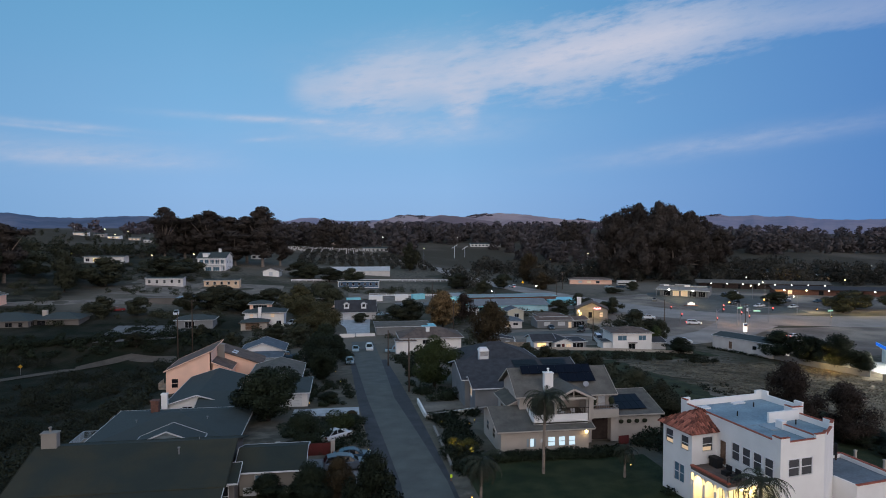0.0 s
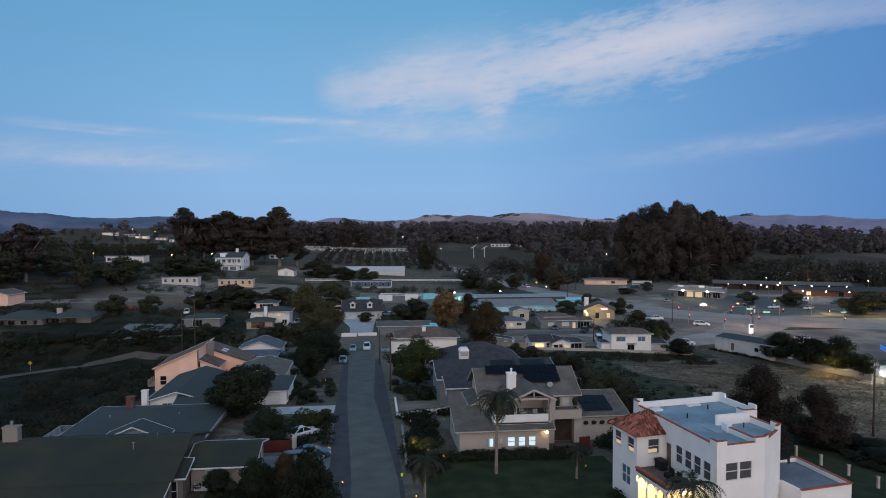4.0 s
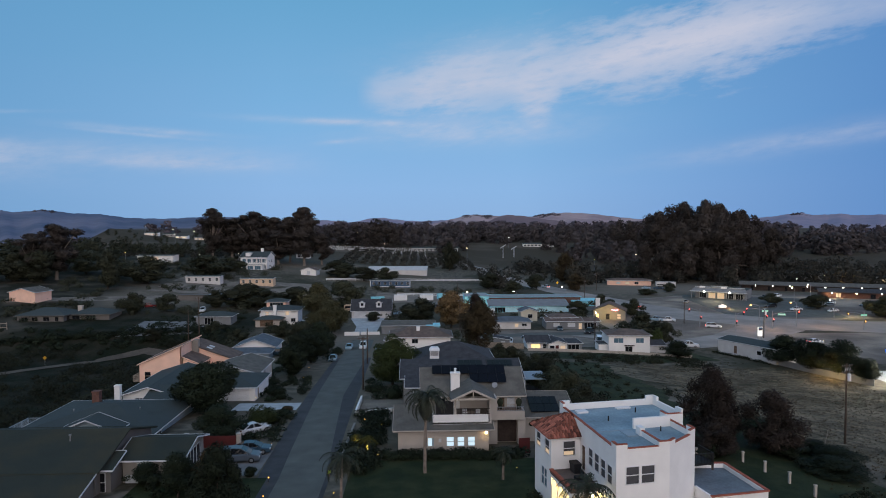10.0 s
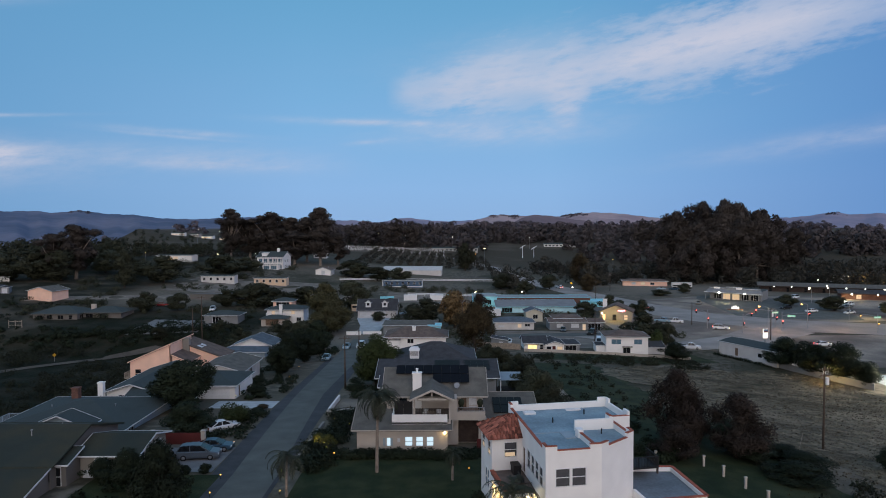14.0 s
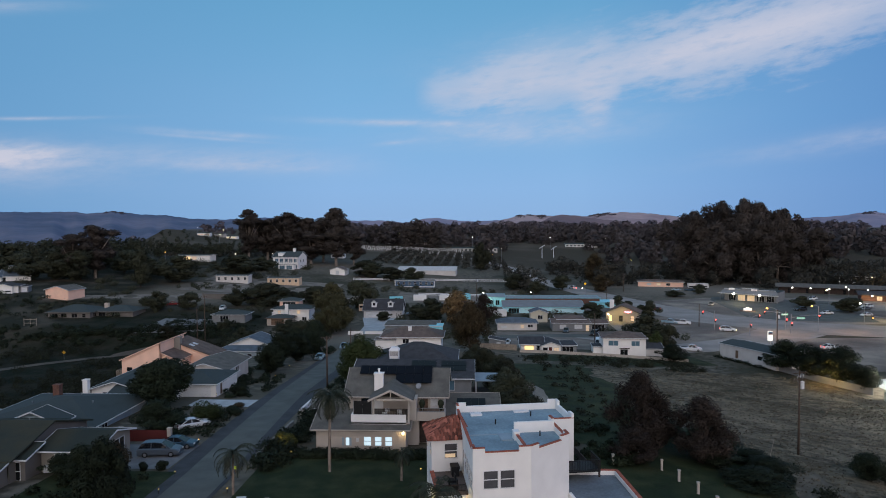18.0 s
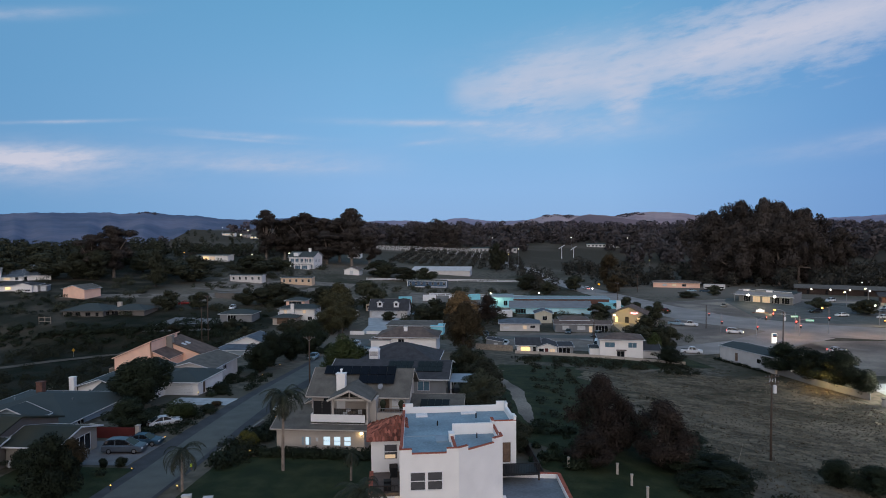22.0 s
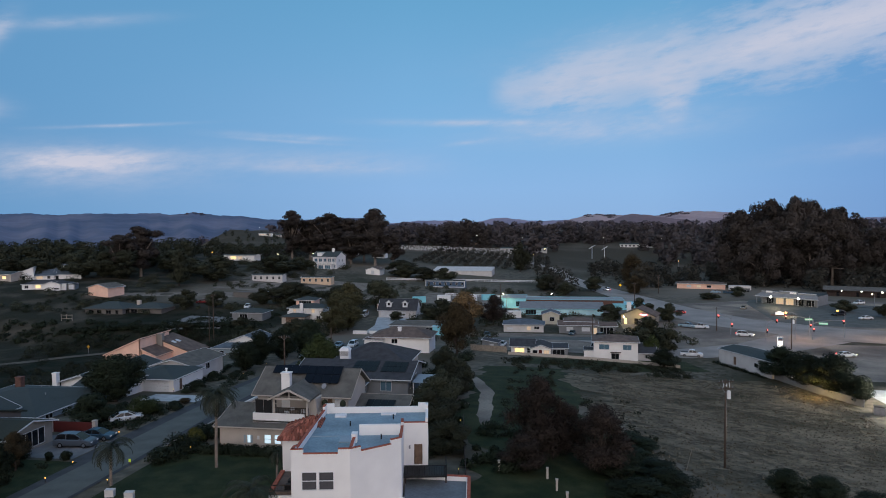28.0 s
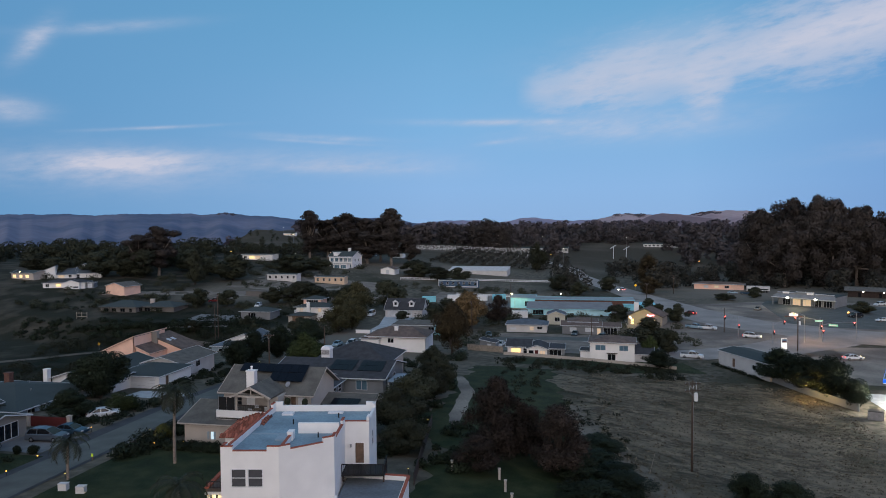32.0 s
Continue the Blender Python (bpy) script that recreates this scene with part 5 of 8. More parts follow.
part("roof_deck", Shape().prism([(0.2, 0.2), (5.0, 0.2), (9.2, 2.9), (9.2, 8.7), (11.6, 8.7), (11.6, 14.2), (0.8, 14.2)], 7.8, 8.0), "membrane", villa, "blue-grey roofing membrane")
part("upper_floor", Shape().prism([(0.3, 0.3), (5.0, 0.3), (9.1, 2.9), (9.1, 8.8), (10.9, 8.8), (10.9, 14.1), (0.9, 14.1)], 3.6, 3.9), "concrete", villa)
for i, (a, b) in enumerate(zip(outline, outline[1:] + outline[:1])):
    a, b = Vector(a), Vector(b)
    d = (b - a).normalized()
    n = Vector((d.y, -d.x))
    c = -n * 0.125
    cap = "stucco_white" if i in (4, 5) else "clay_trim"
    # raised ends of the stepped parapet
    for p, q in ((a, a + d * 1.05), (b - d * 1.05, b)):
        if (b - a).length > 2.5:
            part("parapet_step", Shape().bar((*(p + c), TOP + 0.2), (*(q + c), TOP + 0.2), 0.25, 0.4), "stucco_white", villa)
            part("parapet_cap", Shape().bar((*(p + c + n * 0.02), TOP + 0.44), (*(q + c + n * 0.02), TOP + 0.44), 0.27, 0.07), cap, villa)
    if (b - a).length > 2.5:
        part("parapet_cap", Shape().bar((*(a + d * 1.05 + c + n * 0.02), TOP + 0.045), (*(b - d * 1.05 + c + n * 0.02), TOP + 0.045), 0.27, 0.07), cap, villa)
    else:
        part("parapet_cap", Shape().bar((*(a + c), TOP + 0.045), (*(b + c), TOP + 0.045), 0.27, 0.07), "clay_trim", villa, "red clay coping")
for a, b, top, cap in (((4.95, 0.3), (4.95, 4.6), 8.5, "clay_trim"), ((5.2, 6.75), (9.16, 6.75), 8.95, "stucco_white")):
    part("parapet_wall", Shape().bar((*a, (top + 7.6) / 2), (*b, (top + 7.6) / 2), 0.25, top - 7.6), "stucco_white", villa)
    part("parapet_cap", Shape().bar((*a, top + 0.04), (*b, top + 0.04), 0.27, 0.07), cap, villa)
part("parapet_post", Shape().box(4.7, 4.45, 7.9, 5.2, 5.3, 8.75).box(4.66, 4.41, 8.75, 5.24, 5.34, 8.81), "stucco_white", villa, "white end post of the low roof wall")
part("deck_seam", Shape().box(0.65, 6.4, 8.0, 4.7, 6.55, 8.05), "siding_blue", villa, "pale seam across the roofing")
part("vent_pipe", Shape().tube((4.0, 9.6, 7.6), (4.0, 9.6, 8.5), 0.07, 0.07), "black", villa)
part("vent_pipe", Shape().tube((8.2, 11.8, 7.6), (8.2, 11.8, 8.5), 0.07, 0.07), "black", villa)
part("vent_pipe", Shape().tube((7.4, 5.4, 7.6), (7.4, 5.4, 8.5), 0.06, 0.06), "black", villa)
part("roof_panel", Shape().box(3.5, 4.5, 8.0, 4.6, 6.2, 8.1), "siding_blue", villa, "pale blue roof panel")
part("roof_hatch", Shape().box(2.0, 12.6, 8.0, 3.2, 13.4, 8.2), "paint_white", villa)
part("roof_hatch", Shape().box(6.8, 13.2, 8.0, 8.4, 13.7, 8.15), "paint_white", villa)
# tower
TX0, TX1, TY0, TY1, TE = -2.6, 1.4, 8.5, 13.0, 7.1
s = Shape()
tower_holes = {"s": ((TX0, TY0), (TX1, TY0), [(1.3, 2.5, 5.2, 6.6, "g")]), "e": ((TX1, TY0), (TX1, TY1), []), "n": ((TX1, TY1), (TX0, TY1), []), "w": ((TX0, TY1), (TX0, TY0), [(0.5, 1.6, 5.2, 6.6, "g"), (2.9, 4.0, 5.2, 6.6, "g"), (1.9, 2.6, 1.7, 3.5, "b"), (2.7, 3.4, 1.7, 3.5, "b")])}
for a, b, hs in tower_holes.values():
    wall_panel(s, a, b, -2.5, TE, hs, 0.25)
    for hole in hs:
        fitting(villa, a, b, hole)
part("tower_wall", s, "stucco_white", villa)
part("tower_floor", Shape().box(TX0 + 0.25, TY0 + 0.25, 3.6, TX1 - 0.25, TY1 - 0.25, 3.9), "concrete", villa)
ov, pk = 0.45, 8.75
cx, cy = 0.3, (TY0 + TY1) / 2
eaves = [(TX0 - ov, TY0 - ov), (TX1 + 0.3, TY0 - ov), (TX1 + 0.3, TY1 + ov), (TX0 - ov, TY1 + ov)]
s = Shape()
for (ax, ay), (bx, by) in zip(eaves, eaves[1:] + eaves[:1]):
    s.face((ax, ay, TE), (bx, by, TE), (cx, cy, pk))
s.face(*[(x, y, TE) for x, y in eaves[::-1]])
part("tower_roof", s, "clay_trim", villa)
# barrel tiles, row by row, on the two slopes that are seen and the two behind
half = Shape()
for k in range(4):
    t0, t1 = math.pi * k / 4, math.pi * (k + 1) / 4
    half.face((0.14 * math.cos(t0), 0, 0.09 * math.sin(t0)), (0.11 * math.cos(t0), 0.5, 0.07 * math.sin(t0) + 0.03), (0.11 * math.cos(t1), 0.5, 0.07 * math.sin(t1) + 0.03), (0.14 * math.cos(t1), 0, 0.09 * math.sin(t1)))
half.face(*[(0.14 * math.cos(math.pi * k / 4), 0, 0.09 * math.sin(math.pi * k / 4)) for k in range(5)])
tile_mesh = half.mesh("roof_tile", "clay_tile")
rnd = random.Random(5)
for (ax, ay), (bx, by) in zip(eaves, eaves[1:] + eaves[:1]):
    a, b, p = Vector((ax, ay, TE)), Vector((bx, by, TE)), Vector((cx, cy, pk))
    u = (b - a).normalized()
    up = (p - a) - u * (p - a).dot(u)
    height = up.length
    up.normalize()
    nrm = u.cross(up)
    apex = (p - a).dot(u)
    long = (b - a).length
    rows = int(height / 0.42)
    for r in range(rows):
        hh = r * 0.42
        lo, hi = apex * hh / height, long - (long - apex) * hh / height
        n = int((hi - lo) / 0.29)
        for i in range(n):
            q = a + u * (lo + (i + 0.5) * (hi - lo) / n) + up * hh + nrm * (0.02 + rnd.uniform(0, 0.02))
            ob = part("roof_tile", tile_mesh, None, villa)
            ob.matrix_basis = Matrix.Translation(q) @ Matrix((u, up, nrm)).transposed().to_4x4() @ pose(0, 0, 0, rnd.uniform(2, 7), 0, rnd.uniform(-3, 3))
# orange reflections in the lower tower windows are added as glowing strips
for a, b, u in (((TX0, TY0), (TX1, TY0), 1.35), ((TX0, TY1), (TX0, TY0), 2.95), ((TX0, TY1), (TX0, TY0), 0.55)):
    d = (Vector(b) - Vector(a)).normalized()
    q = Vector(a) + d * u
    gl = part("lit_blind", Shape().box(0, 0.045, 0.04, 1.0, 0.054, 0.42), "lit_warm_soft", villa, "glowing strip for the orange reflection low in a window")
    gl.matrix_basis = pose(q.x, q.y, 5.2, 0, 0, math.degrees(math.atan2(d.y, d.x)))
# terrace over the arcade
part("terrace", Shape().box(-2.7, 3.4, 3.55, 0.36, 8.5, 3.9), "shingle_brown", villa, "brown tiled terrace over the arcade")
for y in (4.2, 5.4):
    part("terrace_chair", Shape().box(-1.4, y - 0.35, 3.9, -0.7, y + 0.35, 4.3).box(-0.8, y - 0.35, 4.3, -0.7, y + 0.35, 4.8), "black", villa)
part("terrace_grill", Shape().box(-0.8, 7.0, 3.9, -0.1, 8.1, 4.6).box(-0.85, 6.95, 4.6, -0.05, 8.15, 4.85), "black", villa)
part("terrace_beam", Shape().box(-2.75, 3.3, 3.35, -2.45, 8.5, 3.6).box(-2.7, 3.3, 3.35, 0, 3.6, 3.6), "stucco_white", villa)
part("terrace_coping", Shape().box(-2.78, 3.3, 3.9, -2.4, 8.5, 4.05), "clay_trim", villa, "red clay coping")
for y in (8.2, 6.6, 5.0, 3.5):
    part("arcade_column", Shape().box(-2.7, y - 0.16, -1.5, -2.4, y + 0.16, 2.6), "stucco_white", villa)
for y0, y1 in ((6.76, 8.04), (5.16, 6.44), (3.66, 4.84)):
    arch = Shape()
    n = 8
    ring = [((y0 + y1) / 2 - (y1 - y0) / 2 * math.cos(math.pi * k / n), 2.6 + 0.7 * math.sin(math.pi * k / n)) for k in range(n + 1)]
    span = [p for y, z in ring for p in ((-2.7, y, z), (-2.7, y, 3.36), (-2.4, y, 3.36), (-2.4, y, z))]
    arch.grid(span, [(4 * k + e, 4 * k + 4 + e, 4 * k + 4 + (e + 1) % 4, 4 * k + (e + 1) % 4) for k in range(n) for e in range(4)])
    part("arch", arch, "stucco_white", villa)
rail(villa, [(-2.6, 3.5), (-0.1, 3.5)], 3.9, 4.5, "wood_dark", 0.3)
for y in (7.0, 5.5, 4.2):
    part("glazed_door", Shape().box(-0.06, y - 0.6, 0.1, -0.02, y + 0.6, 2.5), "lit_warm_soft", villa)
    part("door_frame", Shape().box(-0.1, y - 0.66, 0.05, -0.02, y - 0.6, 2.6).box(-0.1, y + 0.6, 0.05, -0.02, y + 0.66, 2.6).box(-0.1, y - 0.03, 0.05, -0.02, y + 0.03, 2.6), "wood_dark", villa)
part("arcade_floor", Shape().box(-2.9, 3.0, -0.3, 0, 8.5, 0.1), "clay_trim", villa)
for y in (7.4, 4.2):
    lan = part("lantern", Shape().box(-0.35, y - 0.1, 2.7, -0.15, y + 0.1, 3.1), "lit_bright", villa, "glowing wall lantern")
# annex with its flat roof, and the back balcony
s = Shape()
annex = [(9.4, 0.2), (15.3, 0.2), (15.8, 7.4), (11.2, 8.2), (9.4, 8.2)]
for a, b in zip(annex, annex[1:4]):
    wall_panel(s, a, b, -3, 3.5, (), 0.25)
wall_panel(s, (9.4, 2.8), (9.4, 0.2), -3, 3.5, (), 0.25)
part("annex_wall", s, "stucco_white", villa)
part("annex_roof", Shape().prism([(9.6, 0.45), (15.05, 0.45), (15.55, 7.2), (11.2, 7.95), (9.6, 7.95)], 2.85, 3.1), "membrane_grey", villa, "dark grey roofing membrane")
for a, b in zip(annex, annex[1:4]):
    part("parapet_cap", Shape().bar((*a, 3.54), (*b, 3.54), 0.32, 0.08), "clay_trim", villa, "red clay coping")
part("balcony_floor", Shape().box(9.45, 5.9, 4.05, 13.6, 8.55, 4.2), "black", villa)
rail(villa, [(9.5, 5.95), (13.55, 5.95), (13.55, 8.5)], 4.2, 5.2, "black", 0.16)
for p in ((13.5, 6.0), (9.6, 6.0), (13.5, 8.4)):
    part("balcony_post", Shape().box(p[0] - 0.08, p[1] - 0.08, 3.5, p[0] + 0.08, p[1] + 0.08, 4.05), "wood_dark", villa)
part("wall_lamp", Shape().box(9.9, 8.4, 6.0, 10.05, 8.58, 6.3), "metal_grey", villa)

# ---- the house with the solar roof ----
sol = thing("house", "beige two-storey house with solar roof, balconies and white chimney", "house", m=pose(0, 0, -0.3))
block(sol, 22.2, 82.0, 34.6, 90.4, 0, 6.2, "gx", "stucco_tan", "shingle_taupe", 0.58, 0.6, "stucco_tan", win={"s": [(1.6, 2.6, 3.9, 5.6, "d"), (9.6, 10.3, 3.6, 5.7, "D"), (10.6, 11.6, 3.6, 5.7, "c")], "w": [(1.5, 3.0, 3.9, 5.4, "d")]})
block(sol, 18.8, 78.0, 30.0, 88.0, 0, 2.95, "gx", "stucco_tan", "shingle_taupe", 0.30, 0.6, "stucco_tan", win={"s": [(3.7, 4.2, 0.75, 1.75, "p"), (5.0, 5.35, 1.2, 1.7, "c"), (6.0, 6.85, 0.75, 1.85, "p"), (7.35, 8.15, 0.75, 1.85, "p"), (8.65, 9.45, 0.75, 1.85, "p")], "w": [(2, 3.2, 0.9, 2.0, "b"), (5.6, 6.8, 0.9, 2.0, "d")]})
for i, x in enumerate((22.05, 22.95)):
    part("shutter", Shape().box(x, 77.93, 0.75, x + 0.28, 77.99, 1.75), "siding_blue", sol)
block(sol, 21.2, 83.5, 25.0, 89.5, 2.4, 4.6, "gy", "stucco_tan", "shingle_taupe", 0.45, 0.5, "stucco_tan", win={"w": [(1.5, 2.6, 0.6, 1.8, "d"), (3.4, 4.5, 0.6, 1.8, "d")], "s": [(1.2, 2.4, 0.5, 1.6, "c")]}, foot=0.4)
solar_panels(sol, 23.2, 32.9, 84.57, 8.27, 85.95, 9.07, 8, 1)
solar_panels(sol, 28.1, 32.9, 83.1, 7.42, 84.5, 8.23, 4, 1)
chimney(sol, 26.1, 82.4, 3.0, 8.75, 1.15, 0.85, "stucco_white")
# front balcony with its gable
part("balcony_floor", Shape().box(23.1, 78.4, 3.35, 30.4, 82.0, 3.55), "stucco_tan", sol)
part("balcony_parapet", Shape().box(23.1, 78.4, 3.3, 30.0, 78.6, 4.5).box(23.1, 78.6, 3.3, 23.3, 82.0, 4.5), "stucco_white", sol, "pale solid balcony parapet")
for x in (23.4, 25.7):
    part("screen_post", Shape().box(x - 0.04, 78.5, 4.5, x + 0.04, 78.6, 6.3), "metal_grey", sol)
part("balcony_screen", Shape().box(23.45, 78.52, 4.5, 24.5, 78.56, 6.2), "black", sol, "black shade cloth")
part("balcony_screen", Shape().box(24.55, 78.52, 4.5, 25.65, 78.56, 6.2), "black", sol, "black shade cloth")
for x in (25.9, 30.3):
    part("porch_post", Shape().box(x - 0.12, 78.5, 3.5, x + 0.12, 78.74, 6.6), "stucco_tan", sol)
rs = Shape()
slab(rs, (25.3, 78.0, 6.45), (28.1, 78.0, 7.75), (28.1, 85.0, 7.75), (25.3, 85.0, 6.45))
slab(rs, (28.1, 78.0, 7.75), (30.9, 78.0, 6.45), (30.9, 85.0, 6.45), (28.1, 85.0, 7.75))
part("porch_roof", rs, "shingle_taupe", sol)
for p, q in (((25.3, 6.45), (28.1, 7.75)), ((28.1, 7.75), (30.9, 6.45))):
    part("barge_board", Shape().bar((p[0], 77.95, p[1] - 0.12), (q[0], 77.95, q[1] - 0.12), 0.08, 0.24), "stucco_tan", sol)
part("gable_tie", Shape().box(26.2, 78.1, 6.35, 30.0, 78.3, 6.6), "stucco_tan", sol)
part("gable_brace", Shape().bar((28.1, 78.2, 7.6), (28.1, 78.2, 6.5), 0.12, 0.12), "stucco_tan", sol)
rail(sol, [(25.9, 78.55), (30.3, 78.55)], 4.5, 5.2, "wood_dark", 0.3)
part("balcony_wall", Shape().box(30.2, 79.5, 3.4, 31.2, 82.0, 6.2), "stucco_tan", sol)
# side balcony over the entry arch
part("side_balcony", Shape().box(31.2, 80.0, 3.3, 34.8, 82.0, 4.4), "stucco_tan", sol)
part("side_balcony_floor", Shape().box(31.4, 80.2, 4.4, 34.6, 82.0, 4.42), "wood", sol)
rail(sol, [(31.3, 80.1), (34.7, 80.1)], 4.4, 4.9, "metal_grey", 0.3)
for x in (31.8, 34.2):
    part("potted_shrub", Shape().tube((x, 81, 4.4), (x, 81, 4.9), 0.22, 0.28).ball((x, 81, 5.3), 0.42, 0.42, 0.5), "scrub", sol)
part("entry_wall", Shape().box(30.0, 80.6, 0, 31.4, 82.0, 3.3), "stucco_tan", sol)
part("entry_wall", Shape().box(34.0, 80.6, 0, 35.0, 82.0, 3.3), "stucco_tan", sol)
part("entry_dark", Shape().box(31.4, 81.7, 0, 34.0, 81.9, 3.2), "wood_dark", sol)
block(sol, 35.0, 82.2, 41.6, 88.0, 0, 3.0, "n", "stucco_tan", "shingle_taupe", 0.27, 0.4, "stucco_tan")
solar_panels(sol, 36.1, 40.0, 82.8, 3.5, 86.6, 4.52, 4, 2)
for x in (36.0, 37.1, 38.2, 39.3):
    part("wall_basket", Shape().ball((x, 82.0, 2.1), 0.36, 0.25, 0.28), "scrub", sol)
part("porch_lamp", Shape().box(29.55, 77.75, 2.25, 29.75, 77.98, 2.5), "lit_bright", sol, "glowing porch lamp")
part("satellite_dish", Shape().tube((31.3, 82.6, 6.5), (31.3, 82.6, 7.1), 0.03, 0.03).tube((31.3, 82.5, 7.1), (31.25, 82.35, 7.2), 0.1, 0.38, 12), "metal_grey", sol)

# ---- shops round the junction ----
h = thing("shop", "long turquoise-trimmed low commercial building", "building", m=pose(0, 0, -7.9))
block(h, 50.5, 259, 82, 268, 0, 2.5, "n", "paint_cyan", "siding_grey", 0.16, 0.6, "paint_turquoise", win={"s": [(2, 6, 0.2, 2, "d")]})
block(h, 48, 280, 92, 290, 0, 3.6, "flat", "brick", "metal_grey", 0.1, 0.4, "paint_turquoise", win={"s": [(8, 14, 0.3, 2.6, "d"), (18, 26, 0.3, 2.6, "d"), (30, 34, 0.3, 2.6, "d")]})
block(h, 42, 278, 52, 292, 0, 4.2, "flat", "paint_turquoise", "metal_grey", 0.1, 0.2, "paint_turquoise", win={"s": [(6, 7.5, 1, 3, "d")]})
block(h, 88, 276, 100, 286, 0, 2.2, "flat", "paint_turquoise", "paint_turquoise", 0.1, 0.4, "paint_turquoise")
h = thing("restaurant", "tan stucco restaurant with brown roof and glowing pink sign", "building", m=pose(93, 241, -7.9, 0, 0, -18))
block(h, -5.5, -4, 6, 5, 0, 3.4, "gy", "stucco_beige", "shingle_brown", 0.42, 0.5, "shingle_dark", win={"s": [(1.0, 2.0, 0.2, 2.2, "l"), (4.6, 5.8, 0.1, 2.2, "d"), (8.6, 9.8, 0.5, 2.2, "s")]})
part("shop_sign", Shape().ball((2.2, -4.2, 3.6), 0.7, 0.12, 0.3).ball((3.1, -4.2, 3.75), 0.4, 0.12, 0.25).ball((1.3, -4.2, 3.75), 0.4, 0.12, 0.25), "lit_pink", h, "glowing pink sign")
chimney(h, -4.2, 3.0, 3, 7.0, 1.6, 0.4, "stucco_white", False)
part("string_lamp", Shape().ball((-4.6, -4.4, 2.6), 0.3, 0.3, 0.3), "lit_bright", h)
h = thing("shop", "corner shop with flat canopy and lit shopfront", "building", m=pose(166, 304, -8.0, 0, 0, -38))
block(h, -11, -6, 11, 8, 0, 4.4, "none", "siding_grey", "shingle_grey", win={"s": [(2 + i * 4, 5 + i * 4, 0.3, 2.8, "s" if i in (1, 2) else "d") for i in range(5)]})
mans = Shape()
slab(mans, (-12.5, -9, 3.5), (12.5, -9, 3.5), (11.2, -6.1, 5.0), (-11.2, -6.1, 5.0))
part("canopy", mans, "siding_grey", h, "grey sloping canopy")
mans = Shape()
slab(mans, (-13.5, 8, 3.5), (-13.5, -9, 3.5), (-11.2, -6.1, 5.0), (-11.2, 8, 5.0))
part("canopy", mans, "siding_grey", h, "grey sloping canopy")
part("roof", Shape().box(-11, -6, 4.4, 11, 8, 4.6), "shingle_grey", h)
part("canopy_edge", Shape().box(-12.6, -9.2, 3.4, 12.6, -9.06, 3.62), "trim_white", h)
for i in range(3):
    part("parapet_step", Shape().box(-11 + i * 7.4, -6.3, 4.4, -4 + i * 7.4, -5.9, 5.4 + 0.5 * (i % 2)), "siding_grey", h)
    part("parapet_cap", Shape().box(-11.1 + i * 7.4, -6.35, 5.4 + 0.5 * (i % 2), -3.9 + i * 7.4, -5.85, 5.55 + 0.5 * (i % 2)), "trim_white", h)
for x in (-9, 0.6):
    part("roof_sign", Shape().box(x, -6.4, 5.0, x + 2.6, -6.32, 5.8), "stucco_white", h)
for x in (-12, -4.5, 4.5, 12):
    part("canopy_post", Shape().box(x - 0.15, -8.9, 0, x + 0.15, -8.6, 3.5), "siding_grey", h)
for x in (-6, 5):
    part("canopy_lamp", Shape().ball((x, -9.3, 3.5), 0.55, 0.3, 0.45), "lit_white", h)
h = thing("motel", "long low motel with a row of lit doorways", "building", m=pose(226, 330, -7.8, 0, 0, -22))
block(h, -34, -5, 30, 5, 0, 3.2, "gx", "wood_dark", "shingle_taupe", 0.22, 1.6, "wood_dark", win={"s": [(4 + i * 8, 5.2 + i * 8, 0, 2.1, "d") for i in range(7)]})
for i in range(8):
    part("door_lamp", Shape().ball((-28 + i * 8, -6.8, 2.7), 0.32, 0.25, 0.26), "lit_white", h)
h = thing("motel", "second low motel wing under a dark roof", "building", m=pose(238, 296, -7.8, 0, 0, -22))
block(h, -26, -5, 26, 5, 0, 3.0, "gx", "brick", "shingle_dark", 0.22, 1.4, "wood_dark", win={"s": [(6, 8, 0.4, 2.2, "s"), (20, 22, 0, 2.1, "d"), (34, 36, 0, 2.1, "s")]})
for i in range(5):
    part("door_lamp", Shape().ball((-22 + i * 10, -6.6, 2.5), 0.36, 0.25, 0.3), "lit_bright" if i % 2 else "lit_white", h)
h = thing("house", "low white house beyond the motel", "house", m=pose(262, 386, -6.0, 0, 0, -16))
block(h, -16, -4, 12, 5, 0, 3.0, "gx", "stucco_white", "shingle_grey", 0.24, 0.6, win={"s": [(3 + i * 5, 5 + i * 5, 0.8, 2.0, "d") for i in range(5)]})
h = thing("house", "long low pinkish house beneath tall gum trees", "house", m=pose(143, 372, gz(143, 372), 0, 0, -14))
block(h, -12, -4, 12, 4, 0, 2.9, "hip", "stucco_pink", "shingle_brown", 0.2, 0.7, win={"s": [(5, 7, 0.8, 2, "c"), (10, 12, 0.8, 2, "s"), (15, 17, 0.8, 2, "d")]})
h = thing("garage", "long white block building with a dark roof", "building", m=pose(107, 165.6, -6.9, 0, 0, -65))
block(h, -8.8, 0, 8.8, 8.5, 0, 3.0, "gx", "siding_pale", "shingle_grey", 0.16, 0.25, win={"s": [(5, 6, 0, 2.0, "D"), (12, 13.2, 0.8, 1.8, "d")]})
h = thing("fuel_station", "brightly lit fuel station canopy over pumps", "building", m=pose(134.4, 136.0, gz(134.4, 136.0), 0, 0, -25))
part("canopy", Shape().box(-9, -7, 6.0, 9, 3, 6.9), "paint_white", h)
part("canopy_deck", Shape().box(-8.9, -6.9, 6.9, 8.9, 2.9, 6.98), "membrane_grey", h, "dark canopy roofing")
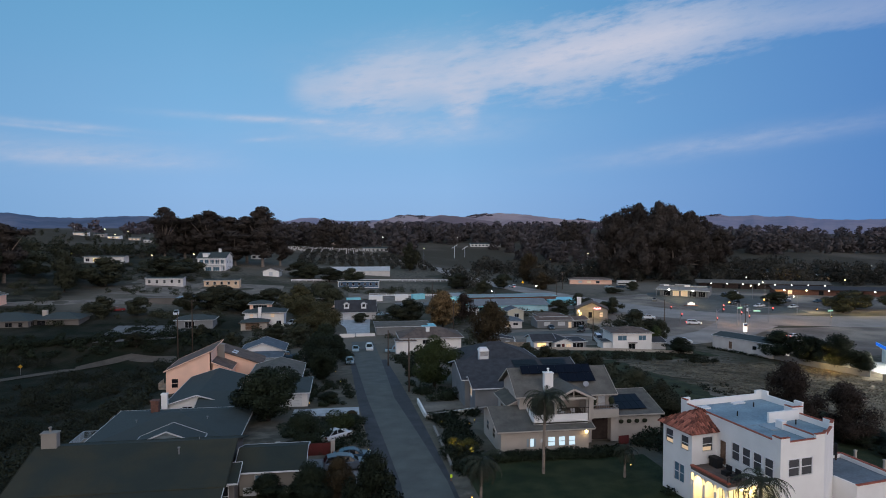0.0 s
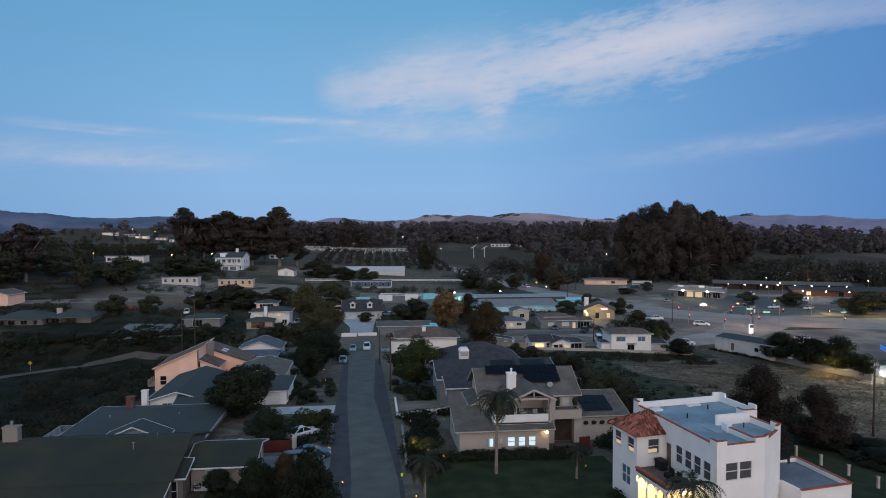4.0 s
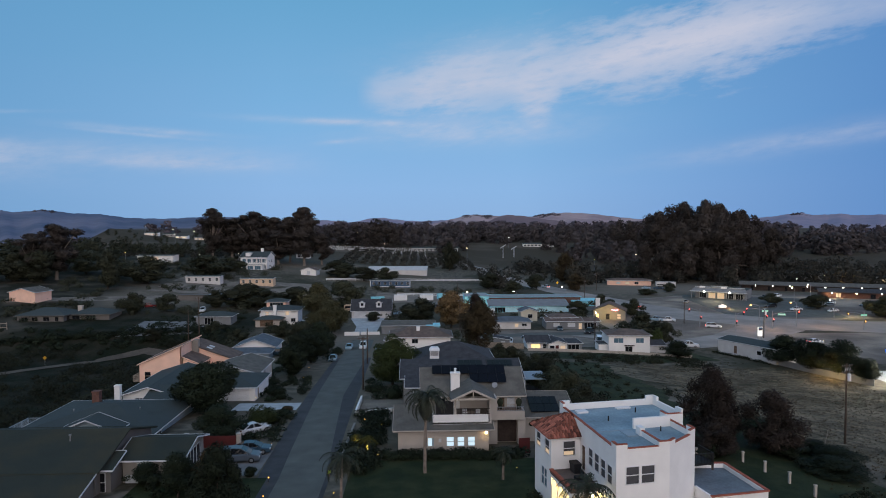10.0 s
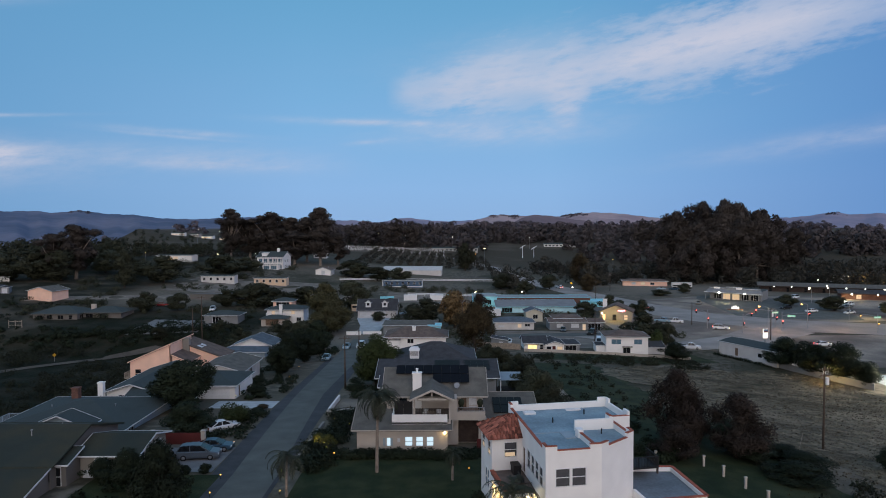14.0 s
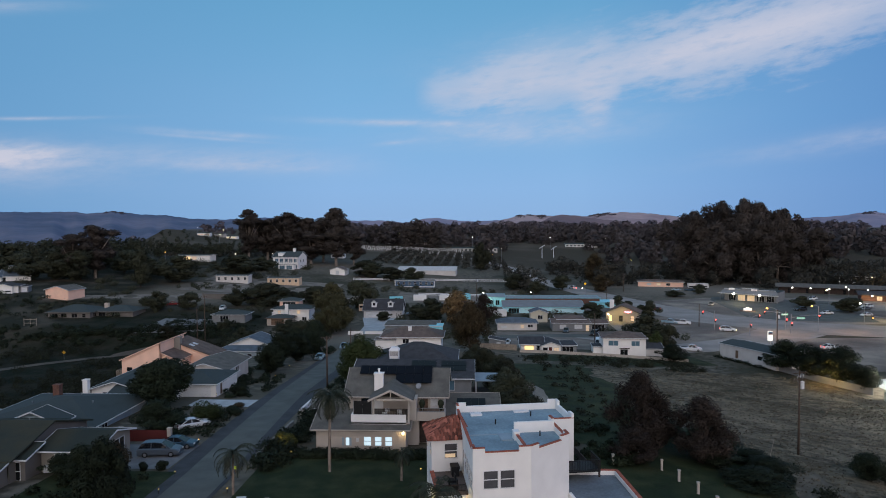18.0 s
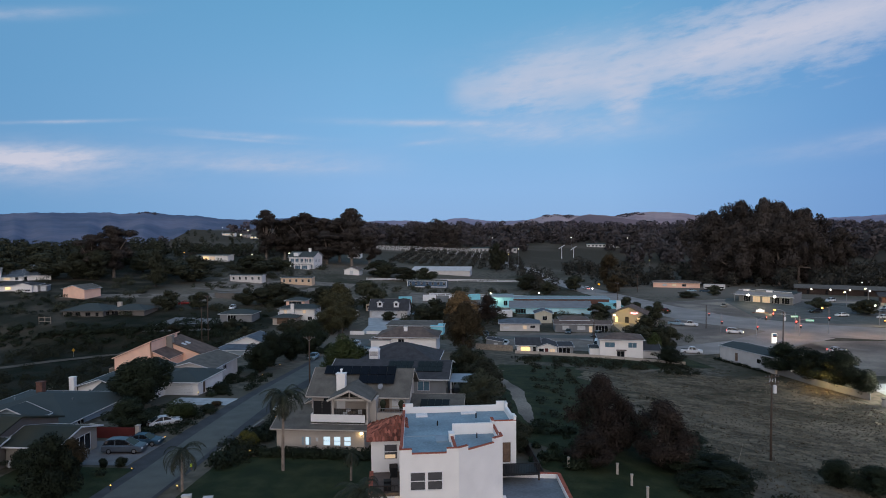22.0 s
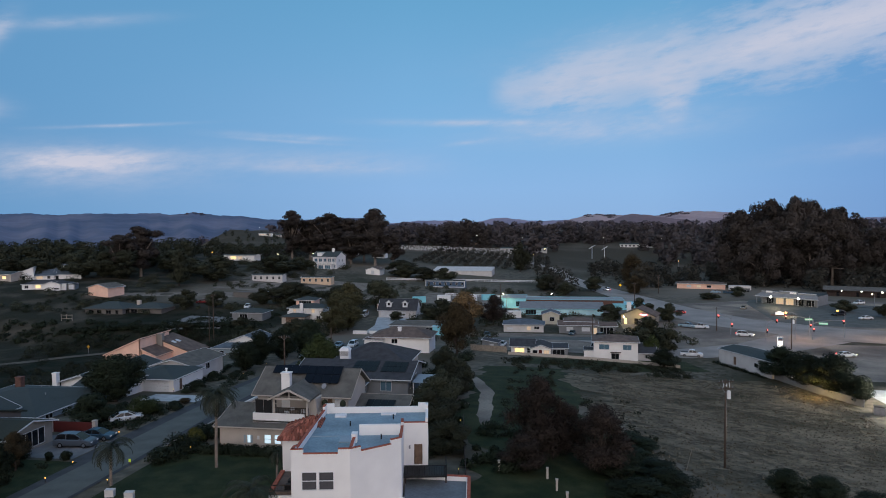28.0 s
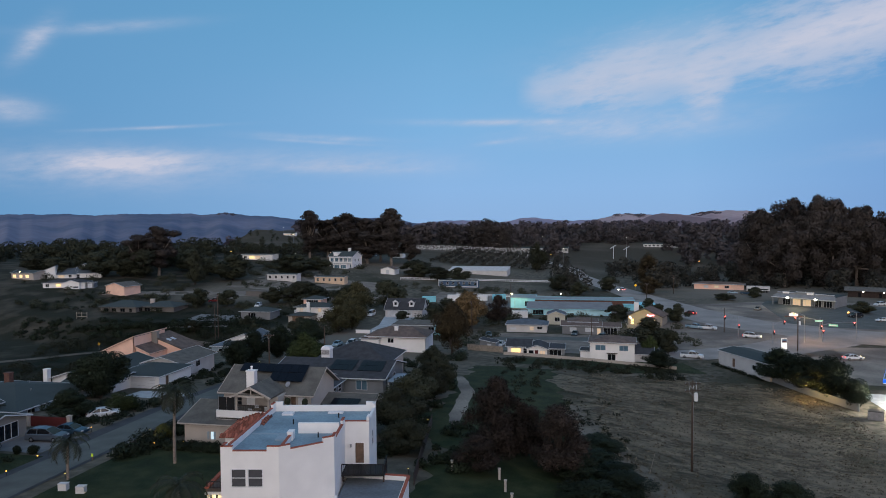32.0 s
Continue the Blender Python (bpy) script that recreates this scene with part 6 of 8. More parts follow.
part("canopy_band", Shape().box(-9.05, -7.05, 6.15, 9.05, 3.05, 6.85), "lit_sign_blue", h, "glowing blue band")
for x in (-6, 0, 6):
    for y in (-4, 1):
        part("canopy_light", Shape().box(x - 0.9, y - 0.9, 5.9, x + 0.9, y + 0.9, 5.99), "lit_white", h)
for x in (-5, 5):
    part("canopy_post", Shape().box(x - 0.25, -0.25, 0, x + 0.25, 0.25, 6), "paint_white", h)
    part("fuel_pump", Shape().box(x - 0.5, 1.2, 0, x + 0.5, 1.9, 1.9).box(x - 0.6, 1.1, 1.9, x + 0.6, 2.0, 2.1), "paint_white", h)
part("kiosk", Shape().box(-4, 9, 0, 10, 15, 3.4).box(-4.4, 8.6, 3.4, 10.4, 15.4, 3.7), "stucco_white", h)
for x in (-3.4, 0.0, 3.4, 6.8):
    part("kiosk_window", Shape().box(x, 8.93, 0.4, x + 2.8, 8.99, 2.6), "lit_panel", h, "brightly lit shop window")


# ---- trees and shrubs ----
def leaf_cloud(name, blobs, n, size, material, seed, long=1.0, shell=0.55, crisp=0.7):
    """Many small leaf clumps spread over overlapping lobes."""
    g = np.random.default_rng(seed)
    b = np.array(blobs, float)
    weight = (b[:, 3] * b[:, 4] * b[:, 5]) ** (2 / 3)
    pick = g.choice(len(b), n, p=weight / weight.sum())
    d = g.normal(size=(n, 3))
    d /= np.linalg.norm(d, axis=1)[:, None]
    r = shell + (1.08 - shell) * g.random(n) ** 0.7
    c = b[pick, :3] + b[pick, 3:] * d * r[:, None]
    u = g.normal(size=(n, 3))
    u[:, 2] *= 0.7
    u /= np.linalg.norm(u, axis=1)[:, None]
    w = np.cross(u, d + 0.5 * g.normal(size=(n, 3)))
    w /= np.linalg.norm(w, axis=1)[:, None] + 1e-9
    sz = size * (0.55 + 0.9 * g.random(n))[:, None]
    u, w = u * sz * long, w * sz * 0.62
    face = np.cross(u, w)
    face /= np.linalg.norm(face, axis=1)[:, None] + 1e-9
    flip = np.sign((face * d).sum(1))[:, None] + 1e-6
    face, w = face * flip, w * flip
    v = np.stack([c - u, c + w * 0.9 - u * 0.1, c + u, c - w], 1).reshape(-1, 3)[:, :]
    me = bpy.data.meshes.new(name)
    me.from_pydata(v.tolist(), [], np.arange(4 * n).reshape(-1, 4)[:, ::-1].tolist())
    me.shade_smooth()
    # a crown shades as one rounded mass, each leaf a little apart from it
    bend = d + crisp * face
    bend /= np.linalg.norm(bend, axis=1)[:, None] + 1e-9
    me.normals_split_custom_set_from_vertices(np.repeat(bend, 4, 0).tolist())
    me.materials.append(M[material])
    return me


def lobes(rng, count, r, z0, z1, lobe, flat=0.8):
    out = []
    for i in range(count):
        a, q = rng.uniform(0, math.tau), math.sqrt(rng.random())
        z = rng.uniform(z0, z1)
        edge = math.sin(math.pi * min(1, max(0.12, (z - z0) / (z1 - z0 + 1e-6) * 0.85 + 0.12)))
        rr = lobe * rng.uniform(0.7, 1.25)
        k = max(0.0, r * edge - rr * 0.6) * q
        out.append((k * math.cos(a), k * math.sin(a), z, rr, rr, rr * flat))
    return out


def woody(rng, tips, height, r0, fork):
    """A tapered trunk with limbs that reach to the lobes."""
    s = Shape()
    bend = [(0, 0, -0.6), (rng.uniform(-0.2, 0.2), rng.uniform(-0.2, 0.2), fork * 0.5), (rng.uniform(-0.3, 0.3), rng.uniform(-0.3, 0.3), fork)]
    s.tube(bend[0], bend[1], r0 * 1.25, r0 * 0.9, 7).tube(bend[1], bend[2], r0 * 0.9, r0 * 0.75, 7)
    for t in tips:
        mid = Vector(bend[2]).lerp(Vector(t[:3]), 0.55) + Vector((rng.uniform(-0.3, 0.3), rng.uniform(-0.3, 0.3), 0.25))
        s.tube(bend[2], mid, r0 * 0.45, r0 * 0.28, 5).tube(mid, t[:3], r0 * 0.28, r0 * 0.08, 5)
    return s


PROTO = {}


def make_tree(kind, variant):
    """A tree of its kind at its usual size; returns it with its height and crown radius."""
    rng = random.Random(f"{kind}{variant}")
    seed = rng.randrange(10**6)
    style, leaf = kind.split("_", 1)
    ob = thing("tree" if style not in ("bush", "scrub") else "shrub", "", "tree" if style not in ("bush", "scrub") else "shrub")
    if style in ("round", "mid"):
        h, r = 8.0, 4.4
        bl = lobes(rng, 34, r, 1.3, 7.2, 1.3)
        bl = [(x * rng.uniform(0.8, 1.25), y * rng.uniform(0.8, 1.25), z, a * k, b * k, c * k) for x, y, z, a, b, c in bl for k in (rng.choice((0.7, 1.0, 1.0, 1.3)),)]
        part("trunk", woody(rng, bl[:8], h, 0.24, 2.2), "bark", ob)
        part("crown", leaf_cloud("crown", bl, *((18000, 0.128) if style == "round" else (7500, 0.22)), leaf, seed, 1.2), None, ob)
    elif style == "gum":
        h, r = 34.0, 9.5
        bl = lobes(rng, 14, r * 1.3, 23, 32, 3.4, 0.6) + lobes(rng, 26, r * 1.1, 7, 27, 3.2, 0.85)
        tr = woody(rng, bl[:12], h, 0.75, 12)
        part("trunk", tr, "bark_pale", ob)
        part("crown", leaf_cloud("crown", bl, 16000, 0.46, leaf, seed, 1.2, 0.3), None, ob)
    elif style == "wood":
        h, r = 36.0, 17.0
        bl = lobes(rng, 46, r * 1.15, 3, 30, 4.4, 0.85) + lobes(rng, 22, r * 0.95, 22, 33.5, 3.8, 0.8)
        part("trunk", woody(rng, bl[:10], h, 1.0, 8), "bark_pale", ob)
        part("crown", leaf_cloud("crown", bl, 30000, 0.52, leaf, seed, 1.1, 0.4), None, ob)
    elif style == "cone":
        h, r = 22.0, 4.5
        bl = [(rng.uniform(-0.5, 0.5) * r * (1 - k / 22), rng.uniform(-0.5, 0.5) * r * (1 - k / 22), 2.5 + k * 0.86, 2.6 * (1.12 - k / 22), 2.6 * (1.12 - k / 22), 1.5) for k in range(22)]
        part("trunk", Shape().tube((0, 0, -0.8), (0, 0, 14), 0.5, 0.15, 7), "bark", ob)
        part("crown", leaf_cloud("crown", bl, 5500, 0.42, leaf, seed, 1.1), None, ob)
    elif style == "bush":
        h, r = 2.4, 1.8
        bl = lobes(rng, 8, r, 0.5, 1.9, 0.8)
        part("stems", woody(rng, bl[:5], h, 0.07, 0.4), "bark", ob)
        part("foliage", leaf_cloud("foliage", bl, 4500, 0.075, leaf, seed, 1.4), None, ob)
    elif style == "thin":
        h, r = 9.0, 5.2
        bl = lobes(rng, 40, r, 1.2, 8.3, 1.3, 0.9)
        s = woody(rng, bl, h, 0.22, 1.4)
        part("trunk", s, "bark", ob)
        part("crown", leaf_cloud("twigs", bl, 24000, 0.09, leaf, seed, 1.9, 0.02), None, ob)
    return ob, h, r


def tree(kind, label, x, y, h, r, variant=0, z=None, group=""):
    m = pose(x, y, gz(x, y) if z is None else z, 0, 0, (x * 37 + y * 53) % 360)
    key = (kind, variant)
    if key not in PROTO:
        PROTO[key] = make_tree(kind, variant)
        ob, h0, r0 = PROTO[key]
        ob.matrix_basis = m
        PROTO[key] = (ob, h0, r0, h, r)
        for c in ob.children:
            c.scale = (r / r0, r / r0, h / h0)
    else:
        first, h0, r0, h1, r1 = PROTO[key]
        ob = copy_thing(first, m)
        for c in ob.children:
            c.scale = (r / r0, r / r0, h / h0)
    tagged(ob, label, group=group)
    return ob


DARK = "dark dense broad-leaved tree in evening shade"
tree("round_leaf_dark", "dark broad tree in front of the grey-roofed houses", -11.3, 100, 8.8, 5.4)
tree("round_leaf_dark", "small dark tree at the kerb", 2.6, 59.0, 7.3, 2.8, 1)
tree("round_leaf_dark", "dark garden tree beside a drive", -7.9, 68.6, 2.5, 2.0, 1)
tree("round_leaf_dark", "dark garden tree beside a drive", -4.6, 68.8, 2.0, 1.5, 0)
tree("round_leaf_dark", "loose dark garden tree at the edge of a drive", -3.4, 65.2, 4.6, 2.4, 1)
tree("round_leaf_brown", "loose brownish garden tree at the edge of a drive", -0.6, 66.6, 4.4, 1.9)
tree("bush_leaf_dark", "dark rounded shrub beside a drive", -3.2, 70.6, 1.9, 1.5)
tree("bush_leaf_dark", "small clipped shrub at the edge of the drive", 0.6, 70.4, 1.1, 0.8)
tree("bush_leaf_dark", "small clipped shrub at the edge of the drive", 2.6, 70.8, 1.2, 0.9)
tree("round_leaf_dark", "low dark tree behind the red fence", -5.2, 86.0, 4.4, 3.6, 1)
tree("bush_leaf_mid", "feathery olive pampas shrub on the verge", -0.9, 92.0, 3.0, 2.6)
tree("bush_leaf_dark", "dark shrub before the garage house", -2.6, 110.5, 2.0, 2.2)
tree("bush_leaf_dark", "low dark shrub on the verge", 1.2, 97.0, 1.2, 1.6)
tree("bush_leaf_brown", "brown dry shrub on the verge", 1.0, 100.0, 0.9, 1.5)
tree("round_leaf_mid", "rounded green street tree by a utility pole", 16.6, 122, 9.6, 5.0)
for x, y, h, r, v in ((-4.2, 134, 7.0, 3.6, 0), (-5.2, 143, 7.6, 4.0, 1), (-3.4, 152, 7.2, 3.8, 0), (-6.0, 160, 7.0, 3.8, 1), (-2.5, 166, 6.4, 3.4, 0), (-5, 176, 7.5, 4.5, 1)):
    tree("round_leaf_dark", "dark street tree lining the west verge", x, y, h, r, v, group="street trees")
tree("mid_leaf_olive", "olive broad tree behind the houses", -16.5, 252, 12.6, 7.2)
tree("mid_leaf_shade", DARK, -8, 266, 12.5, 7.5, 1)
tree("thin_leaf_olive", "large thinly leaved olive tree", -12, 226, 11.5, 8.0)
tree("thin_leaf_olive", "olive thinly leaved street tree", -8, 207, 9.0, 6.2)
tree("round_leaf_brown", "brown autumn tree among low houses", 37.5, 167, 12.8, 5.3)
tree("mid_leaf_orange", "orange-brown autumn tree behind a utility pole", 33, 222, 12.4, 6.6)
tree("mid_leaf_shade", DARK, 23, 236, 8.4, 7.2, 0)
tree("thin_twig", "pale half-bare tree beside the autumn trees", 42, 232, 10.5, 5.5)
tree("mid_leaf_shade", DARK, 88.6, 192, 8.6, 6.6, 0)
tree("mid_leaf_shade", DARK, 93, 186, 6.6, 3.4, 1)
tree("bush_leaf_mid", "tall shrub beside the white house", 87, 176, 6.0, 2.4)
tree("round_leaf_dark", "low dark bush by the parked pickup", 88, 163.5, 4.4, 4.0, 1)
for x, y, h, r, v in ((59.3, 80.6, 10.2, 4.7, 0), (66.3, 79.2, 8.2, 4.7, 1), (62.5, 84, 6.5, 3.6, 1), (57.5, 76, 4.2, 3.4, 0)):
    tree("thin_twig", "tangled brown half-bare shrub at the edge of the field", x, y, h, r, v, group="field shrubs")
for x, y, h, r, v in ((44.5, 88, 6.4, 4.0, 0), (44.2, 96, 7.0, 3.6, 1), (43.5, 104, 6.4, 3.6, 0), (44, 112, 6.6, 3.6, 1), (43.5, 120, 6.2, 3.4, 0), (48, 80, 4.4, 3.2, 1), (40.5, 129, 6.4, 3.4, 1), (39, 138, 6.0, 3.2, 0)):
    tree("round_leaf_shade", "dark green garden tree behind the villa", x, y, h, r, v, group="garden trees")
for x, y, h, r, v in ((112.6, 157.5, 7.4, 5.2, 1), (115.5, 150, 8.2, 5.6, 0), (118.0, 143.5, 8.6, 5.8, 1), (120.4, 138.4, 6.0, 3.2, 0)):
    tree("round_leaf_dark", "dense tree behind a block wall", x, y, h, r, v, group="wall trees")
for x, y, h, r, v in ((70.5, 72.5, 2.2, 4.0, 1), (77, 60, 2.2, 4.0, 0), (64, 90, 2.6, 4.0, 1), (71, 86, 1.5, 3.6, 1), (68, 80, 2.6, 3.6, 0), (72, 92, 1.8, 3.6, 0), (73.5, 82, 1.7, 3.0, 1), (74, 78, 2.2, 3.8, 1), (88.4, 82.5, 4.0, 2.6, 0), (92.5, 82, 3.6, 3.2, 1), (97, 80, 3.2, 3.4, 0)):
    tree("round_leaf_dark", "low dark scrub at the edge of the field", x, y, h, r, v, group="field scrub")
# tall gum trees on the rise
for x, y, h, r, v in ((-108, 424, 33, 9.0, 0), (-98, 432, 27, 10, 1), (-83, 428, 33, 11, 1), (-72, 436, 29, 11, 2), (-61, 434, 30, 11, 2), (-49.6, 420, 37, 10.5, 0), (-40, 430, 21, 8, 2), (-90, 440, 27, 12, 2), (-66, 420, 22, 10, 1)):
    tree("gum_leaf_gum", "tall dark gum tree with bare lower trunk", x, y, h, r, v, group="gum trees")
for x, y, h, r, v in ((170, 398, 43, 15, 0), (190, 410, 49, 18, 1), (210, 404, 48, 17, 0), (228, 412, 44, 15, 1), (180, 390, 36, 14, 1), (204, 388, 38, 15, 0), (200, 400, 50, 15, 1), (218, 396, 43, 14, 1)):
    tree("wood_leaf_gum", "huge dense dark gum tree", x, y, h, r, v, group="gum trees")
tree("gum_leaf_gum", "tall narrow gum tree beside the grove", 247, 410, 33, 8, 1)
tree("mid_leaf_shade", "tall dark tree by the highway", 43.6, 443, 19, 6.5, 0)
tree("mid_leaf_shade", "tall narrow dark tree on the slope", -117, 300, 18, 6.0, 1)
tree("gum_leaf_gum", "tall spreading dark tree on the ridge", -148, 316, 27, 9, 1)
tree("gum_leaf_gum", "tall spreading dark tree on the ridge", -156, 310, 22, 8, 2)
tree("mid_leaf_shade", "broad dark tree on the ridge", -151, 308, 15, 10, 1)
tree("mid_leaf_shade", "broad dark tree on the ridge", -162, 306, 13, 9, 0)
tree("mid_leaf_shade", "wide dark tree on the slope", -90, 352, 11, 14, 0)
tree("mid_leaf_shade", "wide dark tree on the slope", -48, 274, 9.5, 9, 1)
tree("thin_leaf_olive", "large thinly leaved olive tree by the street", -5.5, 214, 10.5, 6.5)
for x, y, h, r, v in ((-172, 300, 11, 9, 0), (-190, 292, 10, 9, 1), (-206, 300, 10, 10, 0), (-146, 340, 12, 10, 1), (-165, 352, 12, 11, 0), (-186, 348, 12, 11, 1), (-208, 340, 12, 11, 0), (-226, 330, 12, 11, 1)):
    tree("mid_leaf_shade", "dark broad tree in the belt on the slope", x, y, h, r, v, group="slope trees")
tree("mid_leaf_shade", "wide dark tree on the slope", -22, 379, 10, 11, 1)
tree("mid_leaf_shade", DARK, -108, 321, 13, 12, 0)
for x, y, h, r, v in ((-96, 372, 9, 9, 1), (-84, 376, 8, 8, 0), (-52, 270, 7.6, 8.0, 1), (-40, 268, 7.6, 7.5, 0), (-30, 284, 7.5, 7.5, 1), (-19, 372, 9, 8, 0), (-8, 368, 8, 8, 1), (4, 368, 8, 7, 0), (60, 352, 8.5, 7, 1), (70, 330, 6.5, 5, 0), (86, 352, 8, 6, 1), (-75, 256, 7, 5, 1), (-86, 252, 7.5, 5.5, 0), (-60, 268, 7, 5, 0), (-128, 330, 10, 8, 1), (-170, 330, 12, 9, 0), (-185, 312, 11, 9, 1), (-62, 210, 4.5, 3.5, 1), (-44, 214, 4, 3, 0), (8, 262, 5.5, 5, 0), (6, 238, 3.6, 3.4, 1), (-20, 204, 5, 4, 0), (-12, 190, 6.5, 4.5, 1), (-32, 196, 4, 3, 0)):
    tree("mid_leaf_shade", DARK, x, y, h, r, v)
tree("thin_leaf_brown", "brown thinly leaved tree by the highway", 108, 380, 18, 9)
tree("thin_leaf_brown", "brown thinly leaved tree by the lane", 104, 340, 9, 7)
for x, y, h, r, v in ((96, 262, 6.5, 5, 0), (84, 250, 5.5, 5, 1), (104, 246, 6.5, 4.5, 0), (150, 330, 5, 4, 1), (176, 280, 4.5, 5, 0), (186, 262, 6, 6, 1), (196, 236, 8, 7, 0), (208, 244, 8, 8, 1), (224, 238, 8, 7, 0), (240, 250, 9, 8, 1), (134, 318, 3, 5, 0)):
    tree("mid_leaf_shade", "dark green tree round the shops", x, y, h, r, v, group="shop trees")


def shrubs(name, label, spots, n_leaf, size, material, seed):
    """A thicket of small shrubs, too many to count."""
    g = random.Random(seed)
    bl = []
    for x, y, r in spots:
        z = gz(x, y) + float(far_z(np.array(x), np.array(y)))
        for _ in range(3):
            bl.append((x + g.uniform(-0.6, 0.6) * r, y + g.uniform(-0.6, 0.6) * r, z + r * g.uniform(0.2, 0.55), r * g.uniform(0.6, 0.95), r * g.uniform(0.6, 0.95), r * g.uniform(0.45, 0.75)))
    return tagged(new(name, leaf_cloud(name, bl, n_leaf, size, material, seed)), label, "shrubs", kind="stuff")


g = random.Random(8)


def scatter(n, x0, x1, y0, y1, r0, r1, ok=lambda x, y: True):
    out = []
    while len(out) < n:
        x, y = g.uniform(x0, x1), g.uniform(y0, y1)
        if ok(x, y):
            out.append((x, y, g.uniform(r0, r1)))
    return out


LANE = ((-150, -120, -98, -90, -81, -72.8, -62.5, -50), (138, 160, 178.3, 187.5, 195, 200.7, 204.8, 199))


def clear_lane(x, y):
    """Whether a spot neither lies on the gully lane nor hides it from above."""
    d = y - float(np.interp(x, *LANE))
    return x > -50 or d > 3 or d < -10


shrubs("gully_scrub", "dark coastal scrub on the gully slopes", scatter(620, -110, -32, 56, 206, 0.7, 2.6, clear_lane), 120000, 0.19, "scrub", 1)
shrubs("hillside_scrub", "dark scrub and hedges on the far slope", scatter(150, -140, -40, 206, 222, 0.7, 1.8), 14000, 0.28, "leaf_dark", 2)
shrubs("garden_scrub", "mixed dark garden planting", scatter(80, -75, -42, 214, 245, 0.4, 1.4) + scatter(60, -150, -105, 232, 262, 0.6, 1.8) + scatter(50, -40, -10, 178, 232, 0.6, 1.8), 14000, 0.22, "leaf_dark", 3)
shrubs("field_weeds", "dark weeds along the field edge", scatter(120, 50, 92, 150, 163, 0.5, 1.2) + scatter(70, 53, 62, 84, 150, 0.3, 1.0) + scatter(60, 66, 110, 52, 64, 0.4, 1.2) + scatter(90, 68, 84, 56, 84, 0.3, 1.0, lambda x, y: x < 78 + (80 - y) * 0.5) + scatter(60, 66, 76, 84, 120, 0.25, 0.8), 24000, 0.17, "scrub", 4)


def tussocks(name, label, spots, material, seed):
    """Low clumps of grass, each a few leaning blades, too many to count."""
    rng = random.Random(seed)
    s = Shape()
    for x, y, r in spots:
        z = gz(x, y) + 0.03
        for _ in range(4):
            a, w, h = rng.uniform(0, math.tau), r * rng.uniform(0.25, 0.5), r * rng.uniform(0.5, 1.0)
            ox, oy = x + rng.uniform(-r, r), y + rng.uniform(-r, r) * 0.6
            dx, dy = math.cos(a) * w, math.sin(a) * w
            lx, ly = rng.uniform(-h, h) * 0.7, rng.uniform(-h, h) * 0.7
            s.face((ox - dx, oy - dy, z), (ox + dx, oy + dy, z), (ox + dx * 0.3 + lx, oy + dy * 0.3 + ly, z + h))
    return tagged(part(name, s, material), label, "grass", kind="stuff")


tussocks("field_grass_tussocks", "pale dry grass standing in small tussocks", scatter(9000, 72, 118, 58, 151, 0.10, 0.28, lambda x, y: x > 74 + (86 - y) * 0.35), "tuft", 21)
tussocks("field_green_tussocks", "darker green grass between the dry tussocks", scatter(3200, 66, 118, 54, 160, 0.10, 0.26), "leaf_brown", 22)


def woods(name, label, spots, n_leaf, size, material, seed, slim=0.30):
    """A wood of tall trees, each a stack of uneven clumps, too many to count; spots hold x, y and height."""
    g2 = random.Random(seed)
    bl = []
    for x, y, h in spots:
        z = gz(x, y) + float(far_z(np.array(x), np.array(y)))
        w = h * slim * g2.uniform(0.75, 1.35)
        for k in range(5):
            u = (k + 0.6) / 5
            q = w * g2.uniform(0.55, 0.9) * (1.1 - 0.55 * abs(u - 0.5))
            bl.append((x + g2.uniform(-0.45, 0.45) * w, y + g2.uniform(-0.45, 0.45) * w, z + h * u * 0.92, q, q, h * 0.16 * g2.uniform(0.8, 1.2)))
    return tagged(new(name, leaf_cloud(name, bl, n_leaf, size, material, seed, 1.0, 0.75, 0.15)), label, "woods", kind="stuff")


woods("valley_woods", "dark woods and orchards filling the valley", scatter(260, 60, 330, 335, 470, 5, 12, lambda x, y: abs(x - 88 + (y - 370) * 0.2) > 18 and not (115 < x < 195 and y < 372)) + scatter(150, 230, 460, 240, 400, 5, 12, lambda x, y: x > 285 or y > 345), 110000, 0.55, "leaf_valley_hazed", 5, 0.42)
woods("ridge_woods", "dark woods on the ridge", scatter(150, -360, -165, 318, 480, 6, 13, lambda x, y: y > 330 or x < -205) + scatter(110, -230, -118, 430, 560, 3.5, 7) + scatter(60, -330, -120, 640, 840, 3, 7), 80000, 0.6, "leaf_shade", 6, 0.45)
woods("far_woods", "far dark belt of trees across the valley", scatter(560, -260, 620, 560, 860, 8, 21, lambda x, y: x > -112 and (abs(x - 75) > 26 or y > 640) and not (-110 < x < 45 and y < 665) and not (70 < x < 160 and y < 735)), 180000, 1.15, "leaf_far_hazed", 7, 0.36)
woods("far_grove", "tall thin gum trees beyond the nursery", [(-92 + i * 7.5 + (i * 37 % 5), 668 + (i * 53) % 40, 17 + (i * 29) % 7) for i in range(8)] + [(-28 + i * 5.2, 642 + (i * 31) % 16, 24 + (i * 17) % 6) for i in range(7)] + [(232 + i * 6, 700 + (i * 23) % 20, 27 + (i * 13) % 7) for i in range(6)], 16000, 0.8, "leaf_gum", 17, 0.24)
woods("distant_woods", "distant woods below the hills", scatter(420, -460, 1500, 900, 2200, 13, 26), 80000, 2.4, "leaf_distant_hazed", 9, 0.5)
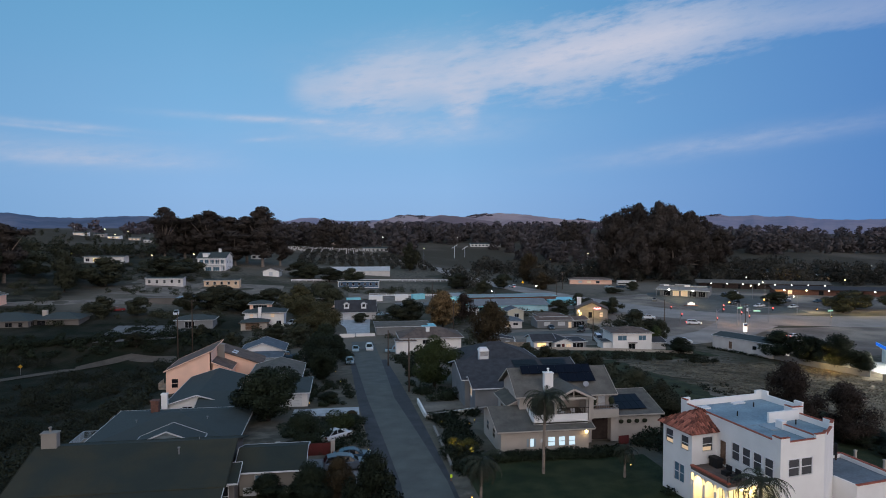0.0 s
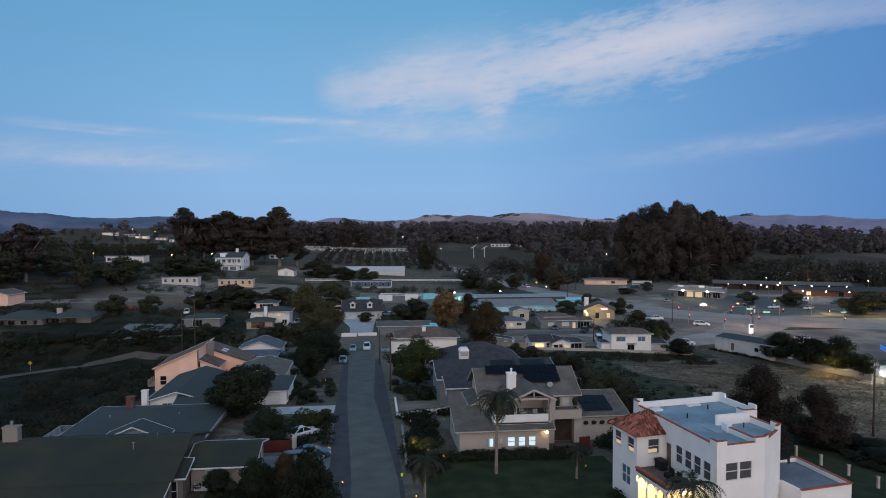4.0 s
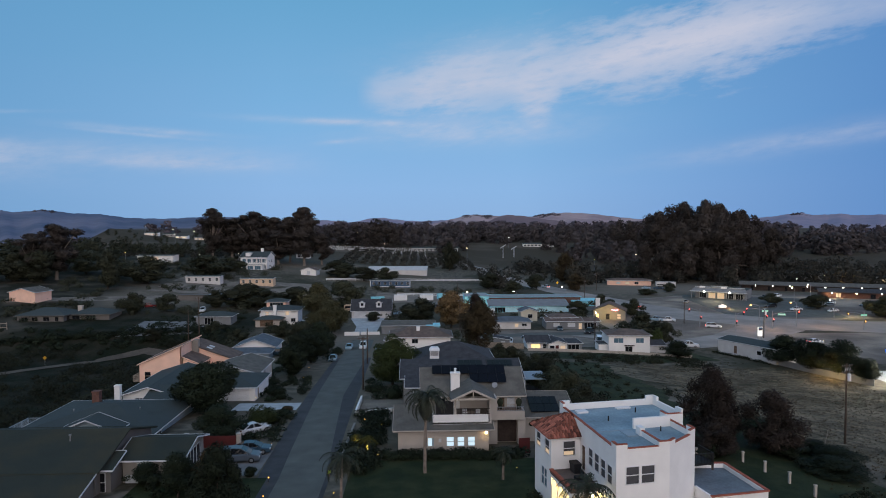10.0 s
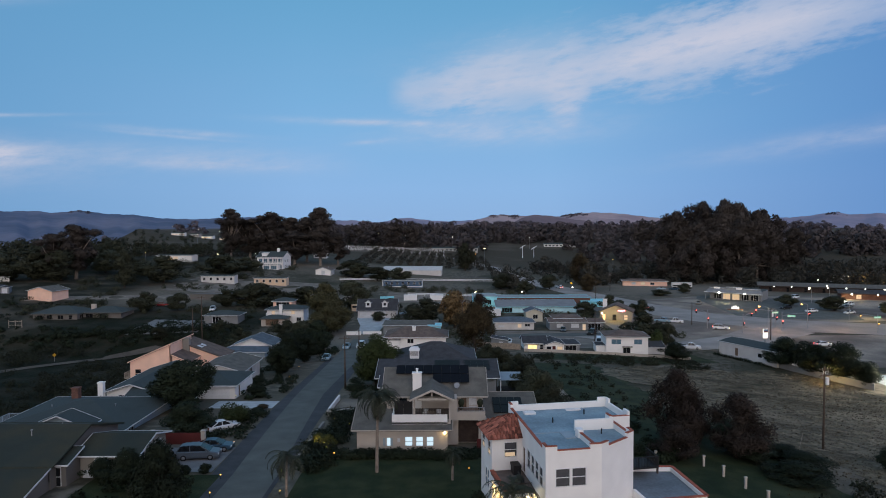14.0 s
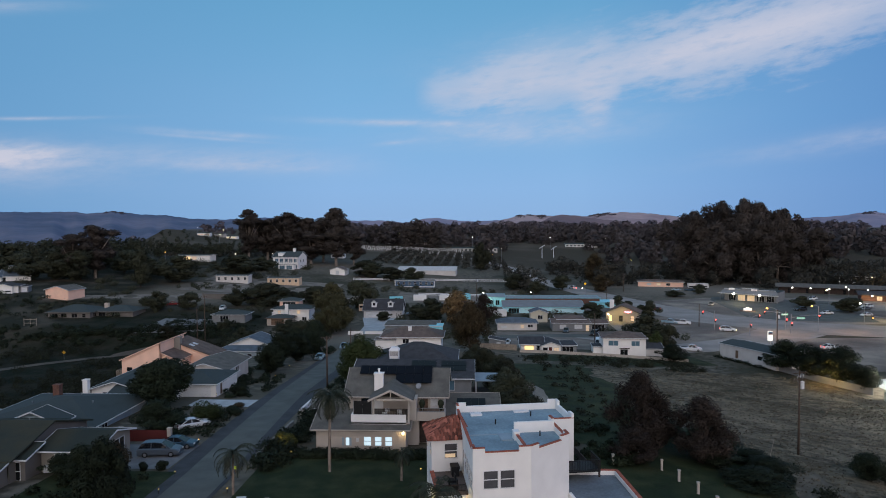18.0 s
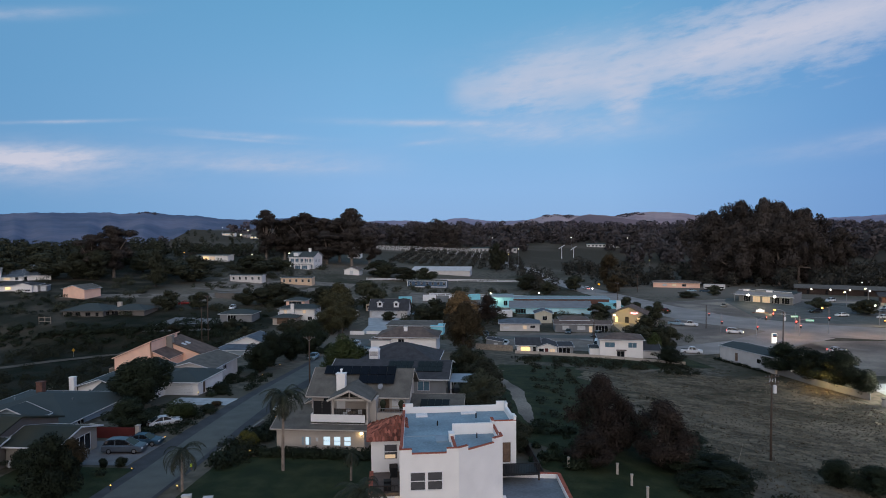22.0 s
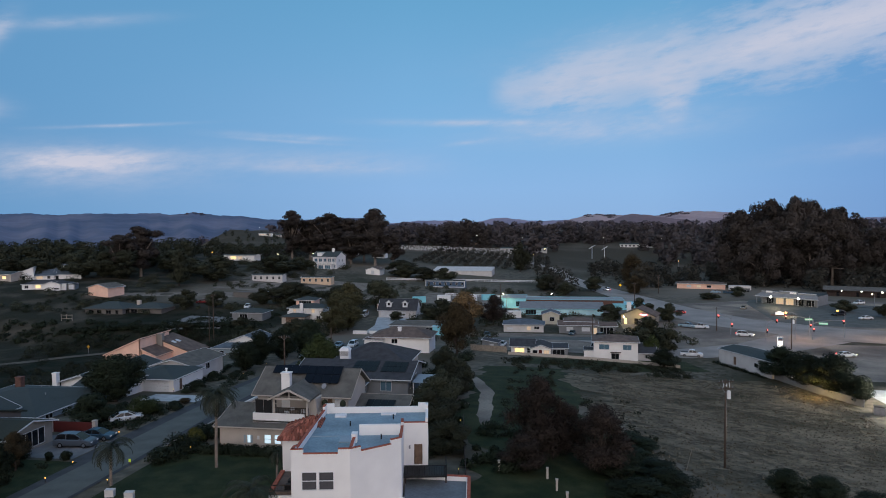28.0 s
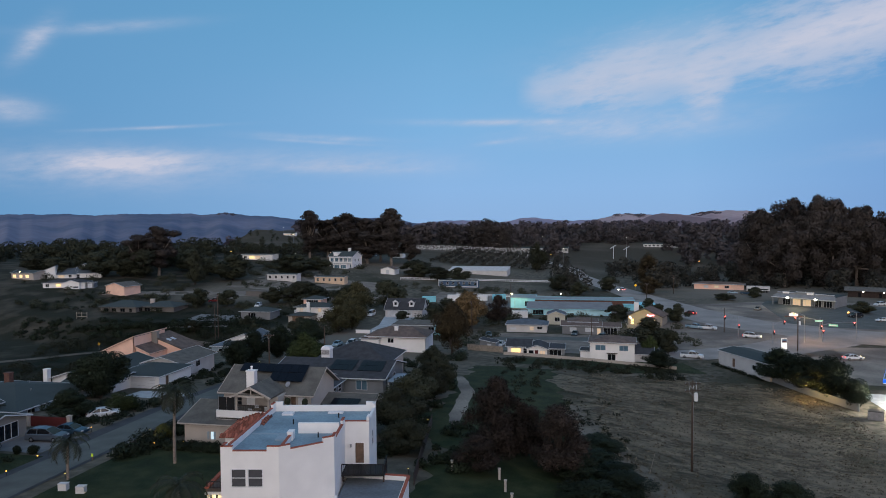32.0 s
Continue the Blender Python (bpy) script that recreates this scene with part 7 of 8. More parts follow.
shrubs("backyard_greenery", "dark shrubs and small trees between the houses", scatter(46, -30, -8, 176, 230, 1.0, 2.6) + scatter(40, -60, -8, 254, 300, 1.2, 3.0) + scatter(34, 10, 46, 184, 210, 0.8, 2.2) + scatter(30, 8, 48, 226, 262, 1.0, 2.8) + scatter(40, 44, 100, 240, 258, 0.9, 2.6) + scatter(26, 80, 104, 196, 232, 0.8, 2.2) + scatter(34, -130, -60, 238, 262, 1.0, 2.6) + scatter(40, -20, 70, 325, 345, 1.0, 2.6) + scatter(40, -150, -60, 340, 400, 1.5, 4.0) + scatter(9, -36, -26, 140, 156, 0.6, 1.3) + scatter(60, -200, -110, 235, 330, 1.0, 3.0) + scatter(26, -104, -64, 300, 322, 0.8, 1.8), 70000, 0.27, "leaf_shade", 15)
shrubs("yard_greenery", "dark planting in the near gardens", scatter(30, -12, 2, 108, 175, 0.6, 1.5, lambda x, y: x < 1) + scatter(26, 12.5, 19, 109, 168, 0.7, 1.8) + scatter(20, 30, 42, 120, 160, 0.8, 2.2) + scatter(20, 42, 47, 88, 135, 0.8, 1.8) + scatter(26, 51, 58, 74, 92, 0.6, 1.3), 60000, 0.15, "leaf_dark", 16)
hill_rng, tops = random.Random(77), []
for crest, r, a0, a1 in HILLTOPS:
    for k in range(int((a1 - a0) * 14)):
        a = a0 + (a1 - a0) * hill_rng.random()
        rr = r * hill_rng.uniform(0.965, 0.998)
        z = 28 + r * math.tan(radians(float(np.interp(a, *zip(*crest))))) - (r - rr) * 0.16
        tops.append((30 + rr * math.sin(radians(a)), rr * math.cos(radians(a)), z, 13, 13, hill_rng.uniform(2.5, 5)))
tagged(new("hilltop_woods", leaf_cloud("hilltop_woods", tops, 5000, 3.2, "leaf_distant_hazed", 78, 1.0, 0.75, 0.15)), "dark patches of trees along the hill crests", "woods", kind="stuff")
# rows of an orchard on the rise
shrubs("orchard", "rows of dark orchard trees on a slope", [(-30 + i * 7 + (j % 2), 455 + j * 11, 2.4) for i in range(14) for j in range(12)] + [(-175 + i * 7, 440 + j * 10, 2.2) for i in range(14) for j in range(7)], 18000, 0.6, "leaf_valley_hazed", 10)
for bx, by, lo, hi in ((19.0, 75.9, 19, 34), ):
    shrubs("hedge", "clipped dark hedge before the solar house", [(x, 76.0 + 0.2 * math.sin(x * 3), 1.0) for x in np.arange(17.8, 34.0, 0.55)], 18000, 0.11, "leaf_dark", 11)
shrubs("hedge", "long dark hedge below the ranch house", [(x, 215 + 0.05 * (x + 80), 1.6) for x in np.arange(-112, -48, 1.2)], 8000, 0.25, "leaf_dark", 12)
shrubs("border_shrubs", "dark shrubs along the garden wall", [(13.0 + g.uniform(0, 3.5), y, g.uniform(0.7, 1.4)) for y in np.arange(71, 97, 0.45)] + [(102.2 + 7.2 * k / 18, 173.4 - 15.6 * k / 18, g.uniform(0.4, 0.8)) for k in range(19)] + [(14 + g.uniform(0, 6), 98 + g.uniform(-1.2, 1.2), 0.9) for _ in range(10)] + [(x, 52 + g.uniform(0, 4), 1.0) for x in np.arange(15, 30, 1.5)], 26000, 0.13, "leaf_dark", 13)
shrubs("verge_shrubs", "low mixed verge planting", [(g.uniform(-8, 2.5), g.uniform(82, 99), g.uniform(0.5, 1.2)) for _ in range(42)] + [(g.uniform(-9, 1), g.uniform(108, 130), g.uniform(0.5, 1.1)) for _ in range(36)] + [(g.uniform(-8, 2), g.uniform(55, 68), g.uniform(0.4, 1.0)) for _ in range(28)] + [(g.uniform(36.5, 46), g.uniform(72, 82), g.uniform(0.7, 1.5)) for _ in range(22)] + [(g.uniform(31, 37), g.uniform(50, 66), g.uniform(0.4, 1.1)) for _ in range(22)], 36000, 0.13, "leaf_dark", 14)
# yellow leaf colour adds to the lamp glow on these two shrubs
tree("bush_leaf_yellow", "garden shrub glowing in lamp light", 15.0, 79.0, 1.9, 1.3)
tree("bush_leaf_yellow", "garden shrub glowing in lamp light", 13.5, 81.2, 1.5, 1.2)


def palm(label, x, y, trunk, crown, fronds=26, r=0.24, lean=0.2, seed=1):
    """A feather palm: ringed trunk, arching fronds made of a rib with leaflets."""
    rng = random.Random(seed)
    ob = thing("palm_tree", label, "palm", m=pose(x, y, gz(x, y)))
    s = Shape()
    n = 9
    top = Vector((0, 0, trunk))
    for i in range(n):
        u, v = i / n, (i + 1) / n
        a = Vector((lean * u * u, 0, trunk * u - (0.3 if i == 0 else 0)))
        b = Vector((lean * v * v, 0, trunk * v))
        s.tube(a, b, r * (1.25 - 0.35 * u), r * (1.2 - 0.35 * v), 8)
        top = b
    part("trunk", s, "bark_pale", ob)
    for k in range(fronds):
        yaw = k * 2.399 + rng.uniform(-0.2, 0.2)
        rise = rng.uniform(-0.5, 1.25)
        f = Shape()
        p = top.copy()
        ang = rise
        seg = 10
        step = crown / seg
        out = Vector((math.cos(yaw), math.sin(yaw), 0))
        side = Vector((-math.sin(yaw), math.cos(yaw), 0))
        for j in range(seg):
            q = p + out * math.cos(ang) * step + Vector((0, 0, math.sin(ang) * step))
            f.tube(p, q, 0.03, 0.02, 3)
            w = crown * 0.17 * math.sin(math.pi * (0.12 + 0.86 * j / seg))
            for sg in (-1, 1):
                for e in (0.1, 0.55):
                    c = p.lerp(q, e)
                    tip = c + side * sg * w + (q - p) * 0.8 - Vector((0, 0, w * 0.45))
                    f.face(c, c + (q - p) * 0.35, tip)
            p, ang = q, ang - rng.uniform(0.16, 0.27)
        part("frond", f, "palm_leaf", ob)
    return ob


palm("tall palm with a slim pale trunk on the lawn", 22.0, 70.9, 8.6, 3.2, 54, 0.16, 0.2, 1)
palm("short feather palm with drooping fronds by the street", 13.4, 64.0, 4.3, 3.0, 24, 0.13, 0.1, 2)
palm("young palm with a pale trunk beside the villa", 30.5, 68.4, 3.1, 1.9, 20, 0.12, 0.1, 3)
palm("feathery palm before the villa's arcade", 35.2, 51.4, 5.7, 3.1, 30, 0.16, 0.1, 4)


# ---- poles, wires, signals ----
def utility_pole(label, x, y, z0, z1, arms=1, gear=False, yaw=0.0):
    ob = thing("utility_pole", label, "pole", m=pose(x, y, z0, 0, 0, yaw))
    hgt = z1 - z0
    part("post", Shape().tube((0, 0, -0.8), (0, 0, hgt), 0.17, 0.11, 9), "pole_wood", ob, smooth=True)
    for i in range(arms):
        z = hgt - 0.35 - i * 0.9
        arm = part("crossarm", Shape().box(-1.1, -0.13, z - 0.06, 1.1, -0.01, z + 0.06), "pole_wood", ob)
        for u in (-1.0, -0.5, 0.5, 1.0):
            part("insulator", Shape().tube((u, -0.07, z + 0.06), (u, -0.07, z + 0.22), 0.05, 0.03, 6), "metal_grey", arm)
        part("brace", Shape().bar((-0.55, -0.07, z - 0.05), (0, -0.1, z - 0.6), 0.03, 0.04), "metal_grey", ob)
        part("brace", Shape().bar((0.55, -0.07, z - 0.05), (0, -0.1, z - 0.6), 0.03, 0.04), "metal_grey", ob)
    if gear:
        part("transformer", Shape().tube((0.42, -0.1, hgt - 2.6), (0.42, -0.1, hgt - 1.6), 0.25, 0.25, 10).tube((0.42, -0.1, hgt - 1.6), (0.42, -0.1, hgt - 1.5), 0.25, 0.1, 10), "paint_white", ob, "pale grey transformer can")
        part("conduit", Shape().tube((0.16, 0.05, -0.5), (0.16, 0.05, hgt - 2.8), 0.05, 0.05, 6), "metal_grey", ob)
        for i in range(3):
            part("fuse", Shape().tube((-0.5 + i * 0.45, -0.2, hgt - 1.0), (-0.45 + i * 0.45, -0.2, hgt - 0.55), 0.04, 0.03, 5), "paint_white", ob)
    return ob


utility_pole("weathered wooden utility pole beside the street tree", 11.4, 117.6, -2.3, 7.3)
utility_pole("slim wooden pole near the end of the street", 9.8, 150, -4.6, 3.6, 0)
utility_pole("tall wooden utility pole with transformer in the dry field", 83.3, 90, -4.4, 7.5, 2, True, 20)
utility_pole("wooden utility pole above the gully", -41.7, 190.9, gz(-41.7, 190.9), 6.7, 1)
utility_pole("slim bare pole above the gully", -47.5, 199, gz(-47.5, 199), 2.0, 0)
utility_pole("dark wooden pole at the junction", 115.4, 226, -8.8, 0.0, 0)
utility_pole("wooden utility pole behind the autumn trees", 35.5, 214, -7.7, 2.6, 1)
utility_pole("wooden pole beside the fuel station", 128, 196, -7.8, 2.0, 1, True)
utility_pole("wooden utility pole by the highway", 116, 342, -7.9, 1.5, 2)
utility_pole("wooden utility pole by the highway", 99, 300, -7.9, 1.2, 1)
utility_pole("wooden utility pole in the back lane", 73, 187, -7.2, 2.2, 0)
utility_pole("wooden pole at the lane by the pale houses", 40, 300, -7.8, 0.5, 0)


def wire(a, b, sag, r=0.014):
    s = Shape()
    a, b = Vector(a), Vector(b)
    pts = [a.lerp(b, i / 14) - Vector((0, 0, sag * 4 * (i / 14) * (1 - i / 14))) for i in range(15)]
    for p, q in zip(pts, pts[1:]):
        s.tube(p, q, r, r, 3)
    return tagged(part("power_line", s, "black"), "thin sagging overhead wire between poles", "wire", "overhead wires")


wire((11.4, 117.5, 6.9), (9.8, 150, 3.3), 0.7)
wire((11.4, 117.5, 6.9), (-16, 166, -2.0), 0.8)
wire((35.5, 214, 2.2), (73, 187, 2.0), 0.8)
wire((128, 196, 1.6), (175, 214, 1.5), 1.2)
wire((115.4, 226, -0.3), (99, 300, 0.9), 1.0)
wire((99, 300, 0.9), (116, 342, 1.2), 0.8)


def signal_mast(x, y, arm, yaw, lamp, sign=False, group="traffic signals"):
    z = gz(x, y)
    ob = thing("traffic_light", "galvanised traffic signal mast at the junction", "traffic light", group, pose(x, y, z, 0, 0, yaw))
    part("post", Shape().tube((0, 0, 0), (0, 0, 6.2), 0.14, 0.1, 8), "metal_grey", ob)
    s = Shape()
    pts = [Vector((0, 0, 5.0)), Vector((arm * 0.3, 0, 5.75)), Vector((arm * 0.65, 0, 6.15)), Vector((arm, 0, 6.25))]
    for p, q in zip(pts, pts[1:]):
        s.tube(p, q, 0.08, 0.06, 6)
    part("mast_arm", s, "metal_grey", ob)
    for u, zz in ((arm, 5.8), (0.25, 3.1)):
        head = part("signal_head", Shape().box(u - 0.2, -0.3, zz - 0.55, u + 0.2, -0.06, zz + 0.55), "black", ob)
        k = {"lit_red": 0.34, "lit_amber": 0.0, "lit_green": -0.34}[lamp]
        part("signal_lamp", Shape().ball((u, -0.32, zz + k), 0.2, 0.08, 0.2), lamp, head, "glowing signal lamp")
    if sign:
        part("street_sign", Shape().box(arm * 0.2, -0.1, 4.8, arm * 0.2 + 2.3, -0.04, 5.35), "lit_sign_green", ob, "glowing green street sign")
        part("sign_text", Shape().box(arm * 0.2 + 0.35, -0.12, 5.0, arm * 0.2 + 1.95, -0.1, 5.16), "paint_white", ob, "white bar of lettering")
    return ob


signal_mast(141.5, 220, -7.5, 8, "lit_red", True)
signal_mast(139.5, 212, 8.0, -14, "lit_red", True)
signal_mast(118, 219, -4.0, 5, "lit_red")
signal_mast(125, 208, 4.0, 30, "lit_red")
signal_mast(168, 208, -6.5, 10, "lit_amber", True)


def street_lamp(x, y, h, arm, yaw, lit="lit_amber"):
    ob = thing("street_lamp", "grey street lamp on a curved arm", "street lamp", "street lamps", pose(x, y, gz(x, y), 0, 0, yaw))
    part("post", Shape().tube((0, 0, 0), (0, 0, h), 0.11, 0.07, 8), "metal_grey", ob)
    part("arm", Shape().tube((0, 0, h), (arm * 0.5, 0, h + 0.5), 0.05, 0.05, 6).tube((arm * 0.5, 0, h + 0.5), (arm, 0, h + 0.55), 0.05, 0.05, 6), "metal_grey", ob)
    hd = part("lamp_head", Shape().box(arm - 0.1, -0.15, h + 0.48, arm + 0.7, 0.15, h + 0.64), "metal_grey", ob)
    part("lamp_lens", Shape().ball((arm + 0.3, 0, h + 0.26), 0.34, 0.26, 0.22), lit, hd, "glowing lens")


street_lamp(134, 210, 8.0, 2.4, 160)
street_lamp(150, 216, 8.2, 2.4, 200)
street_lamp(176, 236, 6.5, 1.2, 180, "lit_white")
street_lamp(190, 286, 6, 1.0, 200, "lit_bright")
street_lamp(206, 300, 6, 1.0, 180, "lit_bright")
street_lamp(214, 232, 6, 1.0, 180, "lit_bright")
street_lamp(236, 240, 6, 1.0, 180, "lit_bright")
street_lamp(88, 292, 6.5, 1.0, 180, "lit_white")
street_lamp(64, 278, 6.0, 1.0, 180, "lit_white")
street_lamp(44, 276, 6.0, 1.0, 180, "lit_bright")

k = thing("price_sign", "white illuminated price pylon of the fuel station", "sign", m=pose(122, 187, -7.8, 0, 0, 6))
part("sign_panel", Shape().box(-0.65, -0.2, 2.2, 0.65, 0.2, 4.9), "lit_panel", k, "glowing white panel")
part("sign_band", Shape().box(-0.6, -0.24, 3.9, 0.6, -0.2, 4.8), "siding_navy", k)
part("sign_band", Shape().box(-0.5, -0.26, 3.95, 0.5, -0.24, 4.25), "paint_red", k)
part("sign_post", Shape().box(-0.2, -0.15, -0.3, 0.2, 0.15, 2.0), "metal_grey", k)
k = thing("monument_sign", "floodlit shop sign on a low mound", "sign", m=pose(147.5, 265, gz(147.5, 265), 0, 0, -10))
part("sign_panel", Shape().box(-1.5, -0.2, 0.4, 1.5, 0.2, 1.3).ball((0, 0, 1.3), 0.9, 0.2, 0.45), "lit_panel", k, "glowing cream sign panel")
part("sign_base", Shape().box(-2.9, -0.4, -0.3, 2.9, 0.4, 0.4), "brick", k)
# the yellow plate is given its own glow; the sign holds no lamp
mm("sign_yellow_glow", (0.75, 0.42, 0.02), 0.5, 0.05, 2, 0, 8, emit=(1.0, 0.5, 0.02), power=0.5)
k = thing("road_sign", "yellow diamond road sign on a post", "sign", m=pose(99.8, 363, gz(99.8, 363)))
part("post", Shape().tube((0, 0, 0), (0, 0, 2.6), 0.05, 0.05, 6), "metal_grey", k)
part("sign_plate", Shape().grid([(0, -0.06, 1.5), (0.75, -0.06, 2.25), (0, -0.06, 3.0), (-0.75, -0.06, 2.25), (0, -0.02, 1.5), (0.75, -0.02, 2.25), (0, -0.02, 3.0), (-0.75, -0.02, 2.25)], [(0, 1, 2, 3), (7, 6, 5, 4), (0, 4, 5, 1), (1, 5, 6, 2), (2, 6, 7, 3), (3, 7, 4, 0)]), "sign_yellow_glow", k)
k = thing("road_sign", "yellow diamond road sign beside the gully lane", "sign", m=pose(-87.5, 194.5, gz(-87.5, 194.5)))
part("post", Shape().tube((0, 0, 0), (0, 0, 2.4), 0.05, 0.05, 6), "metal_grey", k)
part("sign_plate", Shape().grid([(0, -0.06, 1.6), (0.6, -0.06, 2.2), (0, -0.06, 2.8), (-0.6, -0.06, 2.2), (0, -0.02, 1.6), (0.6, -0.02, 2.2), (0, -0.02, 2.8), (-0.6, -0.02, 2.2)], [(0, 1, 2, 3), (7, 6, 5, 4), (0, 4, 5, 1), (1, 5, 6, 2), (2, 6, 7, 3), (3, 7, 4, 0)]), "paint_ochre", k)
k = thing("marker_post", "low roadside post with a yellow-green reflector", "post", m=pose(11.4, 70.3, -0.25))
part("post", Shape().box(-0.06, -0.05, -0.2, 0.06, 0.05, 0.5), "wood", k)
# a faint emission in the plate stands in for the light it throws back
mm("reflector", (0.55, 0.70, 0.05), 0.4, 0.05, 2, 0, 8, emit=(0.6, 0.9, 0.05), power=0.15)
part("reflector_plate", Shape().box(-0.13, -0.09, 0.5, 0.13, -0.05, 0.85), "reflector", k)
for x, y in ((17.6, 61), (15.2, 61.3)):
    k = thing("utility_box", "pale metal utility cabinet at the lawn's edge", "utility box", "utility boxes", pose(x, y, gz(x, y), 0, 0, 12))
    part("cabinet", Shape().box(-0.45, -0.3, -0.2, 0.45, 0.3, 0.75).box(-0.48, -0.33, 0.75, 0.48, 0.33, 0.8), "siding_pale", k)
    part("plinth", Shape().box(-0.55, -0.4, -0.25, 0.55, 0.4, -0.1), "concrete", k)
for x, y, h in ((102, 610, 11), (114, 622, 9.5)):
    k = thing("wind_turbine", "white orchard wind machine with two blades", "turbine", "wind machines", pose(x, y, gz(x, y)))
    part("tower", Shape().tube((0, 0, 0), (0, 0, h), 0.32, 0.2, 8), "paint_white", k)
    part("blade", Shape().bar((-2.6, -0.4, h - 1.6), (2.6, -0.4, h + 1.6), 0.12, 0.5), "paint_white", k)
    part("hub", Shape().ball((0, -0.3, h), 0.5, 0.6, 0.5), "paint_white", k)


# ---- fences and walls ----
def low_wall(label, pts, h, t, material, name="garden_wall", cap=True):
    ob = thing(name, label, "wall")
    for a, b in zip(pts, pts[1:]):
        n = max(1, int(math.dist(a, b) / 3.0))
        for i in range(n):
            p = [a[j] + (b[j] - a[j]) * i / n for j in (0, 1)]
            q = [a[j] + (b[j] - a[j]) * (i + 1) / n for j in (0, 1)]
            za, zb = gz(*p), gz(*q)
            part("wall_section", Shape().bar((*p, za + h / 2 - 0.25), (*q, zb + h / 2 - 0.25), t, h + 0.5), material, ob)
            if cap:
                part("coping", Shape().bar((*p, za + h + 0.03), (*q, zb + h + 0.03), t + 0.08, 0.06), material, ob)
    return ob


def rail_fence(label, pts, h, gap, material, rails=2, board=0.12):
    ob = thing("fence", label, "fence")
    for a, b in zip(pts, pts[1:]):
        n = max(1, round(math.dist(a, b) / gap))
        for i in range(n + 1):
            p = [a[j] + (b[j] - a[j]) * i / n for j in (0, 1)]
            z = gz(*p)
            part("post", Shape().box(p[0] - 0.08, p[1] - 0.08, z - 0.4, p[0] + 0.08, p[1] + 0.08, z + h), material, ob)
            if i < n:
                q = [a[j] + (b[j] - a[j]) * (i + 1) / n for j in (0, 1)]
                for r in range(rails):
                    u = h * (r + 0.7) / rails
                    part("rail", Shape().bar((*p, z + u), (*q, gz(*q) + u), 0.05, board), material, ob)
    return ob


low_wall("low pale garden wall along the street", [(12.1, 74), (12.3, 91)], 0.42, 0.22, "stucco_beige")
low_wall("low white garden wall round a front yard", [(11.9, 108), (11.9, 96.5), (20.5, 99.5)], 0.75, 0.22, "stucco_white")
low_wall("white front wall at the end of the street", [(-1.5, 206), (3.2, 206)], 1.1, 0.25, "stucco_white")
low_wall("white front wall at the end of the street", [(3.6, 207.5), (9.5, 207.5)], 0.9, 0.25, "stucco_white")
low_wall("pale block wall along the field", [(110.6, 160), (115.6, 146), (120.4, 136)], 1.4, 0.2, "siding_grey")
low_wall("weathered board fence along the back gardens", [(40, 177), (50, 173.5)], 1.6, 0.08, "wood_pale", "fence", False)
low_wall("low pale fence below the back gardens", [(50.5, 170), (66, 167.5), (73, 166.8), (92, 164)], 0.7, 0.1, "stucco_tan", "fence")
low_wall("dark red timber fence by the drive", [(-8.0, 81.6), (-1.7, 81.6)], 1.5, 0.08, "paint_red", "fence", False)
for x in (-8.1, -1.5):
    k = thing("gate_pillar", "pale square pillar beside the red fence", "pillar", "gate pillars", pose(x, 81.6, gz(x, 81.6)))
    part("shaft", Shape().box(-0.25, -0.25, -0.3, 0.25, 0.25, 1.75), "stucco_tan", k)
    part("cap", Shape().box(-0.3, -0.3, 1.75, 0.3, 0.3, 1.85), "stucco_tan", k)
low_wall("dark slatted fence below the villa garden", [(51.5, 69.5), (49.5, 84), (48.2, 94)], 1.4, 0.08, "wood_dark", "fence", False)
low_wall("red timber gate panel beside the entry", [(33.6, 77.2), (35.0, 77.4)], 1.9, 0.08, "paint_red", "gate", False)
rail_fence("white rail fence along the far lane", [(-28, 362), (-1, 371), (18, 377), (64, 389)], 1.4, 4.0, "paint_white", 2, 0.3)
rail_fence("white rail fence by the gravel yard", [(12, 318), (48, 316), (64, 312)], 1.3, 4.0, "paint_white", 2, 0.3)
rail_fence("timber frame of a hillside stand", [(-119.5, 222.5), (-115, 222.5)], 2.6, 2.2, "wood_pale", 2, 0.2)
for x, y in ((60.2, 74.3), (61.2, 71.1), (62.2, 67.8), (62.9, 64.2), (63.5, 60.6), (54.7, 74.8), (58.0, 76.4)):
    k = thing("fence_post", "pale concrete fence post in the weeds", "fence post", "fence posts", pose(x, y, gz(x, y)))
    part("post", Shape().box(-0.12, -0.12, -0.4, 0.12, 0.12, 1.25), "stucco_tan", k)
    part("cap", Shape().box(-0.16, -0.16, 1.25, 0.16, 0.16, 1.35), "stucco_tan", k)
k = thing("stake", "leaning pale stake in the field", "stake", m=pose(77.6, 86, gz(77.6, 86)))
part("stick", Shape().tube((0, 0, -0.2), (0.7, 0.2, 2.6), 0.03, 0.03, 5), "wood_pale", k)
k = thing("dumpster", "grey refuse container behind the wall", "container", m=pose(121.3, 131.3, gz(121.3, 131.3), 0, 0, -20))
part("bin", Shape().box(-1.2, -0.8, 0, 1.2, 0.8, 1.5), "metal_grey", k)
part("lid", Shape().box(-1.25, -0.85, 1.5, 1.25, 0.85, 1.58), "black", k)
k = thing("lounge_chair", "white sun lounger on the deck", "chair", m=pose(-31.5, 88.0, -1.5, 0, 0, 20))
part("seat", Shape().box(-1.0, -0.35, 0.3, 0.4, 0.35, 0.38), "paint_white", k)
bk = Shape()
slab(bk, (0.4, -0.35, 0.38), (1.1, -0.35, 0.95), (1.1, 0.35, 0.95), (0.4, 0.35, 0.38), 0.06)
part("backrest", bk, "paint_white", k)
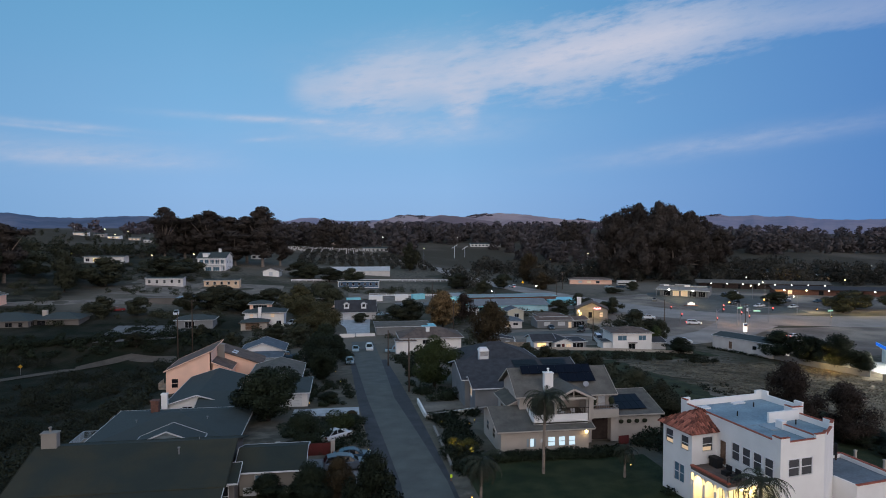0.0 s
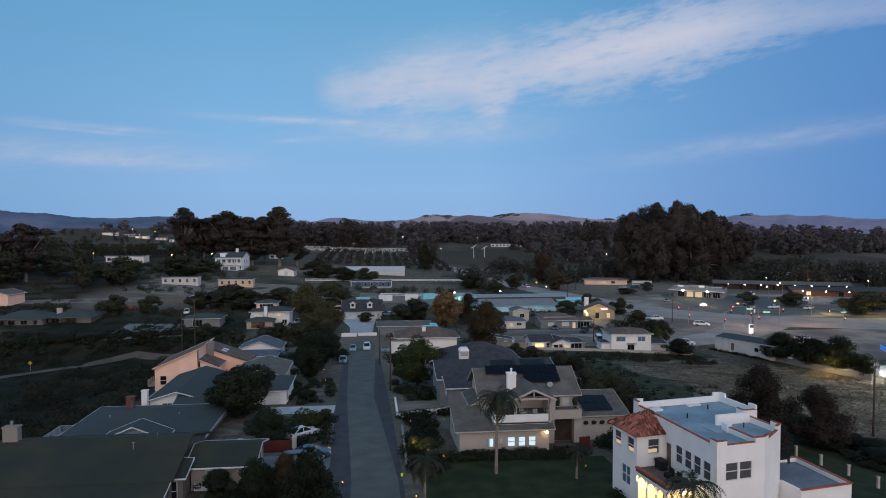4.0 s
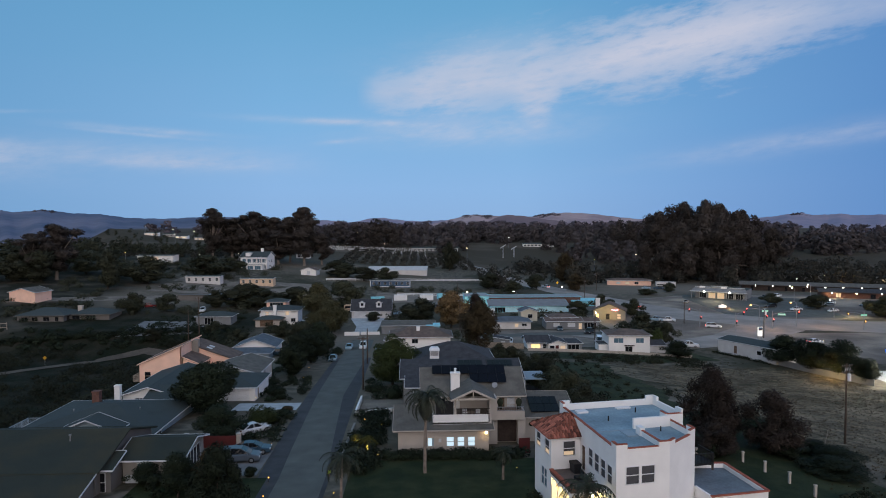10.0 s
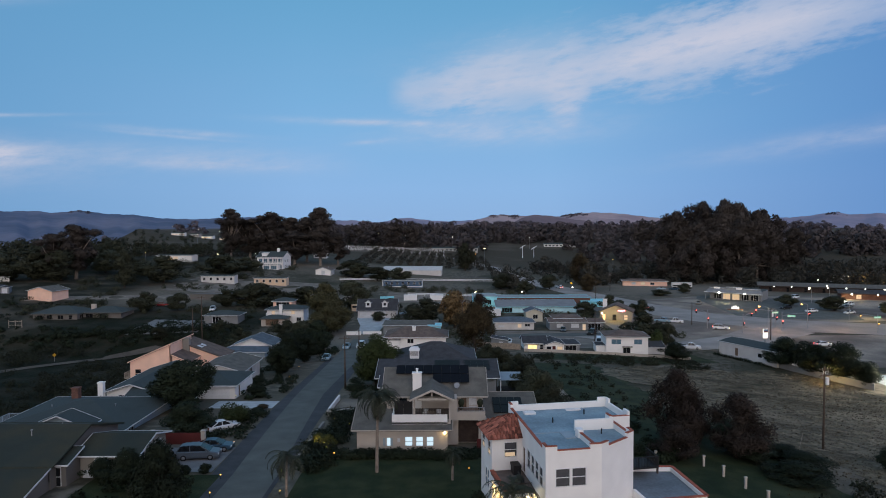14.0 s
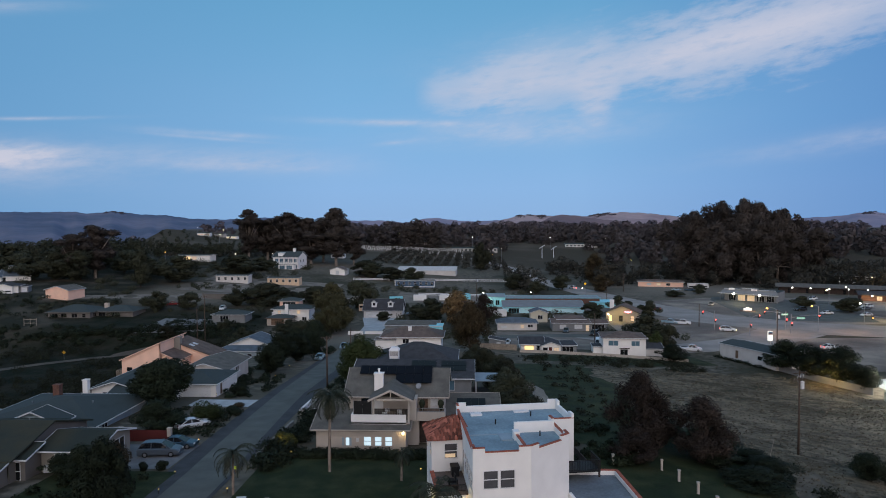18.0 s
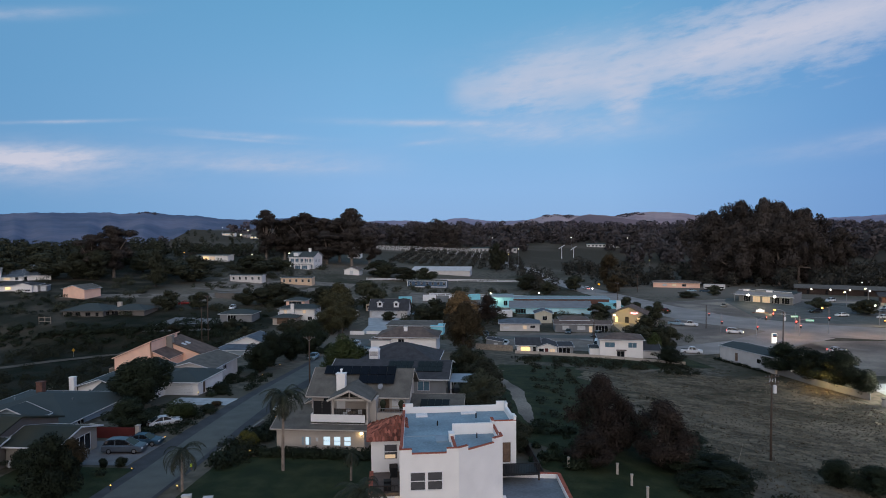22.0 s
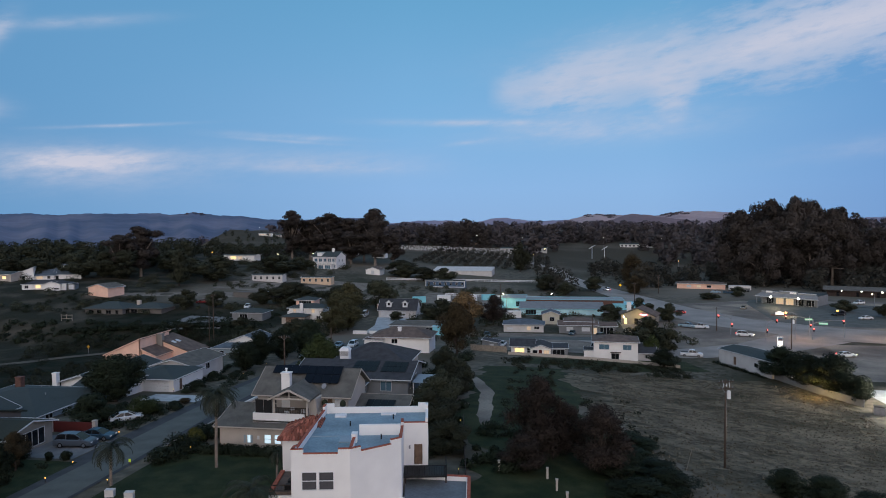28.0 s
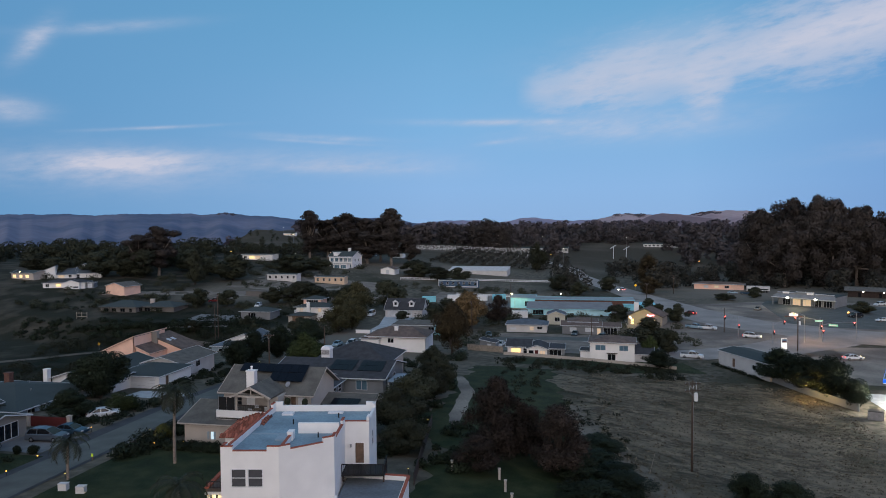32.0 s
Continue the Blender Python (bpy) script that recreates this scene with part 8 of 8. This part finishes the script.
for x in (-0.9, 0.8):
    for y in (-0.3, 0.3):
        part("leg", Shape().box(x - 0.03, y - 0.03, 0, x + 0.03, y + 0.03, 0.32), "paint_white", k)
k = thing("patio_set", "patio table and wicker chairs on the balcony", "furniture", m=pose(27.9, 80.2, 3.25))
part("tabletop", Shape().tube((0, 0, 0.7), (0, 0, 0.76), 0.6, 0.6, 12), "wood_pale", k)
part("table_leg", Shape().tube((0, 0, 0), (0, 0, 0.7), 0.07, 0.07), "black", k)
for a in (0.4, 2.2, 4.0):
    c = (1.1 * math.cos(a), 1.1 * math.sin(a))
    part("wicker_chair", Shape().box(c[0] - 0.3, c[1] - 0.3, 0.1, c[0] + 0.3, c[1] + 0.3, 0.45).box(c[0] - 0.3, c[1] + 0.22, 0.45, c[0] + 0.3, c[1] + 0.3, 0.95), "blind", k)


# ---- vehicles ----
def loft(s, sections):
    """A skin through cross-sections of equal corner count."""
    n = len(sections[0])
    verts = [p for sec in sections for p in sec]
    faces = [(k * n + i, k * n + (i + 1) % n, (k + 1) * n + (i + 1) % n, (k + 1) * n + i) for k in range(len(sections) - 1) for i in range(n)]
    faces += [tuple(range(n))[::-1], tuple(range((len(sections) - 1) * n, len(sections) * n))]
    s.grid(verts, faces)


SHAPES = {
    "sedan": (4.6, 1.8, [(-2.3, 0.5), (-2.27, 0.66), (-2.05, 0.78), (-1.25, 0.89), (0, 0.93), (1.4, 0.95), (2.0, 0.93), (2.26, 0.82), (2.3, 0.5)], [(-1.25, 0.89), (-0.8, 1.16), (-0.3, 1.39), (0.35, 1.45), (0.95, 1.38), (1.5, 1.15), (1.9, 0.94)]),
    "suv": (5.0, 1.95, [(-2.5, 0.5), (-2.45, 0.78), (-2.2, 0.93), (-1.45, 1.05), (0, 1.08), (1.8, 1.1), (2.4, 1.06), (2.47, 0.9), (2.5, 0.5)], [(-1.5, 1.05), (-1.0, 1.38), (-0.4, 1.68), (0.5, 1.76), (1.6, 1.72), (2.05, 1.6), (2.4, 1.08)]),
    "pickup": (5.6, 1.95, [(-2.8, 0.6), (-2.75, 0.85), (-2.5, 1.0), (-1.6, 1.1), (2.7, 1.1), (2.78, 1.08), (2.8, 0.65)], [(-1.6, 1.1), (-1.2, 1.42), (-0.8, 1.72), (-0.1, 1.8), (0.5, 1.76), (0.85, 1.1)]),
    "van": (5.4, 2.0, [(-2.7, 0.6), (-2.65, 0.95), (-2.3, 1.25), (2.6, 1.3), (2.68, 1.2), (2.7, 0.6)], [(-2.3, 1.25), (-1.9, 1.75), (-1.5, 2.25), (0.5, 2.35), (2.45, 2.32), (2.62, 1.3)]),
}
CARS = {}


def make_car(kind, paint):
    long, wide, low, cab = SHAPES[kind]
    ob = thing("car" if kind != "pickup" else "pickup_truck", "", "car")
    s = Shape()
    loft(s, [[(x, -wide / 2 + 0.06, 0.28), (x, -wide / 2, 0.5), (x, -wide / 2 + 0.02, z - 0.1), (x, -wide / 2 + 0.14, z), (x, wide / 2 - 0.14, z), (x, wide / 2 - 0.02, z - 0.1), (x, wide / 2, 0.5), (x, wide / 2 - 0.06, 0.28)] for x, z in low])
    part("body", s, paint, ob)
    s = Shape()
    base = cab[0][1]
    loft(s, [[(x, -wide / 2 + 0.12 + (0.14 if z > base + 0.1 else 0), z - 0.02), (x, -wide / 2 + 0.2 + (0.14 if z > base + 0.1 else 0), z), (x, wide / 2 - 0.2 - (0.14 if z > base + 0.1 else 0), z), (x, wide / 2 - 0.12 - (0.14 if z > base + 0.1 else 0), z - 0.02), (x, wide / 2 - 0.12, base - 0.1), (x, -wide / 2 + 0.12, base - 0.1)] for x, z in cab])
    part("cabin_glass", s, "glass_dark", ob, "dark windows")
    peak = max(z for _, z in cab)
    top = [(x, z) for x, z in cab if z > base + 0.62 * (peak - base)]
    s = Shape()
    loft(s, [[(x, sg * (wide / 2 - k), z + dz) for sg, k, dz in ((-1, 0.25, -0.05), (-1, 0.36, 0.025), (1, 0.36, 0.025), (1, 0.25, -0.05))] for x, z in top])
    part("cabin_roof", s, paint, ob)
    (x1, z1), (x2, z2) = top[0], top[-1]
    for (xa, za), (xb, zb) in ((cab[0], top[0]), (((x1 + x2) / 2, base), ((x1 + x2) / 2, peak)), (cab[-1], top[-1])):
        for sg in (-1, 1):
            part("pillar", Shape().bar((xa, sg * (wide / 2 - 0.12), base - 0.03), (xb, sg * (wide / 2 - 0.27), zb - 0.02), 0.08, 0.1), paint, ob)
    if kind == "pickup":
        part("bed", Shape().box(0.95, -wide / 2 + 0.16, 1.09, 2.68, wide / 2 - 0.16, 1.115), "black", ob)
    for x in (-long * 0.31, long * 0.31):
        for sg in (-1, 1):
            wh = part("wheel", Shape().tube((x, sg * (wide / 2 - 0.22), 0.34), (x, sg * (wide / 2 + 0.01), 0.34), 0.34, 0.34, 14), "rubber", ob)
            part("rim", Shape().tube((x, sg * (wide / 2 + 0.0), 0.34), (x, sg * (wide / 2 + 0.025), 0.34), 0.21, 0.19, 10), "rim", wh)
    for sg in (-1, 1):
        part("headlight", Shape().box(-long / 2 - 0.01, sg * wide * 0.34 - 0.2, 0.62, -long / 2 + 0.1, sg * wide * 0.34 + 0.2, 0.76), "blind", ob)
        part("tail_light", Shape().box(long / 2 - 0.1, sg * wide * 0.38 - 0.14, 0.7, long / 2 + 0.01, sg * wide * 0.38 + 0.14, 0.92), "paint_red", ob)
        part("mirror", Shape().box(cab[0][0] + 0.35, sg * (wide / 2 + 0.02) - 0.1, base + 0.02, cab[0][0] + 0.5, sg * (wide / 2 + 0.02) + 0.1, base + 0.16), paint, ob)
    return ob


def car(kind, paint, label, x, y, yaw, lights=False):
    """yaw: the way its nose points, degrees to the left of -x turned."""
    m = pose(x, y, gz(x, y) + 0.07, 0, 0, yaw)
    if (kind, paint) not in CARS:
        ob = CARS[kind, paint] = make_car(kind, paint)
        ob.matrix_basis = m
    else:
        ob = copy_thing(CARS[kind, paint], m)
    tagged(ob, label, "pickup" if kind == "pickup" else "car", "parked cars" if not lights else "cars at the junction")
    if lights:
        long, wide = SHAPES[kind][:2]
        for sg in (-1, 1):
            part("lit_headlight", Shape().ball((-long / 2 - 0.03, sg * wide * 0.34, 0.68), 0.06, 0.2, 0.12), "lit_bright", ob, "glowing headlight")
            part("lit_tail_light", Shape().ball((long / 2 + 0.03, sg * wide * 0.38, 0.8), 0.06, 0.18, 0.14), "lit_red", ob, "glowing tail light")
    return ob


car("suv", "car_silver", "silver-blue minivan parked on a concrete drive", 0.0, 75.9, 186)
car("sedan", "car_blue", "dark blue hatchback parked on a concrete drive", 0.8, 79.0, 184)
car("sedan", "car_white", "white sedan parked on the verge", -1.2, 88.0, 222)
car("suv", "car_white", "white car parked at the end of the street", 6.6, 178.5, 90)
car("sedan", "car_pale_blue", "pale blue sedan parked at the end of the street", 2.9, 177, 90)
car("sedan", "car_pale_blue", "pale blue car parked on the verge", 1.2, 155.5, 92)
car("pickup", "car_pale_blue", "pale blue pickup beside a garden", 13.2, 172, 175)
car("pickup", "car_white", "white pickup at the corner by the field", 98.2, 181, 165)
car("sedan", "car_blue", "dark blue car before the shuttered house", 68.5, 213, 80)
car("suv", "car_black", "dark car behind the gardens", 76.5, 206.5, 60)
car("sedan", "car_blue", "blue car by the lane", 42, 206, 100)
car("sedan", "car_white", "white car by a back garden", 48, 186, 80)
car("van", "car_white", "white camper parked beside the bungalow", 73.5, 184, 78)
car("van", "car_white", "white van parked beside the dormer house", -9, 247, 90)
car("sedan", "car_pale_blue", "pale car behind the dormer house", 14.5, 254, 20)
car("pickup", "car_pale_blue", "blue and white pickup on the corner lot", 107.5, 232.5, 150)
car("pickup", "car_white", "white pickup on the corner lot", 111.3, 230.8, 160)
car("suv", "car_white", "white car waiting at the signals", 121.3, 216, 160, True)
car("sedan", "car_white", "white car with glowing tail lights on the highway", 138, 186, 190, True)
car("sedan", "car_red", "red car on the highway", 112, 268, 300, True)
car("suv", "car_white", "white car on the far highway", 92, 356, 292, True)
for x, y, yaw, kind, col in ((140, 284, 60, "sedan", "car_tan"), (169, 267, 20, "suv", "car_black"), (174, 257, 10, "sedan", "car_white"), (184, 300, 30, "sedan", "car_silver"), (192, 304, 30, "suv", "car_white"), (200, 276, 20, "suv", "car_white"), (196, 270, 20, "sedan", "car_silver"), (210, 268, 15, "sedan", "car_blue"), (150, 344, 170, "pickup", "car_blue"), (186, 252, 20, "sedan", "car_white"), (144, 346, 175, "sedan", "car_pale_blue"), (-62, 258, 100, "suv", "car_white"), (-18, 236, 60, "suv", "car_white"), (-14, 166, 5, "pickup", "car_blue"), (-84, 262, 20, "pickup", "car_red"), (22, 268, 20, "sedan", "car_pale_blue"), (26, 274, 10, "suv", "car_white"), (-70, 405, 20, "suv", "car_silver")):
    car(kind, col, {"car_white": "white", "car_black": "dark", "car_tan": "tan", "car_silver": "silver", "car_blue": "dark blue", "car_pale_blue": "pale blue", "car_red": "dull red"}[col] + " parked " + {"suv": "estate car", "sedan": "saloon car", "pickup": "pickup truck"}[kind] + " on open ground", x, y, yaw)
k = thing("trailer", "long white lorry trailer on a lot", "trailer", m=pose(158, 355, gz(158, 355), 0, 0, -10))
part("box_body", Shape().box(-5.2, -1.25, 0.9, 5.2, 1.25, 3.1), "siding_pale", k)
part("window_band", Shape().box(-4.8, -1.29, 1.2, 4.6, -1.25, 1.8), "glass_dark", k)
for x in (-3.6, 2.6, 3.8):
    part("wheel", Shape().tube((x, -1.25, 0.5), (x, -1.0, 0.5), 0.5, 0.5, 12), "rubber", k)
for x, y, yaw, lab in ((14, 300, 5, "white"), (26, 302, -5, "white"), (34, 306, 20, "turquoise"), (4, 292, 8, "turquoise"), (48, 250, 10, "white")):
    k = thing("storage_container", lab + " storage container on a gravel yard", "container", "storage containers", pose(x, y, gz(x, y), 0, 0, yaw))
    part("shell", Shape().box(-3, -1.2, 0.1, 3, 1.2, 2.6), "paint_white" if lab == "white" else "paint_turquoise", k)
    for i in range(12):
        part("rib", Shape().box(-2.9 + i * 0.5, -1.24, 0.2, -2.75 + i * 0.5, -1.2, 2.5), "paint_white" if lab == "white" else "paint_turquoise", k)
k = thing("school_bus", "yellow bus parked behind the dormer house", "bus", m=pose(-2, 262, gz(-2, 262), 0, 0, 3))
part("body", Shape().box(-5.5, -1.2, 0.5, 4.5, 1.2, 3.2).box(4.5, -1.1, 0.5, 5.6, 1.1, 1.8), "siding_peach", k)
part("window_band", Shape().box(-5.2, -1.23, 1.9, 4.2, -1.2, 2.7), "glass_dark", k)
for x in (-3.5, 4.0):
    part("wheel", Shape().tube((x, -1.2, 0.5), (x, -0.9, 0.5), 0.5, 0.5, 12), "rubber", k)


# ---- small garden lights ----
def garden_light(x, y, h, lit="lit_amber", r=0.058):
    k = thing("garden_light", "small glowing path light on a stake", "garden light", "garden lights", pose(x, y, gz(x, y)))
    part("stake", Shape().tube((0, 0, -0.2), (0, 0, h), 0.03, 0.03, 5), "black", k)
    hd = part("lamp_globe", Shape().ball((0, 0, h + r), r, r, r), lit, k)
    part("lamp_cap", Shape().tube((0, 0, h + 2 * r), (0, 0, h + 2 * r + 0.05), r * 1.3, r * 0.4, 8), "black", hd)


for x, y, h in ((16.5, 74.9, 0.9), (19.1, 77.2, 0.5), (17.4, 91.2, 0.5), (16.2, 89.5, 0.5), (18.5, 93.0, 0.5), (2.8, 80.6, 0.6), (5.0, 68.9, 0.5), (5.6, 63.8, 0.5), (-5.7, 108.2, 0.6), (-0.8, 125.8, 0.8), (-6.4, 112, 0.6), (13.6, 92.6, 0.5), (32.4, 71, 0.4), (12.6, 64.5, 0.4), (-2, 140, 0.7), (33.2, 58.5, 0.5), (50.5, 71, 1.2), (48, 92, 1.0)):
    garden_light(x, y, h)


def glow_lamp(name, x, y, z, watts, col=(1.0, 0.66, 0.28), size=0.25):
    """A point light; some stand where no lamp is built."""
    ob = new(name, bpy.data.lights.new(name, "POINT"))
    ob.data.energy, ob.data.color, ob.data.shadow_soft_size = watts, col, size
    ob.location = (x, y, z)


def villa_at(x, y, z):
    return (pose(38.3, 53.1, -0.2, 0, 0, 10) @ Vector((x, y, z))).to_tuple()


for y in (7.4, 5.6, 3.8):
    glow_lamp("arcade_light", *villa_at(-1.2, y, 2.9), 240, (1.0, 0.68, 0.24))
glow_lamp("shrub_light", 13.4, 79.9, 0.7, 45, (1.0, 0.66, 0.16), 0.1)
glow_lamp("shrub_light", 15.0, 77.6, 0.7, 80, (1.0, 0.68, 0.2), 0.1)
glow_lamp("porch_light", 29.6, 77.3, 1.9, 16)
glow_lamp("fuel_station_light", 129.4, 133.0, -3.4, 9000, (1.0, 0.93, 0.78), 1.0)
glow_lamp("fuel_station_light", 138.6, 135, -2.9, 20000, (1.0, 0.93, 0.78), 1.5)
# added light without a lamp, for the station's glow spilling onto the grass
glow_lamp("wall_light", 113.6, 141.5, -5.2, 1000, (1.0, 0.62, 0.2), 0.2)
glow_lamp("corner_light", 108, 177, -3.6, 300, (1.0, 0.6, 0.22), 0.2)
glow_lamp("junction_light", 136, 211, -0.4, 1500, (1.0, 0.52, 0.2), 0.5)
glow_lamp("sign_light", 150, 262, -6.2, 500, (1.0, 0.7, 0.3), 0.3)
glow_lamp("highway_light", 160, 214, 0.0, 1300, (1.0, 0.52, 0.2), 0.5)
glow_lamp("shopfront_light", 154, 288, -4.8, 1500, (1.0, 0.78, 0.4), 0.5)
glow_lamp("restaurant_light", 90.5, 234.0, -4.9, 600, (1.0, 0.66, 0.15), 0.3)
glow_lamp("motel_light", 214, 296, -4.5, 1500, (1.0, 0.72, 0.35), 0.5)
glow_lamp("roadside_light", 213, 232, -2.4, 1600, (1.0, 0.68, 0.2), 0.4)
glow_lamp("roadside_light", 235, 240, -2.4, 1600, (1.0, 0.68, 0.2), 0.4)
glow_lamp("roadside_light", 183, 236, -2.6, 1500, (1.0, 0.74, 0.25), 0.4)
glow_lamp("roadside_light", 198, 229, -3.4, 900, (1.0, 0.74, 0.2), 0.3)
glow_lamp("motel_porch_light", 249, 338, -4.4, 1800, (1.0, 0.58, 0.16), 0.4)
glow_lamp("yard_light", 44.5, 276.5, -1.8, 900, (1.0, 0.8, 0.5), 0.4)
glow_lamp("pink_house_light", -19.8, 126.8, -1.2, 12)


# ---- lights and nursery rows far off ----
far_rng = random.Random(44)
spots = [(-300, 800), (-270, 806), (-240, 790), (-205, 745), (-196, 276), (-150, 395), (-110, 405), (-60, 460), (-40, 700), (-12, 706), (10, 690), (38, 655), (60, 500), (52, 470), (150, 470), (190, 500), (262, 378), (300, 366), (330, 420), (360, 408), (250, 455), (280, 480), (-340, 640), (-180, 560), (120, 700), (180, 715), (230, 352), (244, 362), (-88, 410), (-66, 408), (275, 330), (290, 300)]
for i, (x, y) in enumerate(spots):
    z = gz(x, y) + float(far_z(np.array(x), np.array(y)))
    k = thing("yard_lamp", "small far lamp glowing on a post", "lamp", "distant lamps", pose(x, y, z))
    hh = far_rng.uniform(3.5, 6.5) + (6 if y > 430 else 0)
    part("post", Shape().tube((0, 0, -0.5), (0, 0, hh), 0.09, 0.07, 6), "metal_grey", k)
    r = 0.17 + y / 4600
    part("lamp_globe", Shape().ball((0, 0, hh + r * 0.7), r, r, r * 0.8), far_rng.choice(("lit_white", "lit_bright", "lit_bright", "lit_amber")), k)
s = Shape()
for j in range(7):
    for i in range(60):
        x, y = -95 + i * 2.1 + far_rng.uniform(-0.4, 0.4), 566 + j * 14 + far_rng.uniform(-4, 4)
        z = gz(x, y) + float(far_z(np.array(x), np.array(y)))
        if far_rng.random() < 0.8:
            s.box(x, y, z, x + 0.9, y + 0.7, z + far_rng.uniform(0.4, 1.0))
tagged(part("nursery_rows", s, "siding_pale"), "pale covered rows of a plant nursery", "nursery", kind="stuff")
